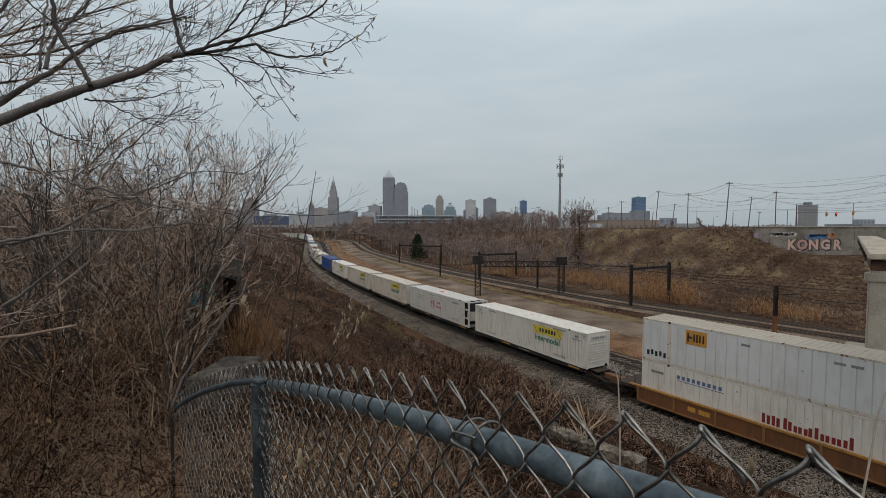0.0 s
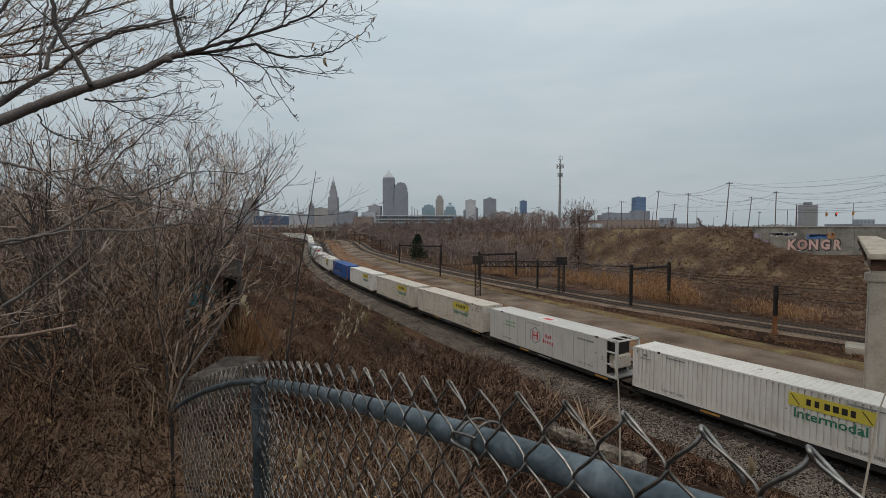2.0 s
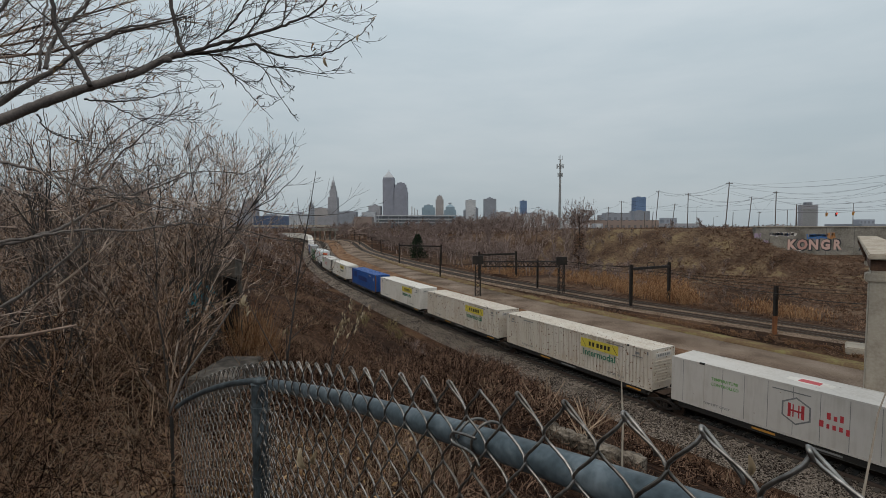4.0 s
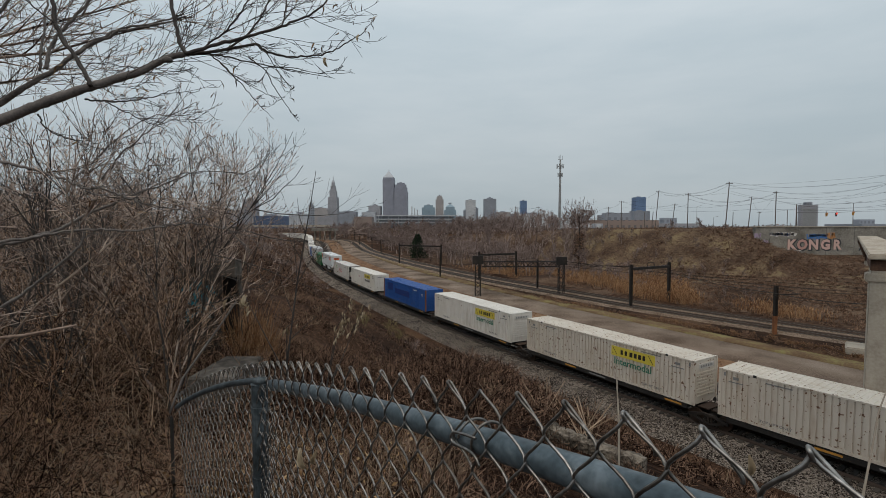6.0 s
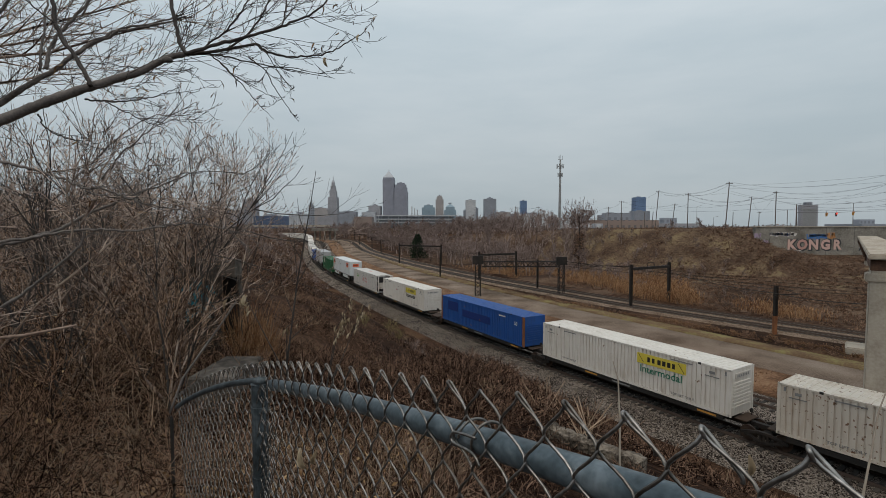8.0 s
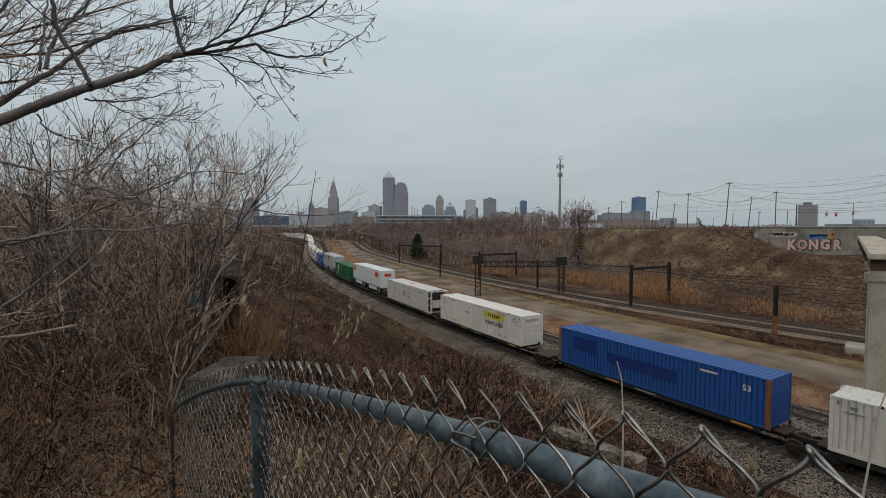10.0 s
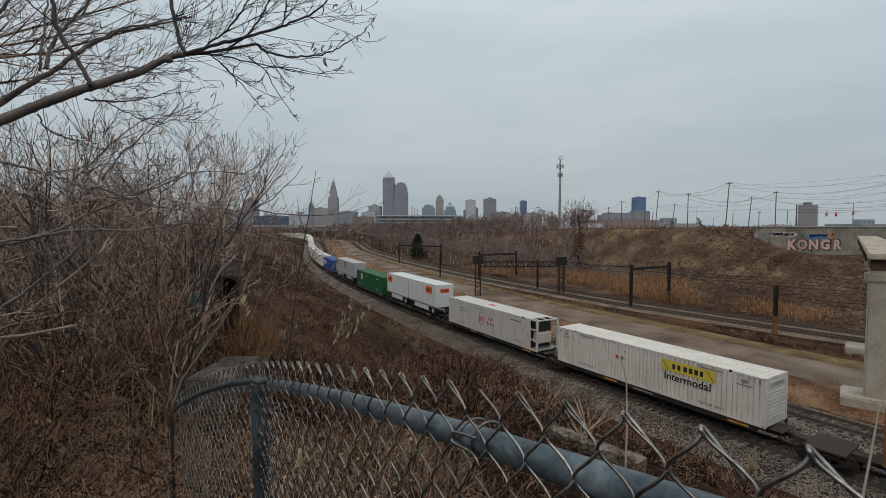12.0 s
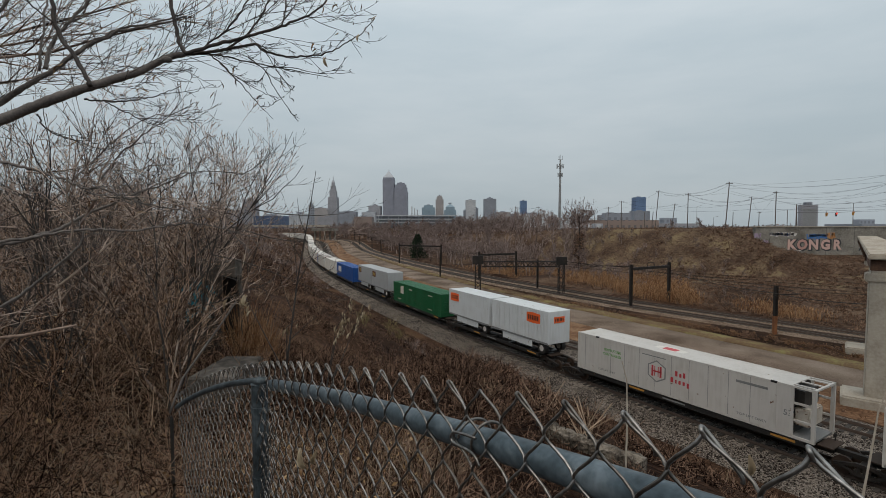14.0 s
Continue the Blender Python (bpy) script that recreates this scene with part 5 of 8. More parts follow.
    pale.build("back_crown", M["greybark"], t)
    tips = np.concatenate(leaf_at)
    tips = tips[rng.rand(len(tips)) < 0.05]
    ends = [np.array(sight(x, y, D + 0.2)) for x, y in ((660, 34), (655, 40), (650, 46), (645, 56), (664, 30), (668, 28), (648, 50), (553, 76), (556, 84), (574, 96), (578, 100), (592, 4), (598, 8), (566, 6), (612, 2), (622, 6), (630, 10), (604, 14), (580, 2), (640, 8), (18, 14), (22, 22), (16, 28), (112, 112), (118, 116), (106, 118))]
    v, f = curled_leaves(np.concatenate([tips, np.array(ends)]), rng, 0.062)
    lf = joined("dry_leaves", v, f, M["leaf"])
    lf.parent = t
    tagged(lf, "curled brown dead leaves", kind="stuff")
    return t


overhang = build_overhang()


def build_back_tree():
    """A second bare tree further back, its grey limbs crossing behind the first."""
    rng = np.random.RandomState(23)
    t = thing("tree", pose(0, 0, 0), "bare grey tree whose branches cross behind the thicket edge", "tree")
    base = spot(-1.25, -0.1, 5.2)
    gz = float(ground_z(base[0], base[1]))
    round_limb("trunk", limb([(base[0], base[1], gz - 0.2), tuple(base), tuple(spot(-1.2, 0.3, 5.3)), tuple(spot(-1.1, 0.8, 5.4))], 0.1, 0.05, Twigs()), 0.1, 0.05, t, M["greybark"])
    fine = Twigs()
    for k in range(9):
        a = spot(-1.2 + 0.03 * rng.randn(), rng.uniform(0.12, 0.6), 5.2)
        w = np.array([[1.0, rng.normal(0, 0.15), rng.uniform(0.05, 0.75)]])
        grow(fine, rng, a[None], w, [rng.uniform(1.6, 3.4)], [rng.uniform(0.012, 0.026)], 3, (7, 5, 2), segs=6, wobble=0.10, up=0.03, spread=(0.35, 0.9), shrink=0.45, thin=0.5, floor=0.003)
    fine.build("crown", M["greytwig"], t)
    # lower limbs that cross in front of the thicket
    for k in range(16):
        d = rng.uniform(3.2, 6.0)
        a = spot(rng.uniform(-1.1, -0.75), rng.uniform(-0.32, 0.12), d)
        w = np.array([[rng.uniform(0.5, 1.0), rng.normal(0, 0.3), rng.uniform(-0.15, 0.9)]])
        stem = Twigs()
        grow(stem, rng, a[None], w, [rng.uniform(0.8, 1.45) * d / 4], [rng.uniform(0.006, 0.012)], 2, (5, 3), segs=6, wobble=0.13, up=0.0, spread=(0.4, 1.0), shrink=0.45, thin=0.55, floor=0.0032)
        stem.build("branch", M["greytwig"], t)


build_back_tree()


# ---- brambles and canes at the foot of the thicket, and dead leaves ----
def canes():
    rng = np.random.RandomState(31)
    tw, pale, lp = Twigs(), Twigs(), []
    n = 3600
    d = 1.9 + 11 * rng.rand(n) ** 1.3
    k = -1.05 + 0.62 * rng.rand(n)
    x, y = k * d, d
    s, e = line_coords(x, y)
    keep = (e < -7) & ~((k > -0.66) & (d < 2.6)) & ~((k > -0.57) & (d < 9.3) & (rng.rand(n) < 0.35))
    x, y, d = x[keep], y[keep], d[keep]
    z = ground_z(x, y)
    base = np.stack([x, y, z - 0.03], 1)
    m = len(x)
    way = np.stack([rng.normal(0, 0.7, m), rng.normal(0, 0.7, m), rng.uniform(0.4, 1.4, m)], 1)
    ln = rng.uniform(0.35, 1.25, m) * np.clip(d / 4.5, 0.35, 1)
    half = rng.rand(m) < 0.2
    for who, sel in ((tw, ~half), (pale, half)):
        tips = grow(who, rng, base[sel], way[sel], ln[sel], (0.0028 + 0.0004 * d[sel]) * rng.uniform(0.6, 1.7, sel.sum()), 1, (3,), segs=5, wobble=0.34, up=-0.12, spread=(0.5, 1.2), shrink=0.55, thin=0.7, floor=0.0022)
        lp.append(tips[rng.rand(len(tips)) < 0.3])
    tagged(tw.build("bramble_canes", M["twig"]), "tangled dark bramble canes", "brush", kind="stuff")
    tagged(pale.build("dry_stalks", M["deadstem"]), "pale dry stalks among the brambles", "brush", kind="stuff")
    # leaf litter on the ground
    q = 9000
    d = 1.6 + 12 * rng.rand(q) ** 1.4
    k = -1.05 + 0.75 * rng.rand(q)
    gp = np.stack([k * d, d, ground_z(k * d, d) + rng.uniform(0.0, 0.12, q)], 1)
    lp.append(gp)
    q = 2200
    d = 1.75 + 3.6 * rng.rand(q)
    k = -0.52 + 0.5 * rng.rand(q)
    lp.append(np.stack([k * d, d, ground_z(k * d, d) + rng.uniform(0.0, 0.3, q)], 1))
    v, f = leaves(np.concatenate(lp), rng, 0.036, 0.2)
    tagged(joined("leaf_litter", v, f, M["leaf"]), "brown dead leaves in the brambles", "leaves", kind="stuff")


canes()


# ---- scrub on the cutting slopes ----
def bushes(name, x, y, rng, height, twigs, label, mat, floor, category="brush", spread=0.75, levels=1, kids=(4,), sink=0.08, up=0.04, slim=True, segs=1, wobble=0.3):
    z = ground_z(x, y) - sink
    n = len(x)
    h = height * rng.uniform(0.45, 1.25, n)
    base = np.repeat(np.stack([x, y, z], 1), twigs, 0) + rng.normal(0, 0.16, (n * twigs, 3)) * [1, 1, 0] * np.repeat(h, twigs)[:, None]
    way = np.stack([rng.normal(0, spread, n * twigs), rng.normal(0, spread, n * twigs), np.ones(n * twigs)], 1)
    tw = Twigs()
    grow(tw, rng, base, way, np.repeat(h, twigs) * rng.uniform(0.6, 1.1, n * twigs), np.full(n * twigs, floor * 1.6), levels, kids, segs=segs, wobble=wobble, up=up, spread=(0.4, 1.0), shrink=0.6, thin=0.7, floor=floor)
    return tagged(tw.build(name, mat, slim=slim), label, category, kind="stuff")


def slope_points(rng, n, s_lo, s_hi, e_lo, e_hi, far_bias=1.0):
    s = s_lo + (s_hi - s_lo) * rng.rand(n) ** far_bias
    e = rng.uniform(e_lo, e_hi, n)
    h = np.interp(s, LS, LH)
    return np.interp(s, LS, LX) + e * np.sin(h), np.interp(s, LS, LY) - e * np.cos(h), s, e


def build_scrub():
    rng = np.random.RandomState(41)
    x, y, s, e = slope_points(rng, 4600, 2, 110, -30, -6.2, 1.2)
    far = np.hypot(x, y) > 7
    x, y = x[far], y[far]
    near = np.hypot(x, y) < 30
    tone = rough_noise(x, y, 0.28, 12) + rng.normal(0, 0.25, len(x))
    mound = 0.62 + 0.5 * np.clip(rough_noise(x, y, 0.45, 19), -0.7, 1.0)
    for lo, hi, mat, words in ((-9, -0.75, "hilltwig", "tawny brown winter brush on the cutting slope"), (-0.75, 0.95, "slopetwig", "dense dark brown winter brush on the cutting slope"), (0.95, 9, "woodtwig", "greyish bare brush on the cutting slope")):
        sel = (tone >= lo) & (tone < hi)
        a, b = sel & near, sel & ~near
        bushes("slope_brush", x[a], y[a], rng, 0.56 * mound[a], 11, words, M[mat], 0.0034, kids=(8,), spread=1.35, segs=2, wobble=0.55)
        bushes("slope_brush", x[b], y[b], rng, 0.7 * mound[b], 9, words, M[mat], 0.0065, kids=(7,), spread=1.3, wobble=0.5)
    x, y, s, e = slope_points(rng, 700, 90, 320, -34, -5.5)
    for part_of, mat in ((slice(0, 350), "woodtwig"), (slice(350, None), "hilltwig")):
        bushes("slope_brush", x[part_of], y[part_of], rng, 1.5, 15, "soft grey-brown brush on the far part of the slope", M[mat], 0.016, kids=(7,), spread=1.1, wobble=0.4)
    # tawny grass tufts among the brush
    x, y, s, e = slope_points(rng, 420, 4, 80, -29, -5.0)
    ok = (np.hypot(x, y) > 3.5) & (rough_noise(x, y, 0.35, 77) > 0.15)
    bushes("grass_tufts", x[ok], y[ok], rng, 0.5, 26, "tawny dead grass tufts on the slope", M["deadstem"], 0.004, "grass", 0.5, 0, (), 0.05, -0.08)
    # rusty weeds along the ballast edge and across the verge
    x, y, s, e = slope_points(rng, 900, 0, 150, 10.2, 16.2)
    bushes("verge_weeds", x, y, rng, 0.32, 10, "low rusty weeds on the verge", M["rustytuft"], 0.010, "weeds", 0.8, 0, ())
    for count, s_hi, tall, mat in ((420, 75, 0.42, "hilltwig"), (300, 60, 0.45, "rustytuft"), (300, 190, 0.25, "rustytuft")):
        s = -14 + (s_hi + 14) * rng.rand(count)
        e = transit_e(s) - np.interp(s, [-14, 60, 190], [9.4, 7.9, 7.2]) + rng.normal(0, 1.0, count) * np.interp(s, [0, 90], [1.3, 0.4])
        ok = e < transit_e(s) - 6.4
        s, e = s[ok], e[ok]
        h = np.interp(s, LS, LH)
        x, y = np.interp(s, LS, LX) + e * np.sin(h), np.interp(s, LS, LY) - e * np.cos(h)
        bushes("verge_weeds", x, y, rng, tall, 12, "brown weeds beside the electric line", M[mat], 0.010, "weeds", 0.9, 1, (4,))


build_scrub()


def build_near_scrub():
    """Low dense brush and straw right below the fence."""
    rng = np.random.RandomState(45)
    n = 1250
    d = 1.7 + 13 * rng.rand(n) ** 1.1
    k = rng.uniform(-0.55, 1.15, n)
    x, y = k * d, d
    s, e = line_coords(x, y)
    beyond = (x - 0.51) * 0.826 + (y - 0.02) * 0.563 > 0.35
    ok = (e < -6.5) & beyond & (np.hypot(x, y) > 1.9)
    low = np.interp(k[ok], [0.0, 0.3, 1.0], [1.0, 0.5, 0.4])
    x, y, d = x[ok], y[ok], np.hypot(x, y)[ok]
    far = d > 6
    bushes("fence_brush", x[~far], y[~far], rng, 0.34 * low[~far], 16, "low tangled brown brush below the fence", M["slopetwig"], 0.0018, kids=(6,), spread=1.5, segs=2, sink=0.03, wobble=0.6)
    bushes("fence_brush", x[far], y[far], rng, 0.5 * low[far], 16, "low tangled brown brush below the fence", M["slopetwig"], 0.0034, kids=(7,), spread=1.5, segs=2, wobble=0.6)
    m = 220
    d = 1.6 + 4.5 * rng.rand(m)
    k = rng.uniform(-0.5, 0.0, m)
    x, y = k * d, d
    ok = (x - 0.51) * 0.826 + (y - 0.02) * 0.563 > 0.2
    bushes("straw_tufts", x[ok], y[ok], rng, 0.36, 22, "straw-coloured dead grass below the fence", M["deadstem"], 0.0016, "grass", 0.6, 0, (), 0.03, -0.1, False, 3)


build_near_scrub()


def build_reeds():
    rng = np.random.RandomState(51)
    n = 34000
    x, y, s, e = slope_points(rng, n, 18, 175, 0, 1, 0.85)
    te = transit_e(s)
    width = np.interp(s, [18, 36, 44, 52, 62, 110, 150, 175], [0.3, 5, 3, 12, 24, 26, 16, 6])
    e = te + 6.5 + rng.rand(n) ** 1.2 * width
    h = np.interp(s, LS, LH)
    x, y = np.interp(s, LS, LX) + e * np.sin(h), np.interp(s, LS, LY) - e * np.cos(h)
    keep = (rough_noise(x, y, 0.16, 4) > -0.65) & (rng.rand(n) < np.interp(s, [20, 32, 40, 45, 52], [0.15, 0.5, 0.12, 0.3, 1.0]) * np.interp(s, [74, 90, 112, 128], [1.0, 0.6, 0.35, 0.0]))
    x, y, s = x[keep], y[keep], s[keep]
    z = ground_z(x, y)
    m = len(x)
    a = np.stack([x, y, z - 0.1], 1)
    tall = rng.uniform(0.9, 2.3, m) * np.interp(s, [30, 66, 76, 92, 125], [0.7, 1.0, 0.8, 0.45, 0.3]) * (1 + 0.18 * rough_noise(x, y, 0.4, 9))
    b = a + np.stack([rng.normal(0, 0.3, m), rng.normal(0, 0.3, m), tall], 1)
    tw = Twigs()
    tw.add(a, b, np.full(m, 0.02), np.full(m, 0.011))
    c = b + np.stack([rng.normal(0, 0.12, m), rng.normal(0, 0.12, m), rng.uniform(0.2, 0.4, m)], 1)
    tw.add(b, c, np.full(m, 0.034), np.full(m, 0.012))
    tagged(tw.build("reeds", M["reed"], slim=True), "tall ochre reeds beside the electric railway", "reeds", kind="stuff")


build_reeds()


def build_hill_scrub():
    rng = np.random.RandomState(61)
    x, y, s, e = slope_points(rng, 6000, -12, 200, 60, 118)
    bare = rough_noise(x, y, 0.09, 15) > 0.1
    keep = rng.rand(len(x)) < np.where((s < 80) & bare, 0.3, 1.0)
    x, y = x[keep], y[keep]
    bushes("hill_scrub", x, y, rng, 0.6, 6, "brown winter scrub on the far hillside", M["hilltwig"], 0.013, kids=(3,), spread=1.1)
    x, y, s, e = slope_points(rng, 4000, -18, 80, 42, 100)
    bushes("shelf_scrub", x, y, rng, 0.65, 8, "dark brown scrub on the shelf behind the electric line", M["hilltwig"], 0.018, kids=(3,), spread=0.9)
    x, y, s, e = slope_points(rng, 1800, -12, 95, 70, 114)
    keep = rough_noise(x, y, 0.09, 15) > -0.1
    bushes("hill_grass", x[keep], y[keep], rng, 0.4, 12, "straw-coloured grass on the hillside", M["deadstem"], 0.016, "grass", 0.7, 0, ())
    # low growth that breaks the edges of road and verges
    x, y, s, e = slope_points(rng, 2600, -5, 170, 22.6, 32.5)
    keep = rough_noise(x, y, 0.5, 16) > -0.3
    bushes("verge_grass", x[keep], y[keep], rng, 0.22, 9, "low tufted grass along the service road", M["rootgrass"], 0.014, "grass", 0.8, 0, ())
    x, y, s, e = slope_points(rng, 1300, -5, 150, 10.0, 17.2)
    bushes("verge_grass", x, y, rng, 0.26, 9, "low tufted grass along the service road", M["hilltwig"], 0.012, "grass", 0.8, 0, ())


build_hill_scrub()


def bare_tree(tw, rng, x, y, z, height, floor, kids=(9, 6, 4), spread=(0.4, 0.9), trunk=0.018):
    return grow(tw, rng, [[x, y, z - 0.2]], [[rng.normal(0, 0.05), rng.normal(0, 0.05), 1]], [height * 0.75], [height * trunk], len(kids), kids, segs=4, wobble=0.09, up=0.1, spread=spread, shrink=0.5, thin=0.5, start=0.3, floor=floor)


def build_far_woods():
    rng = np.random.RandomState(71)
    tw = Twigs()
    n = 0
    while n < 760:
        s = rng.uniform(90, 370)
        te = float(transit_e(s))
        e = te + 8 + 66 * rng.rand() ** 1.3
        p, _ = along(s, e)
        if p.y < 120 or p.x / p.y > 0.31 or (p.x / p.y < -0.235 and p.y > 260):
            continue
        d = math.hypot(p.x, p.y)
        bare_tree(tw, rng, p.x, p.y, float(ground_z(p.x, p.y)), rng.uniform(5.0, 10.5), 0.00012 * d, (8, 6, 4), (0.5, 1.1))
        n += 1
    n = 0
    while n < 230:
        s = rng.uniform(34, 120)
        te = float(transit_e(s))
        e = te + 13 + 44 * rng.rand() ** 1.2
        p, _ = along(s, e)
        if p.x / p.y < 0.2 or rng.rand() < 2.2 * (p.x / p.y - 0.28):
            continue
        d = math.hypot(p.x, p.y)
        bare_tree(tw, rng, p.x, p.y, float(ground_z(p.x, p.y)), rng.uniform(1.5, 4.2) * (1.25 - 0.8 * p.x / p.y), 0.00013 * d, (9, 6, 3), (0.6, 1.2))
        n += 1
    tagged(tw.build("far_woods", M["woodtwig"], slim=True), "grey-brown bare woods beyond the electric railway", "woods", kind="stuff")
    tw = Twigs()
    for _ in range(150):
        d = rng.uniform(230, 480)
        k = rng.uniform(-0.62, -0.31)
        x, y = k * d, d
        s, e = line_coords(x, y)
        if e > -9:
            continue
        bare_tree(tw, rng, x, y, float(ground_z(x, y)), rng.uniform(3, 6.5), 0.00026 * d, (7, 5, 3))
    for _ in range(430):
        d = rng.uniform(400, 900)
        k = rng.uniform(-0.45, 0.75)
        bare_tree(tw, rng, k * d, d, 5.5, rng.uniform(6.5, 10.5), 0.0003 * d, (7, 5))
    tagged(tw.build("horizon_woods", M["woodtwig"], slim=True), "low bare woods towards the city", "woods", kind="stuff")
    # lone trees on the hill, one of them tall with ivy round its trunk
    for k, d, h, name, lab in ((0.292, 128, 22.5, "tree", "tall bare tree with an ivy-thickened trunk on the hillside"), (0.10, 175, 11, "tree", "bare spreading tree on the hillside"), (-0.03, 190, 9, "tree", "bare spreading tree on the hillside"), (0.55, 260, 8, "tree", "small bare tree on the plateau"), (0.49, 300, 8, "tree", "small bare tree on the plateau")):
        x, y = k * d, d
        z = float(ground_z(x, y))
        t = thing(name, pose(x, y, z), lab, "tree")
        tw = Twigs()
        if h > 15:
            fork = EYE_Z + 0.9 - z
            q = 44
            ang, tip = rng.uniform(0, 2 * np.pi, q), np.arccos(rng.uniform(0.12, 1.0, q))
            way = np.stack([np.sin(tip) * np.cos(ang), np.sin(tip) * np.sin(ang), np.cos(tip)], 1)
            base = np.stack([0.2 * np.cos(ang), 0.2 * np.sin(ang), fork - rng.uniform(0, 2.2, q)], 1)
            reach = 0.92 / np.sqrt((np.sin(tip) / 6.0) ** 2 + (np.cos(tip) / 9.4) ** 2)
            grow(tw, rng, base, way, reach * rng.uniform(0.8, 1.0, q), np.full(q, 0.075), 3, (10, 6, 3), segs=5, wobble=0.09, up=0.06, spread=(0.4, 0.85), shrink=0.34, thin=0.5, start=0.3, floor=0.00008 * d)
            tw.build("crown", M["woodtwig"], t, slim=True)
            bm = bmesh.new()
            rod(bm, (0, 0, -0.3), (0.15, 0, fork * 0.6), 0.3, 0.22, 9)
            rod(bm, (0.15, 0, fork * 0.6), (0, 0, fork * 1.12), 0.22, 0.12, 9)
            part("trunk", bm, M["bark"], t)
            tw = Twigs()
            m = 900
            a = np.stack([rng.normal(0, 0.75, m), rng.normal(0, 0.6, m), rng.uniform(0, 10.5, m)], 1)
            tw.add(a, a + rng.normal(0, 0.5, (m, 3)), np.full(m, 0.05), np.full(m, 0.03))
            tw.build("ivy", M["twig"], t)
        else:
            bare_tree(tw, rng, 0, 0, 0, h, 0.00013 * d, (16, 9, 5), (0.45, 1.0), 0.016)
            tw.build("crown", M["woodtwig"], t, slim=True)
    # a dark evergreen among them
    x, y = -9.5, 172.0
    z = float(ground_z(x, y))
    t = thing("evergreen_tree", pose(x, y, z), "dark green evergreen among bare trees", "tree")
    tw = Twigs()
    m = 1500
    hgt = rng.uniform(0.8, 9.5, m)
    ang = rng.uniform(0, 2 * np.pi, m)
    rad = (10.2 - hgt) ** 0.8 * 0.5 * np.sqrt(rng.rand(m)) * (1 + 0.45 * np.sin(3 * ang + 0.9 * hgt))
    a = np.stack([rad * np.cos(ang), rad * np.sin(ang), hgt], 1)
    tw.add(a, a + np.stack([0.6 * np.cos(ang), 0.6 * np.sin(ang), rng.uniform(-0.3, 0.2, m)], 1), np.full(m, 0.13), np.full(m, 0.03))
    tw.build("needles", M["evergreen"], t)
    bm = bmesh.new()
    rod(bm, (0, 0, -0.3), (0, 0, 9.0), 0.16, 0.04, 8)
    part("trunk", bm, M["bark"], t)


build_far_woods()


# ---- chain-link fence in front of the eye ----
PITCH_ROWS = 30


def fence_top(n):
    """Point of the fence's upper edge; n counts diamonds along it from a fixed mark, towards the eye."""
    drop = 0.3866 - 0.01531 * n + 0.00018 * (n - 7) ** 2 - 0.0035
    return Vector((-0.3584 + 0.04596 * n, 1.2975 - 0.0674 * n, EYE_Z - drop))


CORNER_N = -7.3
CORNER = fence_top(CORNER_N)
LOW_END = Vector((-1.66, 2.86, EYE_Z - 1.06))


def fence_left(n):
    """Upper edge of the panel that runs downhill from the corner."""
    f = n / 21.0
    p = CORNER.lerp(LOW_END, f)
    p.z += 0.16 * f * (1 - f)
    return p


def wire_curve(top, i, across, rows, h, r, parent, rng, skew=0.0):
    """One woven wire: it zigzags downward between two neighbours."""
    pts = []
    sub = 5
    for k in range(rows * sub + 1):
        v = k / sub
        tri = abs(((v + (i % 2)) % 2) - 1)
        tri = 0.35 * tri + 0.65 * (0.5 - 0.5 * math.cos(math.pi * tri))
        n0 = 0.5 * (i + 0.5 + (tri - 0.5) * 1.03) - 0.5
        p = top(n0 + v * h * skew)
        p.z = top(n0).z
        depth = 0.0048 * math.sin(math.pi * (v + (i % 2)))
        pts.append(Vector((p.x, p.y, p.z - v * h)) + across * depth)
    bm = bmesh.new()
    prev = None
    sides = 6
    for j, p in enumerate(pts):
        ax = (pts[min(j + 1, len(pts) - 1)] - pts[max(j - 1, 0)]).normalized()
        u = ax.cross(across).normalized()
        w = ax.cross(u)
        ring = [bm.verts.new(p + (u * math.cos(2 * math.pi * q / sides) + w * math.sin(2 * math.pi * q / sides)) * r) for q in range(sides)]
        if prev:
            for q in range(sides):
                bm.faces.new((prev[q], prev[(q + 1) % sides], ring[(q + 1) % sides], ring[q]))
        prev = ring
    return part("wire", bm, M["galv"], parent, smooth=True)


def bent_wire(name, pts, r, parent, mat, sides=7, label=""):
    pts = [Vector(p) for p in pts]
    fine_pts = []
    for i in range(len(pts) - 1):
        a, b, c, d = pts[max(i - 1, 0)], pts[i], pts[i + 1], pts[min(i + 2, len(pts) - 1)]
        for j in range(5):
            t = j / 5
            fine_pts.append(0.5 * ((2 * b) + (c - a) * t + (2 * a - 5 * b + 4 * c - d) * t * t + (3 * b - a - 3 * c + d) * t ** 3))
    fine_pts.append(pts[-1])
    bm = bmesh.new()
    prev = None
    u = None
    for j, p in enumerate(fine_pts):
        ax = (fine_pts[min(j + 1, len(fine_pts) - 1)] - fine_pts[max(j - 1, 0)]).normalized()
        u = ax.orthogonal().normalized() if u is None else (u - ax * u.dot(ax)).normalized()
        w = ax.cross(u)
        ring = [bm.verts.new(p + (u * math.cos(2 * math.pi * q / sides) + w * math.sin(2 * math.pi * q / sides)) * r) for q in range(sides)]
        if prev:
            for q in range(sides):
                bm.faces.new((prev[q], prev[(q + 1) % sides], ring[(q + 1) % sides], ring[q]))
        else:
            bm.faces.new(ring[::-1])
        prev = ring
    bm.faces.new(prev)
    return part(name, bm, mat, parent, label, smooth=True)


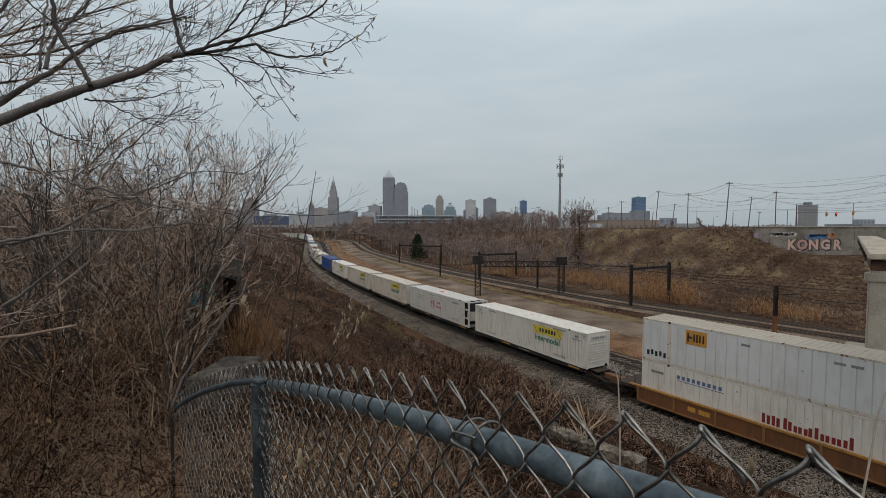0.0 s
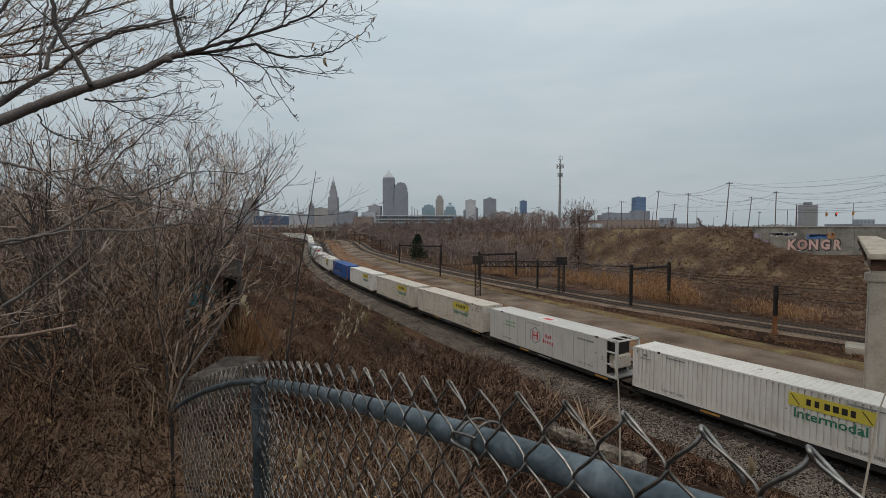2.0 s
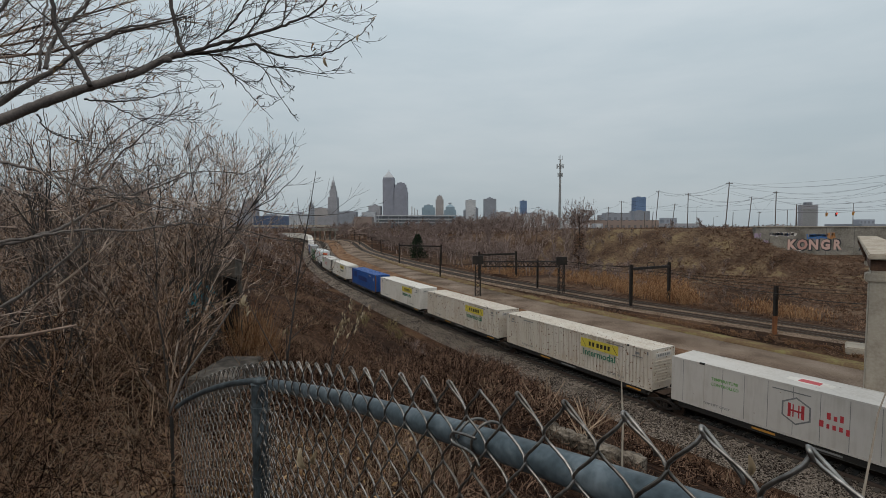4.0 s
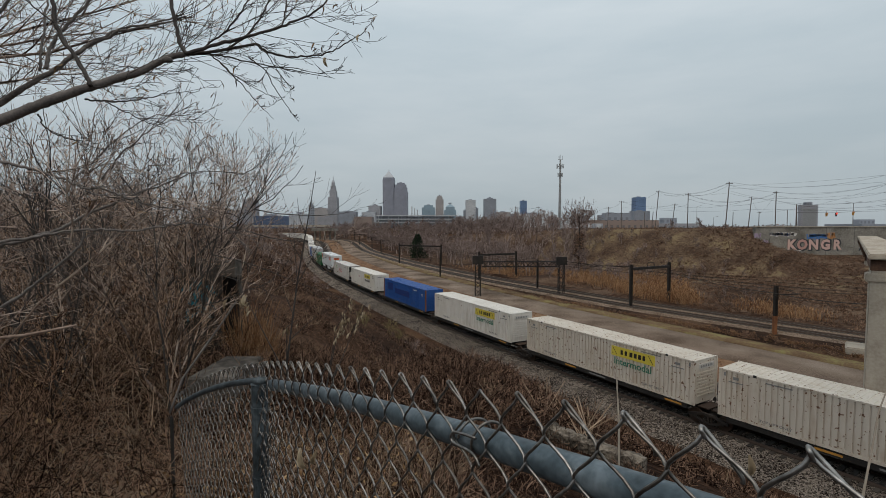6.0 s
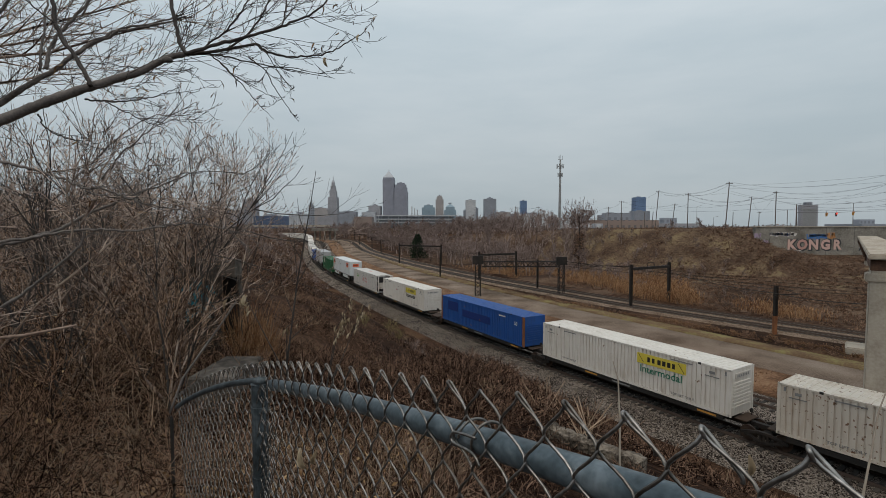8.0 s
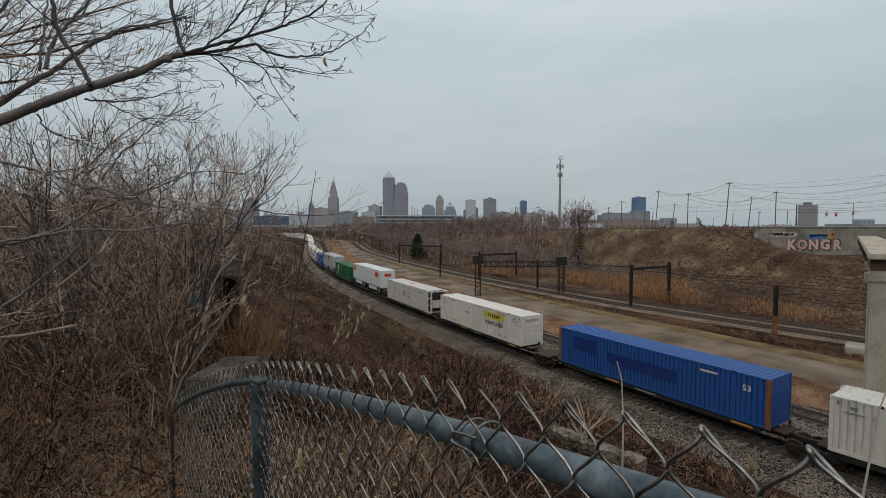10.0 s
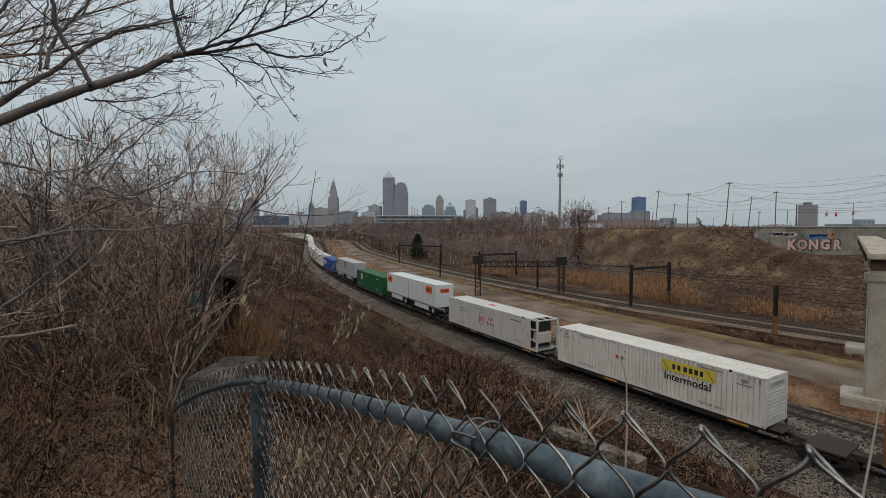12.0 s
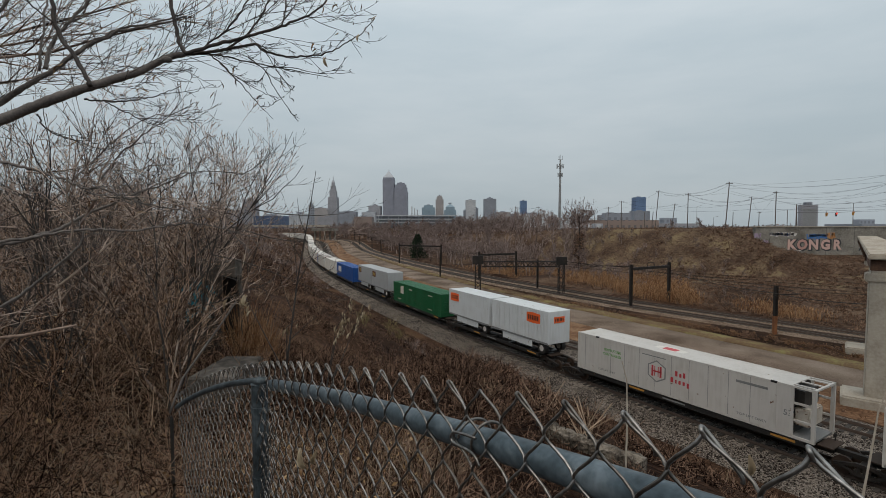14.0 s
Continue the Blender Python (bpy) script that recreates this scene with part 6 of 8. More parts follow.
def build_fence():
    rng = random.Random(4)
    f = thing("chain_link_fence", Matrix(), "galvanised chain-link fence with blue-grey top rail and barbed upper edge", "fence")
    run = (fence_top(10) - fence_top(0)).normalized()
    across = run.cross(Vector((0, 0, 1))).normalized()
    for i in range(int(2 * CORNER_N) - 6, 35):
        wire_curve(fence_top, i, across, PITCH_ROWS, 0.0425, 0.0021, f, rng, 2.25)
    # twisted ends standing above the rail, each with its cut wire bent over
    for n in range(-7, 18):
        if n == 9:
            continue  # this end is bent down into the tie
        p = fence_top(n)
        b = fence_top(n + 0.36)
        s = rng.uniform(-0.004, 0.004)
        lean = run * 0.002
        bent_wire("barb", [p + Vector((0, 0, -0.004)) + lean, p + Vector((0, 0, 0.004)) + across * 0.003, p + Vector((0, 0, 0.002)) - across * 0.005, Vector((b.x, b.y, p.z - 0.024 + s)) - across * 0.006, Vector((b.x, b.y, p.z - 0.033 + s)) - across * 0.006 + run * 0.003], 0.0021, f, M["galv"])
    pts = []
    for k in range(60):
        n = CORNER_N + k * (19.0 - CORNER_N) / 59
        pts.append(fence_top(n) + Vector((0, 0, -0.091)) - across * 0.026)
    round_limb("top_rail", [p[:] for p in pts], 0.0215, 0.0215, f, M["pipe"], 20, 0.0)
    run2 = (LOW_END - CORNER).normalized()
    across2 = run2.cross(Vector((0, 0, 1))).normalized()
    for i in range(0, 43):
        wire_curve(fence_left, i, across2, 30, 0.0425, 0.0021, f, rng, -4.0)
    for n in range(0, 21):
        p = fence_left(n)
        b = fence_left(n + 0.36)
        bent_wire("barb", [p + Vector((0, 0, -0.004)), p + Vector((0, 0, 0.004)) + across2 * 0.003, p + Vector((0, 0, 0.002)) - across2 * 0.005, Vector((b.x, b.y, p.z - 0.024)) - across2 * 0.006], 0.0021, f, M["galv"], 5)
    pts = [fence_left(k * 21 / 20) + Vector((0, 0, -0.07)) - across2 * 0.0 for k in range(21)]
    round_limb("top_rail", [p[:] for p in pts], 0.014, 0.014, f, M["post"], 14, 0.0)
    for p, r, post_mat in ((CORNER - across * 0.045 - across2 * 0.02 + Vector((-0.047 - 0.03, 0.075, -0.055)), 0.032, M["post"]), (LOW_END - across2 * 0.03 + Vector((-0.03, 0.05, -0.11)), 0.010, M["steel"])):
        bm = bmesh.new()
        g = float(ground_z(p.x, p.y)) - 0.3
        rod(bm, (p.x, p.y, g), (p.x, p.y, p.z - 0.055), r, sides=20)
        rod(bm, (p.x, p.y, p.z - 0.055), (p.x, p.y, p.z - 0.03), r * 1.12, r * 0.5, sides=20)
        part("post", bm, post_mat, f, smooth=False)
        for dz in (0.16, 0.45, 0.8):
            bm = bmesh.new()
            rod(bm, (p.x, p.y, p.z - dz - 0.012), (p.x, p.y, p.z - dz + 0.012), r * 1.1, sides=20)
            part("tension_band", bm, post_mat, f)
    # wire tie round the rail with loose ends
    c = fence_top(8.7) + Vector((0, 0, -0.085)) - across * 0.026
    loop = []
    for k in range(16):
        a = k * 2 * math.pi / 9
        loop.append(c + run * (0.004 * k - 0.03) + across * 0.027 * math.cos(a) + Vector((0, 0, 0.027 * math.sin(a))))
    bent_wire("tie_wire", [p[:] for p in loop], 0.0024, f, M["galv"], label="twisted tie wire round the rail")
    bent_wire("tie_wire", [c + across * 0.03 + run * 0.02 + Vector((0, 0, 0.01)), c + across * 0.034 - run * 0.03 + Vector((0, 0, 0.012)), c + across * 0.034 - run * 0.036 + Vector((0, 0, -0.004)), c + across * 0.036 + run * 0.02 + Vector((0, 0, -0.012)), c + across * 0.036 + run * 0.038 + Vector((0, 0, -0.028))], 0.0024, f, M["galv"])
    return f


build_fence()


# ---- dry stalks standing at the fence ----
M["palestem"] = material("bleached_stem", [(0.22, 0.175, 0.135), (0.38, 0.325, 0.265), (0.52, 0.46, 0.385)], 3.0, 40.0, bump=0.3, dist=0.002, spec=0.1)
M["stick"] = material("bare_stick", [(0.09, 0.058, 0.044), (0.2, 0.14, 0.11), (0.32, 0.24, 0.195)], 3.0, 40.0, bump=0.3, dist=0.003, spec=0.1)
def stalk(points, r0, r1, label, mat, group="dry stalks at the fence"):
    base = Vector(points[0])
    t = thing("dry_stalk", Matrix.Translation(base), label, "plant", group)
    pts = [Vector(p) - base for p in points]
    out = []
    for i in range(len(pts) - 1):
        for j in range(4):
            out.append(pts[i].lerp(pts[i + 1], j / 4)[:])
    out.append(pts[-1][:])
    round_limb("stem", out, r0, r1, t, mat, 6)
    return t


thin_stalk = stalk([spot(0.375, -0.95, 0.62), spot(0.378, -0.6, 0.62), spot(0.379, -0.42, 0.62), spot(0.375, -0.33, 0.62), spot(0.364, -0.29, 0.62)], 0.0018, 0.0006, "thin pale dry stalk swaying by the fence", M["palestem"])
pale_stalk = stalk([spot(0.85, -0.95, 0.9), spot(0.895, -0.60, 0.9), spot(0.918, -0.48, 0.9), spot(0.932, -0.40, 0.9), spot(0.951, -0.35, 0.9)], 0.0028, 0.0011, "pale dry stalk leaning against the fence", M["palestem"])
stalk([spot(-0.335, -0.30, 4.0), spot(-0.312, -0.12, 4.0), spot(-0.295, -0.02, 4.0), spot(-0.283, 0.05, 4.0), spot(-0.272, 0.118, 4.0)], 0.0085, 0.0022, "thin dark sapling stem", M["bark"], "saplings below the fence")
stalk([spot(-0.312, -0.12, 4.0), spot(-0.318, -0.04, 4.0), spot(-0.322, 0.03, 4.0)], 0.0035, 0.0015, "thin dark sapling twig", M["bark"], "saplings below the fence")
stalk([spot(-0.585, -0.40, 3.2), spot(-0.558, -0.327, 3.2), spot(-0.507, -0.255, 3.2), spot(-0.472, -0.206, 3.2), spot(-0.443, -0.162, 3.2)], 0.0085, 0.005, "greyish broken stick leaning over the fence", M["greybark"])
stalk([spot(-1.0, -0.245, 2.8), spot(-0.9, -0.235, 2.8), spot(-0.785, -0.213, 2.8)], 0.013, 0.007, "broken brown stick in the thicket", M["stick"], "sticks in the thicket")
stalk([spot(-0.98, -0.3, 3.0), spot(-0.86, -0.16, 3.0), spot(-0.775, -0.095, 3.0)], 0.008, 0.004, "pale stick in the thicket", M["stick"], "sticks in the thicket")


for points in (((520, 560), (505, 522), (494, 488)), ((528, 500), (552, 456), (567, 428)), ((513, 602), (540, 577), (561, 560)), ((541, 415), (530, 385), (526, 350)), ((534, 460), (515, 430), (508, 398))):
    stalk([sight(x, y, 4.0) for x, y in points], 0.0042, 0.0014, "thin dark sapling twig", M["bark"], "saplings below the fence")
M["paleleaf"] = material("pale_leaf", [(0.16, 0.115, 0.07), (0.30, 0.235, 0.155), (0.44, 0.365, 0.26)], 6.0, 40.0, bump=0.2, per_object=0.4)


# curled pale leaves caught on the fence and on the stick
def caught_leaf(p, size, seed):
    rng = random.Random(seed)
    bm = bmesh.new()
    a = Vector((rng.uniform(-0.4, 0.4), rng.uniform(-0.3, 0.3), -1)).normalized()
    b = a.cross(Vector((0.2, 1, 0.1))).normalized()
    c = a.cross(b)
    rows = []
    for i in range(6):
        v = i / 5
        w = size * 0.17 * math.sin(math.pi * min(0.97, max(0.06, v))) ** 0.7
        mid = a * size * v + c * size * 0.25 * math.sin(v * 3.0)
        rows.append([bm.verts.new(mid + b * w * q + c * abs(q) * w * 0.7) for q in (-1, -0.4, 0.4, 1)])
    for i in range(5):
        for j in range(3):
            bm.faces.new((rows[i][j], rows[i][j + 1], rows[i + 1][j + 1], rows[i + 1][j]))
    bmesh.ops.solidify(bm, geom=bm.faces[:], thickness=0.0012)
    ob = part("dead_leaf", bm, M["paleleaf"], None, smooth=True)
    ob.matrix_basis = Matrix.Translation(p)
    return tagged(ob, "curled pale brown dead leaf caught on a wire", "leaf", "caught dead leaves")


for k, (px, py, d, sz) in enumerate(((-0.305, -0.475, 1.15, 0.06), (-0.27, -0.48, 1.12, 0.04), (-0.255, 0.36, 3.0, 0.06), (-0.18, 0.41, 3.05, 0.05), (-0.205, 0.5, 3.0, 0.06), (-0.425, -0.147, 3.2, 0.085), (-0.432, -0.155, 3.2, 0.07), (-0.462, -0.157, 3.2, 0.065), (-0.415, -0.17, 3.2, 0.06), (0.655, -0.49, 0.5, 0.022))):
    caught_leaf(Vector(spot(px, py, d)), sz, k)


# ---- broken concrete and walls ----
M["rubble"] = material("rubble", [(0.035, 0.027, 0.02), (0.115, 0.093, 0.073), (0.25, 0.21, 0.168)], 5.0, 30.0, rough=0.95, bump=1.0, dist=0.04, crisp=True)


def on_ground(px, py):
    """Where a line of sight first meets the ground."""
    d = 2.5
    while d < 60:
        p = spot(px, py, d)
        if p[2] < float(ground_z(p[0], p[1])):
            break
        d += 0.1
    return Vector(p) + Vector((0, 0, 0.1))


def rubble_beam():
    """A broken concrete kerb lying on the slope, its end hung with pale fibres."""
    rng = random.Random(9)
    a, b = on_ground(0.232, -0.452), on_ground(0.43, -0.53)
    t = thing("concrete_beam", Matrix.Translation(a), "broken weathered concrete beam lying on the slope", "concrete")
    bm = bmesh.new()
    d = b - a
    n = 30
    side = d.cross(Vector((0, 0, 1))).normalized()
    prev = None
    for i in range(n + 1):
        p = d * (i / n)
        j = lambda: 0.05 * noise.noise(Vector((i * 0.45, rng.random() * 0.8, 3.0))) + rng.uniform(-0.012, 0.012)
        ring = [bm.verts.new(p + side * (sx * 0.10 + j()) + Vector((0, 0, sz + j()))) for sx, sz in ((-1, -0.2), (1, -0.2), (1, 0.03), (0.3, 0.06), (-1, 0.02))]
        if prev:
            for q in range(5):
                bm.faces.new((prev[q], prev[(q + 1) % 5], ring[(q + 1) % 5], ring[q]))
        else:
            bm.faces.new(ring[::-1])
        prev = ring
    bm.faces.new(prev)
    part("beam", bm, M["rubble"], t)


rubble_beam()

M["graf_blue"] = paint("spray_blue", (0.05, 0.16, 0.42), (0.2, 0.25, 0.35), 0.4)
M["graf_teal"] = paint("spray_teal", (0.025, 0.16, 0.21), (0.07, 0.085, 0.085), 0.8)
M["graf_rose"] = paint("spray_rose", (0.62, 0.40, 0.34), (0.45, 0.36, 0.3), 0.5)
M["graf_dark"] = paint("spray_black", (0.03, 0.03, 0.035), (0.15, 0.14, 0.13), 0.4)
M["graf_pale"] = paint("spray_white", (0.6, 0.57, 0.53), (0.4, 0.37, 0.33), 0.5)
M["graf_pink"] = paint("spray_pink", (0.50, 0.27, 0.23), (0.4, 0.3, 0.26), 0.5)
M["graf_navy"] = paint("spray_navy", (0.05, 0.07, 0.15), (0.2, 0.2, 0.22), 0.4)
M["graf_orange"] = paint("spray_orange", (0.5, 0.22, 0.08), (0.35, 0.25, 0.16), 0.5)
# darker brown concrete for the old wall and its slab
M["darkwall"] = material("dark_concrete", [(0.03, 0.024, 0.019), (0.085, 0.07, 0.058), (0.16, 0.135, 0.113)], 0.7, 6.0, rough=0.95, bump=0.4, crisp=True)
M["graf_lilac"] = paint("spray_lilac", (0.36, 0.27, 0.36), (0.35, 0.3, 0.3), 0.5)


def flat_shape(bm, pts, y):
    bm.faces.new([bm.verts.new((x, y, z)) for x, z in pts])


def build_abutment():
    """High concrete abutment on the hill, painted over with graffiti."""
    Y = 120.0
    kx = lambda px: (px - 784) / 826.4 * Y
    kz = lambda py: EYE_Z + (400 - py) / 826.4 * Y
    t = thing("abutment_wall", Matrix(), "grey concrete abutment wall covered with graffiti", "wall", kind="structure")
    bm = bmesh.new()
    box(bm, kx(1337), kx(1337) + 75, Y, Y + 1.2, 2.0, kz(402.5))
    part("wall_face", bm, M["oldconcrete"], t)
    bm = bmesh.new()
    box(bm, kx(1335), kx(1337) + 75.2, Y - 0.2, Y + 1.3, kz(402.5), kz(400.8))
    part("coping", bm, M["concrete"], t)
    for px in (1362, 1412, 1462, 1512):
        bm = bmesh.new()
        box(bm, kx(px) - 0.03, kx(px) + 0.03, Y - 0.02, Y, 2.5, kz(402.6))
        part("joint", bm, M["graf_dark"], t)
    y = Y - 0.012
    rng = random.Random(3)
    for ch, px, mat in (("K", 1401, M["graf_rose"]), ("O", 1420, M["graf_pink"]), ("N", 1440, M["graf_rose"]), ("G", 1461, M["graf_rose"]), ("R", 1481.5, M["graf_rose"])):
        write(ch, 3.55, M["graf_dark"], Matrix.Translation((kx(px) + 0.16, y, kz(434.6))) @ Matrix.Rotation(radians(90), 4, "X"), t, 0.98, weight=0.11)
        write(ch, 3.4, mat, Matrix.Translation((kx(px), y - 0.03, kz(434))) @ Matrix.Rotation(radians(90), 4, "X"), t, 0.98, weight=0.05 if ch != "R" else 0.036)
    write("A", 3.4, M["graf_dark"], Matrix.Translation((kx(1528), y - 0.02, kz(437))) @ Matrix.Rotation(radians(90), 4, "X"), t)
    for px, py, w, h, mat, n in ((1385, 415, 46, 8, M["graf_pale"], 9), (1384, 415, 44, 6, M["graf_navy"], 13), (1446, 418.5, 36, 11, M["graf_blue"], 14), (1447, 417, 30, 5, M["graf_navy"], 7), (1471, 417, 16, 12, M["graf_orange"], 7), (1398, 445, 40, 7, M["graf_pale"], 7), (1398, 445, 40, 4, M["graf_dark"], 9), (1355, 428, 10, 8, M["graf_lilac"], 5), (1341, 417, 11, 9, M["graf_lilac"], 4)):
        for k in range(n):
            cx, cz = kx(px - w / 2 + w * (k + 0.5) / n), kz(py) + rng.uniform(-0.12, 0.12)
            hw, hh = 0.5 * w / n * Y / 826 * rng.uniform(0.7, 1.5), 0.5 * h * Y / 826 * rng.uniform(0.6, 1.0)
            sk = rng.uniform(-0.3, 0.3)
            bm = bmesh.new()
            flat_shape(bm, [(cx - hw, cz - hh), (cx + hw * 0.8, cz - hh * 0.9), (cx + hw + sk, cz + hh * 0.8), (cx - hw * 0.7 + sk, cz + hh)], y - 0.01)
            part("spray_mark", bm, mat, t)


build_abutment()


M["weathered_top"] = material("weathered_concrete_top", [(0.25, 0.2, 0.15), (0.38, 0.32, 0.255), (0.47, 0.41, 0.335)], 0.8, 5.0, rough=0.9, bump=0.3, dist=0.02, crisp=True)


def build_pier():
    """The bare bridge pier: two columns on footings under a long cap."""
    t = thing("bridge_pier", Matrix(), "weathered white concrete bridge pier with cap and footings", "bridge pier")
    A, B = Vector((44.3, 46.6, 0)), Vector((35.6, 36.3, 0))
    d = (B - A).normalized()
    q = Matrix.Translation(A) @ Matrix.Rotation(math.atan2(d.y, d.x), 4, "Z")

    def add(name, x0, x1, y0, y1, z0, z1, bev=0.06, mat="concrete"):
        bm = bmesh.new()
        box(bm, x0, x1, y0, y1, z0, z1)
        bmesh.ops.bevel(bm, geom=bm.edges[:], offset=bev, segments=2, affect="EDGES")
        ob = part(name, bm, M[mat], t)
        ob.matrix_basis = q
        return ob
    span = (B - A).length
    for x, y in ((0.0, 0.0), (1.35 * span, -0.75)):
        add("footing", x - 1.6, x + 1.6, -2.8 + y * 0.6, 2.6 + y, -0.9, 0.35, 0.12)
        add("column", x - 0.85, x + 0.85, -1.2 + y, 0.75 + y, 0.3, 9.1)
        add("column_head", x - 0.95, x + 0.95, -1.55 + y * 0.8, 0.95 + y, 8.7, 9.3)
        add("pedestal", x - 0.8, x + 0.8, -1.1 + y, 0.7 + y, 9.2, 11.2)
    swing = q @ Matrix.Translation((0, -2.2, 0)) @ Matrix.Rotation(radians(-0.95), 4, "Z") @ Matrix.Translation((0, 2.2, 0))
    add("pier_cap", -0.5, 2 * span + 14, -2.2, -0.7, 11.46, 11.68, 0.04, "weathered_top").matrix_basis = swing
    # the cap's dark side face, built as a ribbed rust-brown band
    tagged(add("cap_side_band", -0.3, 2 * span + 13.8, -2.13, -0.9, 11.05, 11.462, 0.02, "rustdark"), "dark rust-brown band along the cap side").matrix_basis = swing
    for k in range(12):
        x = 0.6 + 3.1 * k
        add("side_band_rib", x - 0.06, x + 0.06, -2.19, -2.12, 11.08, 11.455, 0.01, "rustdark").matrix_basis = swing



build_pier()


def build_old_wall():
    """Overgrown concrete wall with a dark doorway, sunk in the thicket."""
    t = thing("ruined_wall", Matrix(), "overgrown concrete wall with teal graffiti and a dark doorway", "wall", kind="structure")
    Y = 9.4
    kx = lambda px: (px - 784) / 826.4 * Y
    kz = lambda py: EYE_Z + (400 - py) / 826.4 * Y

    def add(name, x0, x1, y0, y1, z0, z1, mat):
        bm = bmesh.new()
        box(bm, x0, x1, y0, y1, z0, z1)
        return part(name, bm, mat, t)
    add("wall_face", kx(312), kx(376), Y, Y + 0.35, kz(660), kz(460), M["darkwall"])
    add("lintel", kx(376), kx(409), Y, Y + 0.35, kz(490), kz(463), M["darkwall"])
    add("lintel_end", kx(409), kx(414), Y + 0.02, Y + 0.33, kz(492), kz(461), M["darkwall"])
    add("door_jamb", kx(416), kx(419.5), Y + 0.05, Y + 0.2, kz(660), kz(488), M["darkwall"])
    # near-black backing and soffit added to stand in for the doorway's shade
    add("dark_backing", kx(372), kx(399), Y + 0.5, Y + 0.6, kz(660), kz(466), M["steel"])
    add("shade_soffit", kx(376), kx(399), Y + 0.3, Y + 0.55, kz(490), kz(470), M["darkwall"])
    rng = random.Random(8)
    for k in range(20):
        px, py = rng.uniform(326, 376), rng.uniform(505, 560)
        bm = bmesh.new()
        a = rng.uniform(0, 3.1)
        w, h = rng.uniform(0.08, 0.22), rng.uniform(0.015, 0.04)
        pts = [(kx(px) + w * math.cos(a) * sx - h * math.sin(a) * sz, kz(py) + w * math.sin(a) * sx + h * math.cos(a) * sz) for sx, sz in ((-1, -1), (1, -1), (1.1, 1), (-0.9, 1))]
        flat_shape(bm, pts, Y - 0.006)
        part("spray_mark", bm, M["graf_teal"], t)
    s = thing("concrete_slab", pose(-3.36, 7.0, max(10.57, float(ground_z(-3.36, 7.0)) + 0.12)), "broken concrete slab at the foot of the wall", "slab", kind="structure")
    bm = bmesh.new()
    v = box(bm, -0.3, 0.34, -0.5, 0.6, -1.6, 0.0)
    for w in v:
        w.co.x += random.Random(int(w.co.y * 10)).uniform(-0.12, 0.12)
    bmesh.ops.bevel(bm, geom=bm.edges[:], offset=0.03, segments=1, affect="EDGES")
    part("slab", bm, M["darkwall"], s)
    rngr = np.random.RandomState(2)
    n = 900
    x, y = rngr.uniform(kx(421), kx(456), n), rngr.uniform(9.0, 10.4, n)
    z = ground_z(x, y)
    a = np.stack([x, y, z - 0.1], 1)
    b = a + np.stack([rngr.normal(0, 0.22, n), rngr.normal(0, 0.22, n), rngr.uniform(0.3, 1.5, n) * np.interp(x, [kx(421), kx(456)], [1.1, 0.45])], 1)
    tw = Twigs()
    tw.add(a, b, np.full(n, 0.005), np.full(n, 0.0025))
    tagged(tw.build("dry_reeds", M["reed"]), "tawny dry reeds beside the old wall", "reeds", kind="stuff")


build_old_wall()


def leafy_sapling(foot, tips, seed, label, mat, leaf_n):
    """A thin sapling with arching twigs and pale curled leaves."""
    rng = random.Random(seed)
    base = Vector(foot)
    t = thing("sapling", Matrix.Translation(base), label, "sapling", "saplings below the fence")
    for tip in tips:
        tip = Vector(tip) - base
        mid = tip * 0.55 + Vector((rng.uniform(-0.1, 0.1), 0, 0.12))
        pts = [Vector((0, 0, -0.1)).lerp(mid, k / 5) for k in range(5)] + [mid.lerp(tip, k / 5) for k in range(6)]
        round_limb("twig", [p[:] for p in pts], 0.006, 0.0018, t, M["bark"], 5)
        for k in range(leaf_n):
            p = mid.lerp(tip, rng.uniform(0.0, 1.0)) + Vector((rng.uniform(-0.04, 0.04), rng.uniform(-0.04, 0.04), -0.02))
            bm = bmesh.new()
            a = Vector((rng.uniform(-0.5, 0.5), rng.uniform(-0.4, 0.4), -1)).normalized()
            b = a.cross(Vector((0.2, 1, 0.1))).normalized()
            c = a.cross(b)
            size = rng.uniform(0.04, 0.075)
            rows = []
            for i in range(5):
                v = i / 4
                w = size * 0.16 * math.sin(math.pi * min(0.95, max(0.08, v)))
                m = p + a * size * v + c * size * 0.3 * math.sin(v * 3.0)
                rows.append([bm.verts.new(m + b * w * q + c * abs(q) * w * 0.8) for q in (-1, 0, 1)])
            for i in range(4):
                for j in range(2):
                    bm.faces.new((rows[i][j], rows[i][j + 1], rows[i + 1][j + 1], rows[i + 1][j]))
            part("leaf", bm, mat, t)


M["yellowtwig"] = material("yellow_twig", [(0.09, 0.07, 0.03), (0.19, 0.15, 0.065), (0.30, 0.245, 0.12)], 0.6, 9.0, bump=0.0, per_island=0.6)
leafy_sapling(spot(-0.255, -0.36, 5.2), [spot(-0.19, -0.15, 5.2), spot(-0.205, -0.19, 5.2), spot(-0.16, -0.155, 5.2)], 3, "thin sapling with pale curled leaves on the slope", M["paleleaf"], 20)
leafy_sapling(spot(-0.335, -0.30, 4.2), [spot(-0.31, -0.20, 4.2), spot(-0.43, -0.14, 4.0)], 4, "thin sapling with pale curled leaves near the old wall", M["paleleaf"], 4)
for px, py, h in ((-0.115, -0.235, 1.5), (-0.09, -0.25, 1.1), (-0.165, -0.215, 1.0)):
    p = on_ground(px, py)
    shrub(p.x, p.y, h, np.random.RandomState(int(100 + 50 * h)), stems=9, fine=(7, 5), label="yellowish leafless shrub on the slope", thick=0.02, floor=0.004, slim=True, mat=M["yellowtwig"], leafy=False)


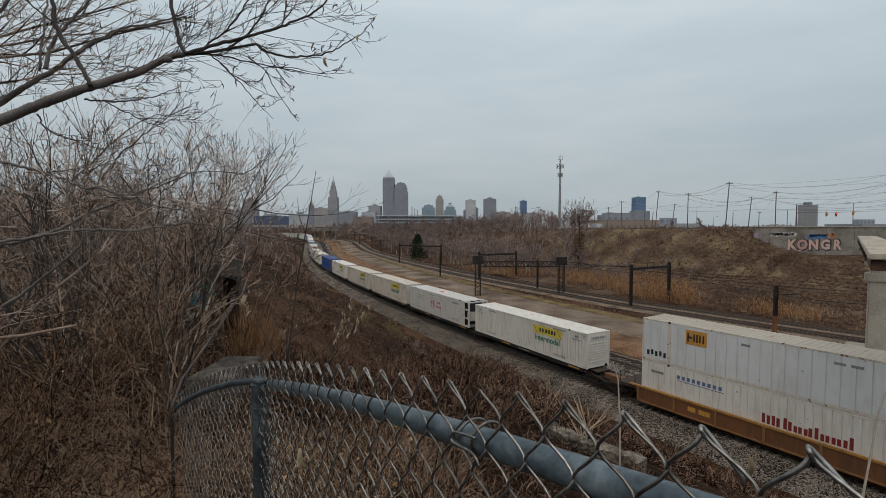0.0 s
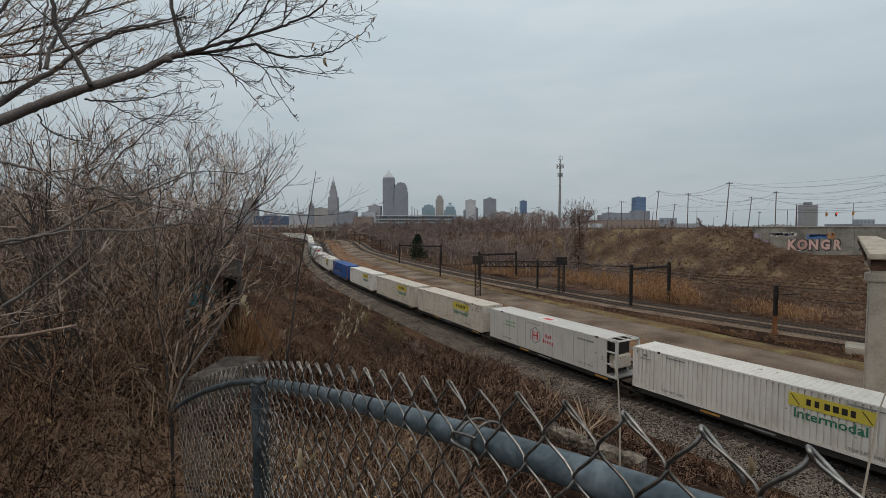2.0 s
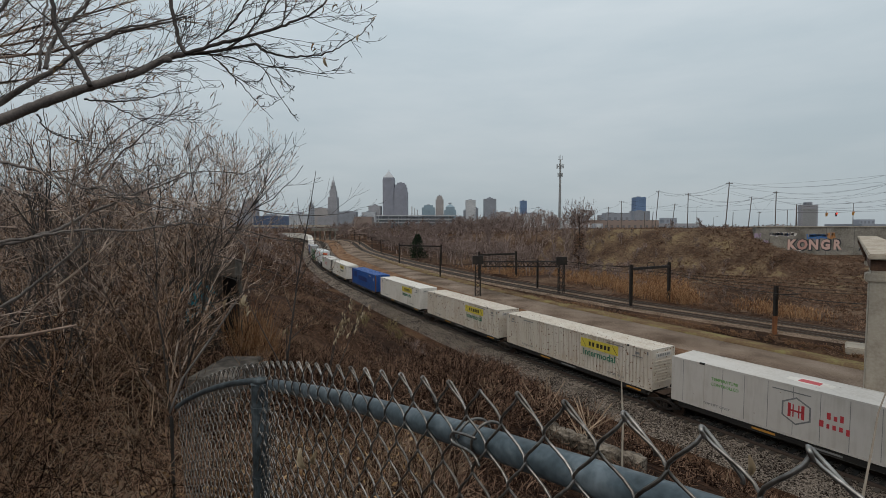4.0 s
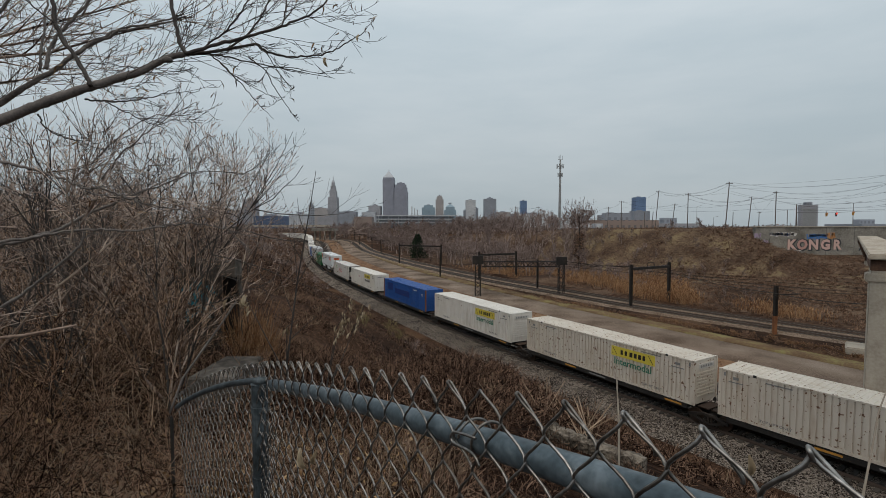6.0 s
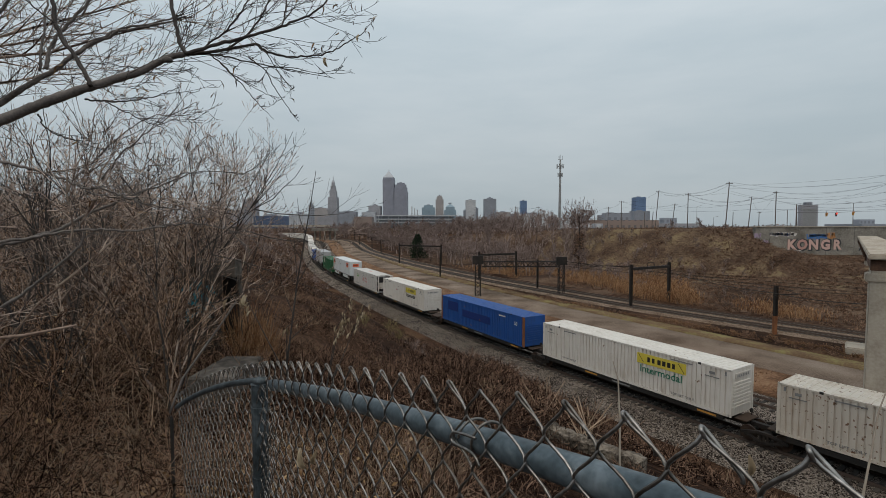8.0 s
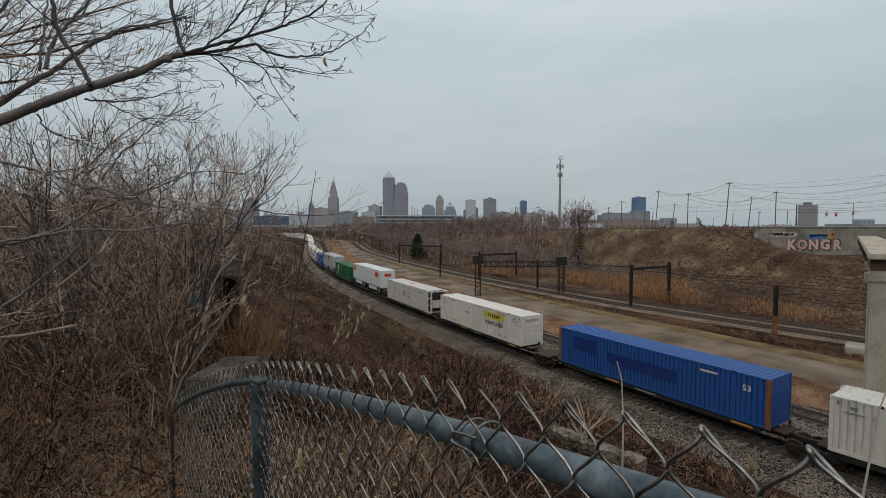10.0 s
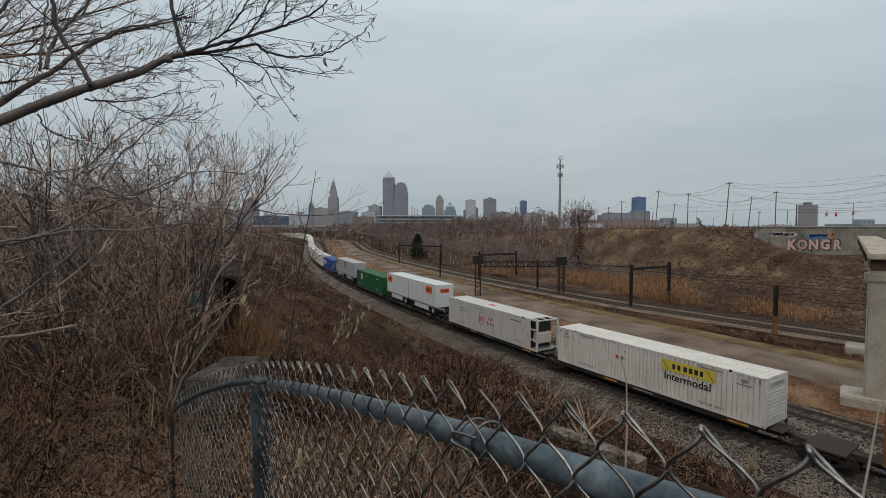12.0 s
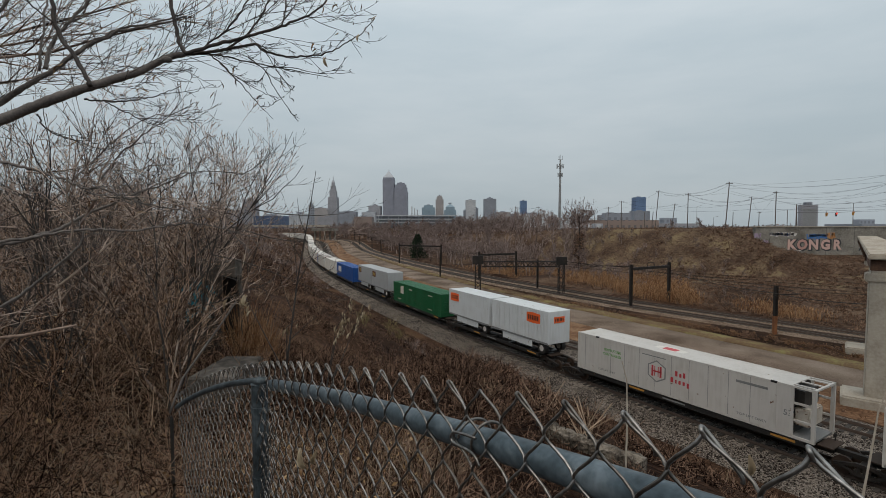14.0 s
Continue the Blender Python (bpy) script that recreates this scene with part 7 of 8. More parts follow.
# ---- overhead line gear and signal gantry ----
def lattice(bm, a, b, size, panel, bar):
    """A square lattice mast or girder between two points."""
    a, b = Vector(a), Vector(b)
    ax = (b - a)
    n = max(2, int(ax.length / panel))
    axn = ax.normalized()
    u = axn.cross(Vector((0, 1, 0)) if abs(axn.z) > 0.5 else Vector((0, 0, 1))).normalized()
    w = axn.cross(u)
    cs = [(u * sx + w * sy) * size / 2 for sx, sy in ((-1, -1), (1, -1), (1, 1), (-1, 1))]
    for c in cs:
        beam(bm, a + c, b + c, bar * 1.6, bar * 1.6)
    for i in range(n):
        p, q = a + ax * (i / n), a + ax * ((i + 1) / n)
        for k in range(4):
            c0, c1 = cs[k], cs[(k + 1) % 4]
            beam(bm, p + c0, q + c1, bar, bar) if i % 2 else beam(bm, p + c1, q + c0, bar, bar)


def build_gantry():
    t = thing("signal_gantry", Matrix(), "dark lattice steel signal gantry on two lattice legs", "gantry")
    A, B = Vector((6.4, 85.6, -0.6)), Vector((22.2, 87.4, -0.6))
    for p, h in ((A, 7.6), (B, 7.3)):
        bm = bmesh.new()
        lattice(bm, p, p + Vector((0, 0, h - 1.2)), 0.95, 0.75, 0.085)
        part("leg", bm, M["steel"], t)
        bm = bmesh.new()
        box(bm, p.x - 0.95, p.x + 0.95, p.y - 0.5, p.y + 0.5, h - 1.9, h - 0.4)
        part("leg_head", bm, M["steel"], t)
        bm = bmesh.new()
        box(bm, p.x - 0.8, p.x + 0.8, p.y - 0.8, p.y + 0.8, -0.9, -0.15)
        part("base", bm, M["oldconcrete"], t)
    bm = bmesh.new()
    lattice(bm, A + Vector((0.9, 0, 6.3)), B + Vector((-0.9, 0, 6.15)), 0.95, 0.95, 0.1)
    part("girder", bm, M["steel"], t)
    bm = bmesh.new()
    beam(bm, A + Vector((1.0, -0.55, 6.75)), B + Vector((-1.0, -0.55, 6.6)), 0.04, 0.05)
    beam(bm, A + Vector((1.0, 0, 6.82)), B + Vector((-1.0, 0, 6.66)), 0.8, 0.05)
    part("walkway", bm, M["steel"], t)


def wire_portal(a, b, h, label="dark steel portal over the electric tracks"):
    t = thing("catenary_portal", Matrix(), label, "catenary portal", "catenary portals")
    a, b = Vector(a), Vector(b)
    for p in (a, b):
        bm = bmesh.new()
        z0 = float(ground_z(p.x, p.y)) - 0.3
        box(bm, p.x - 0.19, p.x + 0.19, p.y - 0.04, p.y + 0.04, z0, p.z + h)
        box(bm, p.x - 0.22, p.x - 0.17, p.y - 0.2, p.y + 0.2, z0, p.z + h)
        box(bm, p.x + 0.17, p.x + 0.22, p.y - 0.2, p.y + 0.2, z0, p.z + h)
        part("post", bm, M["steel"], t)
    bm = bmesh.new()
    beam(bm, a + Vector((0, 0, h - 0.7)), b + Vector((0, 0, h - 0.7)), 0.3, 0.42)
    part("cross_beam", bm, M["steel"], t)
    c = a.lerp(b, 0.5)
    bm = bmesh.new()
    e = (b - a).normalized()
    rod(bm, c - e * 0.9 + Vector((0, 0, h - 0.5)), c - e * 0.75 + Vector((0, 0, h + 0.15)), 0.05, sides=6)
    rod(bm, c + e * 0.9 + Vector((0, 0, h - 0.5)), c + e * 0.75 + Vector((0, 0, h + 0.15)), 0.05, sides=6)
    rod(bm, c - e * 0.8 + Vector((0, 0, h + 0.15)), c + e * 0.8 + Vector((0, 0, h + 0.15)), 0.05, sides=6)
    part("insulator_frame", bm, M["steel"], t)
    return t


def mast(x, y, h, arm, label, rust_foot=False):
    t = thing("catenary_mast", Matrix(), label, "catenary mast", "catenary masts")
    z = float(ground_z(x, y)) - 0.2
    bm = bmesh.new()
    foot = z + 2.4 if rust_foot else z
    for dx in (-0.16, 0.16):
        box(bm, x + dx - 0.03, x + dx + 0.03, y - 0.17, y + 0.17, foot, z + h)
    box(bm, x - 0.14, x + 0.14, y - 0.03, y + 0.03, foot, z + h)
    part("post", bm, M["steel"], t)
    if rust_foot:
        bm = bmesh.new()
        box(bm, x - 0.19, x + 0.19, y - 0.17, y + 0.17, z, foot)
        part("post_foot", bm, M["rust"], t, "rust-orange painted foot of the post")
    if arm:
        bm = bmesh.new()
        beam(bm, (x, y, z + h - 1.0), (x + arm, y + arm * 0.35, z + h - 1.15), 0.1, 0.12)
        rod(bm, (x, y, z + h - 0.1), (x + arm * 0.8, y + arm * 0.28, z + h - 1.05), 0.03, sides=5)
        part("arm", bm, M["steel"], t)
    return t


build_gantry()
wire_portal((29.7, 73.4, -0.3), (38.1, 78.4, -0.3), 6.9)
wire_portal((8.6, 111.0, -0.2), (18.1, 115.3, -0.2), 6.7)
wire_portal((-14.8, 158.0, 0.0), (-0.6, 150.0, 0.0), 6.8)
mast(39.8, 55.5, 6.0, 4.2, "dark steel catenary mast with rust-orange foot", True)
mast(19.2, 94.5, 6.2, 0, "plain dark steel catenary mast")
mast(-0.7, 117.0, 6.3, 0, "plain dark steel catenary mast")
for x, y in ((-27.5, 207), (-48.2, 269), (-36.5, 240), (-58, 305)):
    t = mast(x, y, 7.0, 0, "dark steel catenary mast with a cross arm")
    bm = bmesh.new()
    beam(bm, (x - 3.0, y, float(ground_z(x, y)) + 6.2), (x + 3.4, y, float(ground_z(x, y)) + 6.2), 0.2, 0.2)
    part("arm", bm, M["steel"], t)


def cable(points, r, sag, name="overhead_wire", label="thin dark overhead wire", mat=None, group="overhead wires"):
    bm = bmesh.new()
    prev = None
    out = []
    for i in range(len(points) - 1):
        a, b = Vector(points[i]), Vector(points[i + 1])
        for j in range(10):
            t = j / 10
            p = a.lerp(b, t)
            p.z -= sag * 4 * t * (1 - t)
            out.append(p)
    out.append(Vector(points[-1]))
    for j, p in enumerate(out):
        ax = (out[min(j + 1, len(out) - 1)] - out[max(j - 1, 0)]).normalized()
        u = ax.cross(Vector((0, 0, 1))).normalized()
        w = ax.cross(u)
        ring = [bm.verts.new(p + (u * math.cos(2.094 * q) + w * math.sin(2.094 * q)) * r) for q in range(3)]
        if prev:
            for q in range(3):
                bm.faces.new((prev[q], prev[(q + 1) % 3], ring[(q + 1) % 3], ring[q]))
        prev = ring
    ob = part(name, bm, mat or M["steel"])
    return tagged(ob, label, "wire", group)


for off in (-2.2, 2.2):
    for z, sag in ((6.0, 0.5), (5.2, 0.05)):
        cable([along(s, float(transit_e(s)) + off, z)[0][:] for s in (-20, 26, 50, 72, 93, 125, 150, 205)], 0.022, sag)
cable([(29.7, 73.4, 6.3), (22.2, 87.4, 6.2)], 0.05, 0.3)


# ---- plateau: poles, wires, tower, low buildings ----
def at(px, py, d):
    return Vector(((px - 784) / 826.4 * d, d, EYE_Z + (400 - py) / 826.4 * d))


# feeder cables from the portal past the near mast
for points, r, sag in ((((1187, 482, 78.4), (1370, 519, 55.6), (1600, 541, 42)), 0.05, 0.35), (((1116, 470, 74), (1187, 486, 78.2), (1370, 512, 55.6), (1600, 523, 43)), 0.032, 0.15), (((1187, 478, 78.4), (1370, 506, 55.6), (1600, 512, 44)), 0.024, 0.3), (((1187, 490, 78.2), (1370, 523, 55.7), (1600, 552, 43)), 0.024, 0.25)):
    cable([at(*p) for p in points], r, sag, label="dark feeder cable beside the electric line")


M["polewood"] = material("pole_wood", [(0.06, 0.05, 0.045), (0.12, 0.10, 0.09), (0.18, 0.155, 0.135)], 1.0, 12.0, bump=0.2)
M["towersteel"] = material("tower_steel", [(0.2, 0.2, 0.2), (0.3, 0.3, 0.3), (0.38, 0.38, 0.38)], 0.5, 6.0, rough=0.6, metal=0.4, bump=0.0)


def utility_pole(px, py, d, lean=0.0, arms=1, r=0.17):
    top = at(px, py, d)
    foot_z = float(ground_z(top.x, top.y)) - 0.5
    t = thing("utility_pole", Matrix(), "weathered wooden utility pole with cross arm", "utility pole", "utility poles on the plateau")
    bm = bmesh.new()
    rod(bm, (top.x - lean, top.y, foot_z), top, r * 1.25, r, 8)
    part("pole", bm, M["polewood"], t)
    for k in range(arms):
        bm = bmesh.new()
        z = top.z - 0.6 - 1.2 * k
        beam(bm, (top.x - 1.5, top.y - 0.4, z), (top.x + 1.5, top.y + 0.4, z), 0.16, 0.18)
        part("cross_arm", bm, M["polewood"], t)
        for s in (-1.3, 1.3):
            bm = bmesh.new()
            rod(bm, (top.x + s, top.y + s * 0.27, z), (top.x + s, top.y + s * 0.27, z + 0.35), 0.08, sides=6)
            part("insulator", bm, M["towersteel"], t)
    return top


tops = {}
for key, px, py, d, lean, arms in (("a", 1288, 323, 190, 1.2, 1), ("b", 1216, 342, 210, 0, 1), ("c", 1164, 338, 240, 1.6, 1), ("d", 1371, 339, 200, 0, 1), ("e", 1328, 349, 230, 1.4, 1), ("f", 1193, 361, 240, 1.6, 1), ("g", 1099, 356, 260, 0, 1), ("h", 1076, 367, 280, 0.5, 1), ("i", 1408, 362, 150, 0, 0), ("t", 1690, 340, 150, 0, 0), ("j", 1155, 375, 260, 0.8, 0), ("k", 1140, 376, 270, 0, 0), ("l", 952, 366, 330, 0, 1), ("m", 912, 366, 360, 0, 1), ("n", 1342, 375, 260, 0, 1), ("o", 1392, 372, 300, 0, 0), ("p", 1296, 376, 270, 0, 0), ("q", 925, 372, 340, 0, 0), ("r", 964, 374, 340, 0, 0), ("s", 1052, 378, 300, 0, 0)):
    tops[key] = utility_pole(px, py, d, lean, arms)
off_right = at(1700, 268, 150)
for a, b, dz, sag in (("a", None, 0, 6.0), ("a", None, -1.4, 6.0), ("a", None, -3.5, 6.4), ("a", "c", 0, 3.5), ("a", "c", -0.6, 2.5), ("a", "b", -1, 1.8), ("b", "c", -0.6, 1.5), ("d", "e", -0.6, 1.2), ("d", "b", -0.8, 3.5), ("d", "b", -2.6, 3.5), ("e", "b", -1, 2.5), ("d", None, -0.5, 5.0), ("d", None, -2.0, 5.0), ("d", None, -4.0, 5.0), ("c", "g", -0.5, 2.0), ("f", "g", -0.5, 2.0), ("g", "h", -0.4, 1.0), ("e", "f", -1, 2.5), ("n", "e", -0.5, 1.0), ("n", None, -0.5, 4.0), ("l", "m", -0.4, 1.5), ("h", "l", -0.5, 3.0), ("d", "n", -1.0, 1.0)):
    p = tops[a] + Vector((0, 0, dz))
    q = (tops[b] if b else off_right.lerp(at(1700, 345, 150), -dz / 5.0)) + Vector((0, 0, dz if b else 0))
    cable([p, q], 0.035, sag, "power_line", "sagging dark power line", None, "power lines")


for points in (((1164, 345, 240), (1288, 342, 190), (1371, 352, 200), (1640, 332, 160)), ((1168, 372, 240), (1328, 371, 230), (1640, 361, 170)), ((1371, 361, 200), (1640, 351, 160)), ((1371, 371, 200), (1640, 366, 160)), ((1288, 334, 190), (1640, 316, 150)), ((1288, 329, 190), (1640, 302, 150)), ((1099, 366, 260), (1164, 368, 240), (1216, 362, 210))):
    cable([at(*p) for p in points], 0.03, 0.9, "power_line", "long level dark power line", None, "power lines")


def build_tower():
    d = 260
    top, foot = at(990, 279, d), at(990, 402, d)
    foot.z = float(ground_z(foot.x, foot.y)) - 0.5
    t = thing("cell_tower", Matrix(), "grey steel monopole tower with antenna arrays", "cell tower")
    bm = bmesh.new()
    rod(bm, foot, (top.x, top.y, top.z - 1.5), 0.95, 0.42, 12)
    part("mast", bm, M["towersteel"], t)
    for dz, r, n, h in ((5.2, 1.9, 12, 2.3), (10.0, 1.25, 8, 2.2)):
        bm = bmesh.new()
        for k in range(n):
            a = 2 * math.pi * k / n
            p = Vector((top.x + r * math.cos(a), top.y + r * math.sin(a), top.z - dz))
            beam(bm, (top.x, top.y, p.z), p, 0.08, 0.08)
            q = Vector((top.x + r * math.cos(a + 2 * math.pi / n), top.y + r * math.sin(a + 2 * math.pi / n), top.z - dz))
            beam(bm, p, q, 0.08, 0.08)
        part("platform", bm, M["towersteel"], t)
        for k in range(n):
            a = 2 * math.pi * k / n
            p = Vector((top.x + r * math.cos(a), top.y + r * math.sin(a), top.z - dz))
            bm = bmesh.new()
            box(bm, p.x - 0.14, p.x + 0.14, p.y - 0.1, p.y + 0.1, p.z - h / 2, p.z + h / 2)
            part("antenna", bm, M["towersteel"], t)
    bm = bmesh.new()
    for dx in (-1.2, -0.5, 0.0, 1.2):
        rod(bm, (top.x + dx, top.y, top.z - 1.6), (top.x + dx, top.y, top.z + (0.6 if dx else 1.2)), 0.06, sides=5)
    beam(bm, (top.x - 1.3, top.y, top.z - 1.5), (top.x + 1.3, top.y, top.z - 1.5), 0.12, 0.12)
    part("top_array", bm, M["towersteel"], t)


build_tower()


def facade(name, c_wall, c_glass, floor_h=4.0, bay=4.0, ratio=0.55, flute=False):
    """Far facade: rows of windows as a fine grid in the surface."""
    m = bpy.data.materials.new(name)
    m.use_nodes = True
    n, l = m.node_tree.nodes, m.node_tree.links
    b = n["Principled BSDF"]
    tc = n.new("ShaderNodeTexCoord")
    sep = n.new("ShaderNodeSeparateXYZ")
    l.new(tc.outputs["Object"], sep.inputs[0])

    def grid(src, step):
        d = n.new("ShaderNodeMath")
        d.operation = "DIVIDE"
        d.inputs[1].default_value = step
        l.new(src, d.inputs[0])
        f = n.new("ShaderNodeMath")
        f.operation = "FRACT"
        l.new(d.outputs[0], f.inputs[0])
        g = n.new("ShaderNodeMath")
        g.operation = "LESS_THAN"
        g.inputs[1].default_value = ratio
        l.new(f.outputs[0], g.inputs[0])
        return g.outputs[0]
    gx = grid(sep.outputs[0], bay)
    if flute:
        val = gx
    else:
        mul = n.new("ShaderNodeMath")
        mul.operation = "MULTIPLY"
        l.new(gx, mul.inputs[0])
        l.new(grid(sep.outputs[2], floor_h), mul.inputs[1])
        val = mul.outputs[0]
    nz = n.new("ShaderNodeTexNoise")
    nz.inputs["Scale"].default_value = 0.03
    l.new(tc.outputs["Object"], nz.inputs["Vector"])
    mx = n.new("ShaderNodeMix")
    mx.data_type = "RGBA"
    mx.inputs[6].default_value, mx.inputs[7].default_value = (*c_wall, 1), (*c_glass, 1)
    l.new(val, mx.inputs[0])
    mx2 = n.new("ShaderNodeMix")
    mx2.data_type, mx2.blend_type = "RGBA", "MULTIPLY"
    mx2.inputs[0].default_value = 0.4
    l.new(mx.outputs[2], mx2.inputs[6])
    l.new(nz.outputs[0], mx2.inputs[7])
    l.new(mx2.outputs[2], b.inputs["Base Color"])
    b.inputs["Roughness"].default_value = 0.6
    return m


# wall and glass colours lightened and blued to stand in for distance haze
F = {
    "slate": facade("hazed_slate_facade", (0.335, 0.345, 0.405), (0.262, 0.272, 0.325), 4, 5, 0.5, True),
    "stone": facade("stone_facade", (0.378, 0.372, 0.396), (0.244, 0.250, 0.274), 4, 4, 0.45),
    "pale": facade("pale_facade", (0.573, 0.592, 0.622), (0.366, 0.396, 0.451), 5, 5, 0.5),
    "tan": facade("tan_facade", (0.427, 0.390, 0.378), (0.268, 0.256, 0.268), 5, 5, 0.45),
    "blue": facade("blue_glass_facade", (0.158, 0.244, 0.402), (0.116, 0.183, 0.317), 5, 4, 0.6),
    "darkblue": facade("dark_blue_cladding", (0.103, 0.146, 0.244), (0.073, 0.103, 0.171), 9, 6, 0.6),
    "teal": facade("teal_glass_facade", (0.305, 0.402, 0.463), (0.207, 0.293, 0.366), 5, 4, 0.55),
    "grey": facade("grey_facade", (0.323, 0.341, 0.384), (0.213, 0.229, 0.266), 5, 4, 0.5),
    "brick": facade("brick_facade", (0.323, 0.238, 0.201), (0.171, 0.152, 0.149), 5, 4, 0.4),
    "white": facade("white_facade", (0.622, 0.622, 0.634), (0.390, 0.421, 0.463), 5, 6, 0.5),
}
CITY = 2500.0


def building(px0, px1, py_top, mat, label, d=CITY, steps=(), spire=None, peak=None, deep=None, py_base=404):
    """A far building in tiers: steps are (inset share, top row) pairs."""
    x0, x1 = at(px0, 400, d).x, at(px1, 400, d).x
    w = x1 - x0
    zb = at(0, py_base, d).z
    t = thing("building", pose((x0 + x1) / 2, d, zb), label, "building", "city skyline")
    dep = deep or min(w, 60)
    tiers = [(0.0, py_top)] + list(steps)
    lo = 0.0
    for inset, py in tiers:
        hi = at(0, py, d).z - zb
        hw = w / 2 * (1 - inset)
        bm = bmesh.new()
        box(bm, -hw, hw, -dep / 2 * (1 - inset), dep / 2 * (1 - inset), lo, hi)
        part("tier", bm, mat, t)
        lo = hi
        last = hw
    if peak:
        bm = bmesh.new()
        hi = at(0, peak, d).z - zb
        rod(bm, (0, 0, lo), (0, 0, hi), last * 1.38, last * 0.05, 4)
        part("pyramid_roof", bm, F["pale"] if spire else mat, t)
        lo = hi
    if spire:
        bm = bmesh.new()
        rod(bm, (0, 0, lo - 2), (0, 0, at(0, spire, d).z - zb), 2.2, 0.5, 6)
        part("spire", bm, mat, t)
    else:
        bm = bmesh.new()
        box(bm, -last * 0.4, last * 0.3, -4, 4, lo, lo + 5)
        part("roof_plant", bm, F["grey"], t)
    return t


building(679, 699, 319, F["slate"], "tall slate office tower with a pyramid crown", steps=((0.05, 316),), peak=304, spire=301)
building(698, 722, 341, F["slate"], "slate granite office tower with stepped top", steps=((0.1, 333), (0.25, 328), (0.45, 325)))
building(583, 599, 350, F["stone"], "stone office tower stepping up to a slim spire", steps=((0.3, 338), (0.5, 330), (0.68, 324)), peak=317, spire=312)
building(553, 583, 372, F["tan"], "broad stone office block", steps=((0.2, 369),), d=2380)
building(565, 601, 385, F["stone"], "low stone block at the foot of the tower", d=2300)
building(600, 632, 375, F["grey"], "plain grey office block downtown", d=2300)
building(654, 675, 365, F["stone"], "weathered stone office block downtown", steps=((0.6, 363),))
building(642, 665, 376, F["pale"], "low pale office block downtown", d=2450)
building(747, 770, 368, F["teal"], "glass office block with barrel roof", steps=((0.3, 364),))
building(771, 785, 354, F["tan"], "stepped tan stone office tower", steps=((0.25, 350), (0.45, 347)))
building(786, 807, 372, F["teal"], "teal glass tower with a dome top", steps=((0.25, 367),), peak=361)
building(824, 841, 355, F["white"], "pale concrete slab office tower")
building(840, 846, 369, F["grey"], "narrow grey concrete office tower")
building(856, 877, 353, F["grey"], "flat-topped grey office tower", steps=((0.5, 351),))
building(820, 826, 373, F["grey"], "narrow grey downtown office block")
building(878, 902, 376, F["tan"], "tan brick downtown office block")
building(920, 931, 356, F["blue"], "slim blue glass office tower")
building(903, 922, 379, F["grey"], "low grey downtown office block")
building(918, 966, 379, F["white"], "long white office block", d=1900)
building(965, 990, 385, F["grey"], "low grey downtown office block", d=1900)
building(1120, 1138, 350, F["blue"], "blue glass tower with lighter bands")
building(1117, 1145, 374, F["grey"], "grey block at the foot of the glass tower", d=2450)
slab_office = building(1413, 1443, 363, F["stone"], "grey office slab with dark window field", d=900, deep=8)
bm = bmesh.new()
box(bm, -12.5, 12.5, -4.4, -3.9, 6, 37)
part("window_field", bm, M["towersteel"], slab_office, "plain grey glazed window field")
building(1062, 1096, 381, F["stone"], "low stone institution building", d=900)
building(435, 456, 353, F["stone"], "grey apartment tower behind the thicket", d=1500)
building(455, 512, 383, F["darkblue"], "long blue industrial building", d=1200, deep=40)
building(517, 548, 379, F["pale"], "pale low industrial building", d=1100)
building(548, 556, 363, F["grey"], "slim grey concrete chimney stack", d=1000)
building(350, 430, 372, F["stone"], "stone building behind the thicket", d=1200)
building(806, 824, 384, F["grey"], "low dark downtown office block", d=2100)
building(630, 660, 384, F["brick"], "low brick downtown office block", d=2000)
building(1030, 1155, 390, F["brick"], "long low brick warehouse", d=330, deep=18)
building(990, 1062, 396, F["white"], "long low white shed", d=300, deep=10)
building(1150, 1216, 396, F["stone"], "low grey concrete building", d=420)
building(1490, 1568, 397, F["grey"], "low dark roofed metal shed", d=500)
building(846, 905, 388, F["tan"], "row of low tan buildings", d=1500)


def build_stadium():
    """White open-framed ballpark stand."""
    d = 1600
    t = thing("stadium", Matrix(), "white open-framed ballpark stand", "stadium", "city skyline")
    for py0, py1 in ((381, 382.4), (387.5, 389), (394, 395.2)):
        a, b = at(663, py1, d), at(806, py0, d)
        bm = bmesh.new()
        box(bm, a.x, b.x, d, d + 20, a.z, b.z)
        part("deck", bm, F["white"], t)
    for k in range(25):
        p, q = at(664 + k * 5.9, 400, d), at(664 + k * 5.9, 381, d)
        bm = bmesh.new()
        box(bm, p.x - 0.55, p.x + 0.55, d - 1, d + 1, p.z, q.z)
        part("column", bm, F["pale"], t)
    bm = bmesh.new()
    a, b = at(666, 404, d), at(804, 383, d)
    box(bm, a.x, b.x, d + 21, d + 24, a.z, b.z)
    part("seating", bm, F["grey"], t)
    for px in (728, 733, 738):
        p, q = at(px, 385, d), at(px, 365 + (px - 728) * 0.6, d)
        bm = bmesh.new()
        box(bm, p.x - 2, p.x + 2, d + 30, d + 34, p.z, q.z)
        part("light_tower", bm, F["white"], t)
    return t


build_stadium()


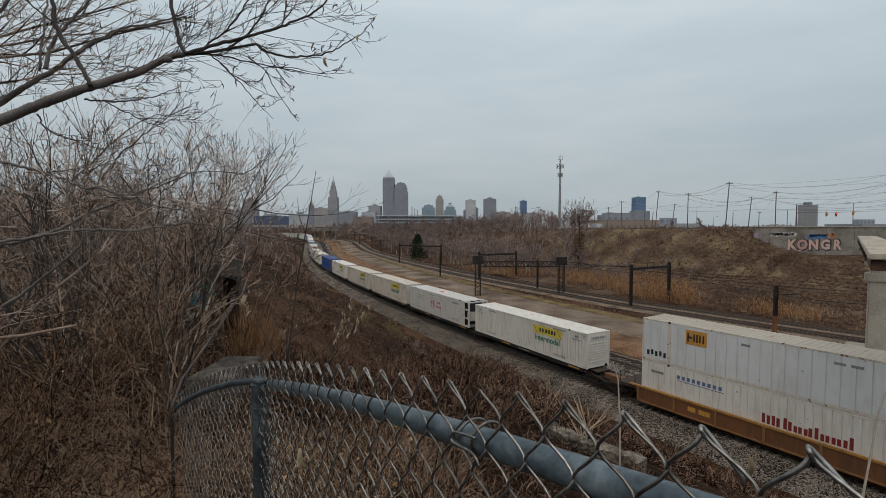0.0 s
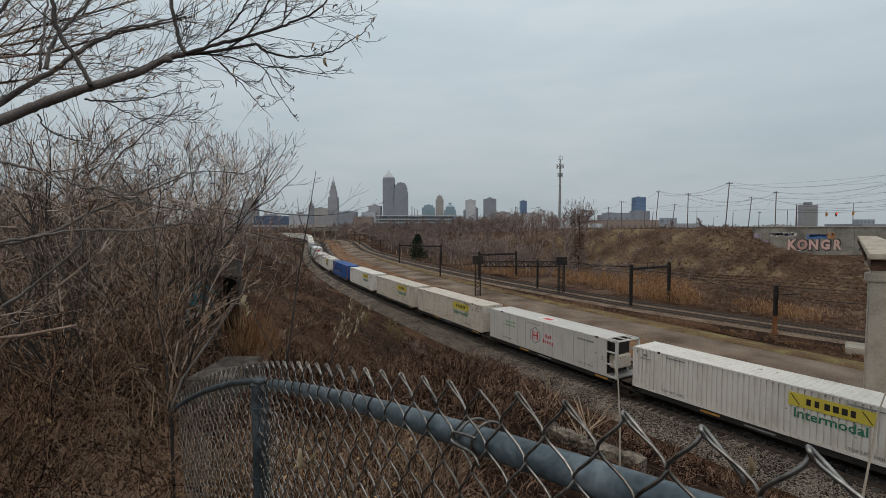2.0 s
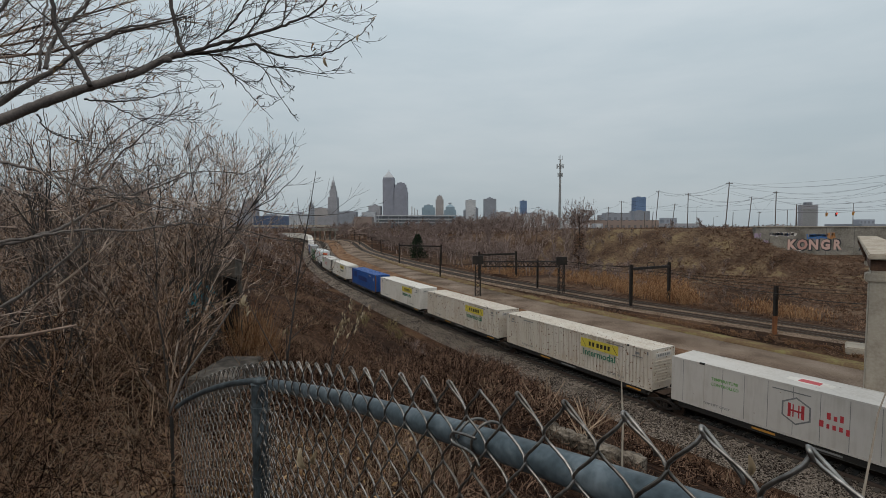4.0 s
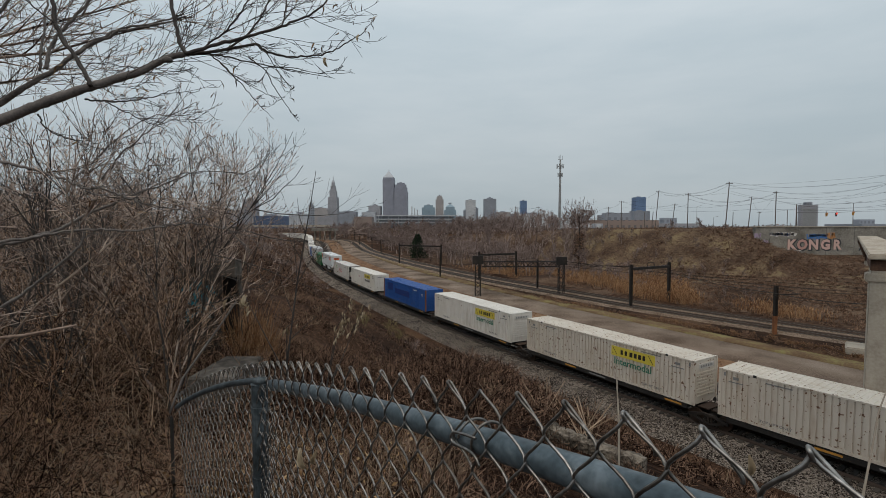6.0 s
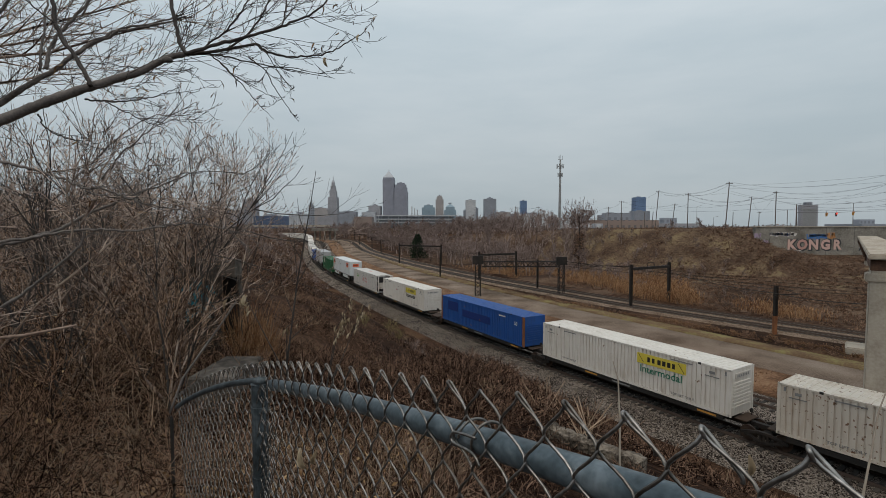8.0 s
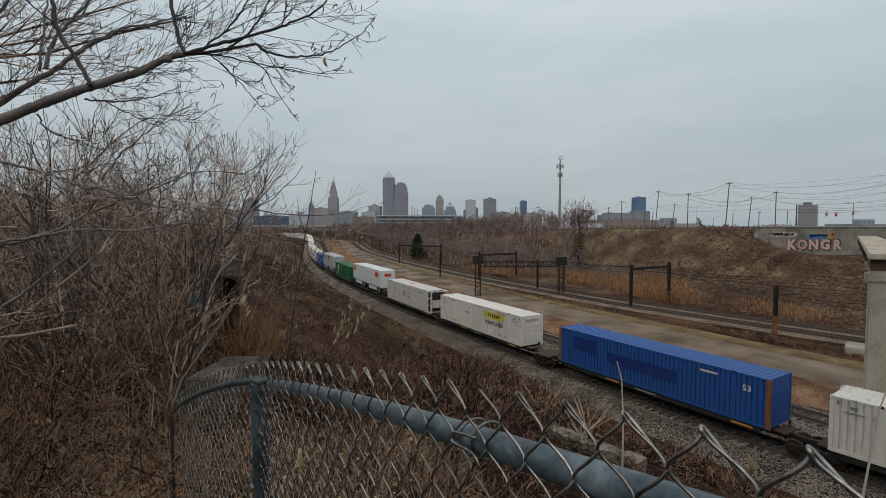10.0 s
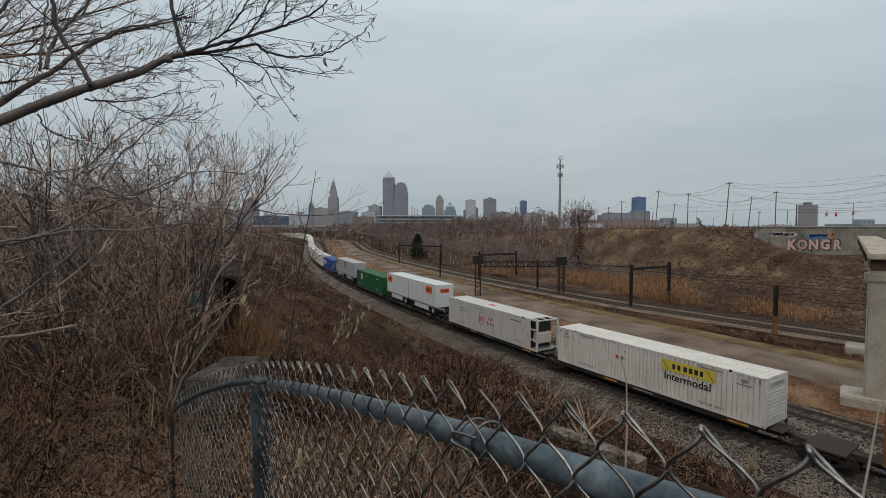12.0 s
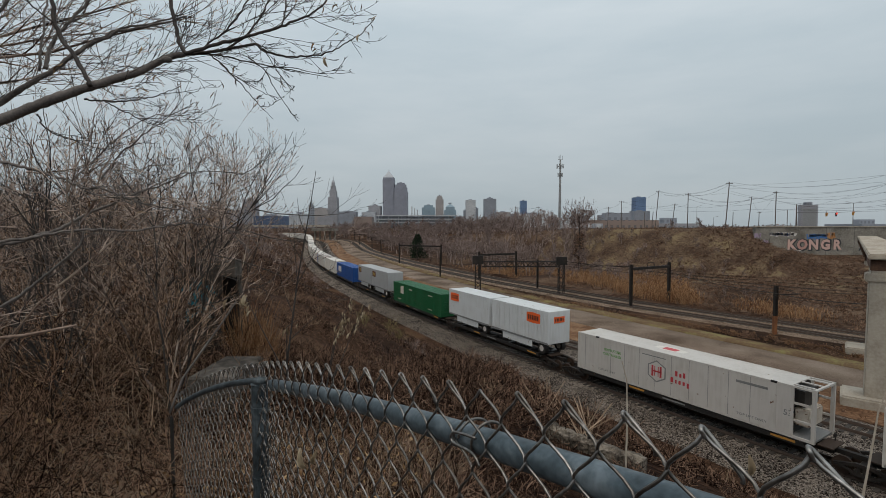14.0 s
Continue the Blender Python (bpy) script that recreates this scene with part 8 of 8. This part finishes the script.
def build_overpass():
    """Concrete road bridge over the far end of the tracks."""
    d = 300
    t = thing("road_bridge", Matrix(), "grey concrete road bridge across the tracks", "bridge")
    a, b = at(551, 408.8, d), at(592, 405.0, d)
    bm = bmesh.new()
    box(bm, a.x, b.x, d, d + 12, a.z, b.z)
    part("deck", bm, M["oldconcrete"], t)
    bm = bmesh.new()
    box(bm, a.x, b.x, d - 0.3, d, b.z - 0.2, b.z + 0.5)
    part("parapet", bm, M["oldconcrete"], t)
    for px in (553, 562, 571, 580, 589):
        p = at(px, 405, d)
        bm = bmesh.new()
        rod(bm, (p.x, d + 6, 0), (p.x, d + 6, a.z), 0.5, sides=10)
        part("pier", bm, M["oldconcrete"], t)
    d = 520
    t = thing("road_bridge", Matrix(), "long pale concrete viaduct towards the city", "bridge")
    a, b = at(430, 401.5, d), at(580, 398.5, d)
    bm = bmesh.new()
    box(bm, a.x, b.x, d, d + 10, a.z, b.z)
    part("deck", bm, M["concrete"], t)


build_overpass()


def street_lamp(px, py, d, double=True):
    top = at(px, py, d)
    z = float(ground_z(top.x, top.y)) - 0.3
    t = thing("street_lamp", Matrix(), "grey steel street lamp with long arms", "street lamp", "street lamps")
    bm = bmesh.new()
    rod(bm, (top.x, top.y, z), top, 0.16, 0.1, 8)
    part("pole", bm, M["towersteel"], t)
    for s in ((-1, 1) if double else (1,)):
        bm = bmesh.new()
        rod(bm, top, (top.x + 2.6 * s, top.y, top.z + 0.5), 0.06, sides=6)
        box(bm, top.x + 2.6 * s - 0.5, top.x + 2.6 * s + 0.5, top.y - 0.15, top.y + 0.15, top.z + 0.42, top.z + 0.6)
        part("lamp_arm", bm, M["towersteel"], t)


street_lamp(1508, 360, 180)
street_lamp(1262, 385, 330, False)
street_lamp(1232, 366, 300, False)

M["signal_glow"] = bpy.data.materials.new("red_signal")
M["signal_glow"].use_nodes = True
M["signal_glow"].node_tree.nodes["Principled BSDF"].inputs["Base Color"].default_value = (0.7, 0.03, 0.02, 1)
M["signal_glow"].node_tree.nodes["Principled BSDF"].inputs["Emission Color"].default_value = (1, 0.06, 0.03, 1)
M["signal_glow"].node_tree.nodes["Principled BSDF"].inputs["Emission Strength"].default_value = 0.8
for px, py, mat in ((1461, 380, M["graf_orange"]), (1478, 380, M["signal_glow"]), (1508, 378, M["graf_orange"])):
    p = at(px, py, 150)
    t = thing("traffic_light", Matrix(), "hanging traffic light over the road", "traffic light", "traffic lights")
    bm = bmesh.new()
    box(bm, p.x - 0.2, p.x + 0.2, p.y - 0.18, p.y + 0.2, p.z - 0.6, p.z + 0.6)
    part("housing", bm, M["amber"] if mat is not M["signal_glow"] else M["black"], t)
    bm = bmesh.new()
    rod(bm, (p.x, p.y - 0.2, p.z + 0.3), (p.x, p.y - 0.28, p.z + 0.3), 0.3, sides=12)
    part("lens", bm, mat, t)
    bm = bmesh.new()
    rod(bm, (p.x, p.y, p.z + 0.5), (p.x, p.y, p.z + 1.3), 0.05, sides=6)
    part("hanger", bm, M["black"], t)
cable([at(1408, 376.3, 150), at(1461, 376.8, 150), at(1478, 376.8, 150), at(1508, 374.8, 150), at(1690, 371, 150)], 0.04, 0.0, "span_wire", "dark span wire carrying traffic lights", None, "power lines")


def parked_car(px, d, mat, label):
    p = at(px, 400, d)
    z = float(ground_z(p.x, p.y))
    t = thing("car", pose(p.x, p.y, z, 0, 0, 8), label, "car", "parked cars on the plateau")
    bm = bmesh.new()
    box(bm, -2.2, 2.2, -0.9, 0.9, 0.3, 0.85)
    bmesh.ops.bevel(bm, geom=bm.edges[:], offset=0.12, segments=2, affect="EDGES")
    part("body", bm, mat, t)
    bm = bmesh.new()
    v = box(bm, -1.5, 1.2, -0.8, 0.8, 0.82, 1.45)
    for w in v[4:]:
        w.co.x *= 0.72
        w.co.y *= 0.88
    part("cabin", bm, M["black"], t, "dark windows and roof")
    for x in (-1.35, 1.35):
        for y in (-0.8, 0.8):
            bm = bmesh.new()
            rod(bm, (x, y - 0.1, 0.33), (x, y + 0.1, 0.33), 0.33, sides=14)
            part("wheel", bm, M["black"], t)


for k, px in enumerate((1172, 1196, 1204, 1222, 1246, 1251, 1300, 1312)):
    parked_car(px, 200 + 9 * k, (M["greywhite"], M["black"], M["white"], M["navy"])[k % 4], ("silver car parked on the plateau", "black car parked on the plateau", "white car parked on the plateau", "dark blue car parked on the plateau")[k % 4])

# loose stones on the near ballast shoulder
def build_stones():
    rng = np.random.RandomState(91)
    x, y, s, e = slope_points(rng, 17000, 3, 70, -4.0, -1.4, 1.1)
    lo = np.interp(e, [-4.3, -3.7, -1.75], [-0.95, -0.7, -0.22]) + np.interp(s, LS, LZ)
    c = np.stack([x, y, lo + 0.01], 1)
    r = rng.uniform(0.03, 0.065, (len(x), 1, 1))
    corner = rng.normal(0, 1, (len(x), 5, 3))
    corner /= np.linalg.norm(corner, axis=2, keepdims=True)
    v = c[:, None] + corner * r
    tri = np.array([[0, 1, 2], [0, 2, 3], [0, 3, 4], [0, 4, 1], [1, 2, 3], [1, 3, 4]])
    f = (np.arange(len(x))[:, None, None] * 5 + tri[None]).reshape(-1, 3)
    tagged(joined("ballast_stones", v.reshape(-1, 3), f, M["stone"]), "loose grey ballast stones", "stones", kind="stuff")


build_stones()


def sway(t):
    """The light wind in the twigs."""
    return math.sin(1.9 * t + 0.6) * 0.6 + 0.4 * math.sin(3.7 * t)


def motions():
    for ob, s_mid, length, z in MOVING:
        walk(ob, [(t, car_pose(s_mid - travelled(t), length, z)) for t in range(15)])
    walk(overhang, [(0.5 * k, pose(0, 0, 0, 0, 0, 0.03 * sway(0.5 * k))) for k in range(29)])
    home = thin_stalk.matrix_basis.copy()
    lean = [(0, 0.0), (1.5, -0.3), (3, 0.8), (5.5, 0.0), (6.5, -0.4), (8, 0.0), (10.5, 1.0), (11, 1.3), (12.5, 1.7), (14, 1.7)]
    walk(thin_stalk, [(t, home @ pose(0, 0, 0, 0, a, 0)) for t, a in lean])


motions()
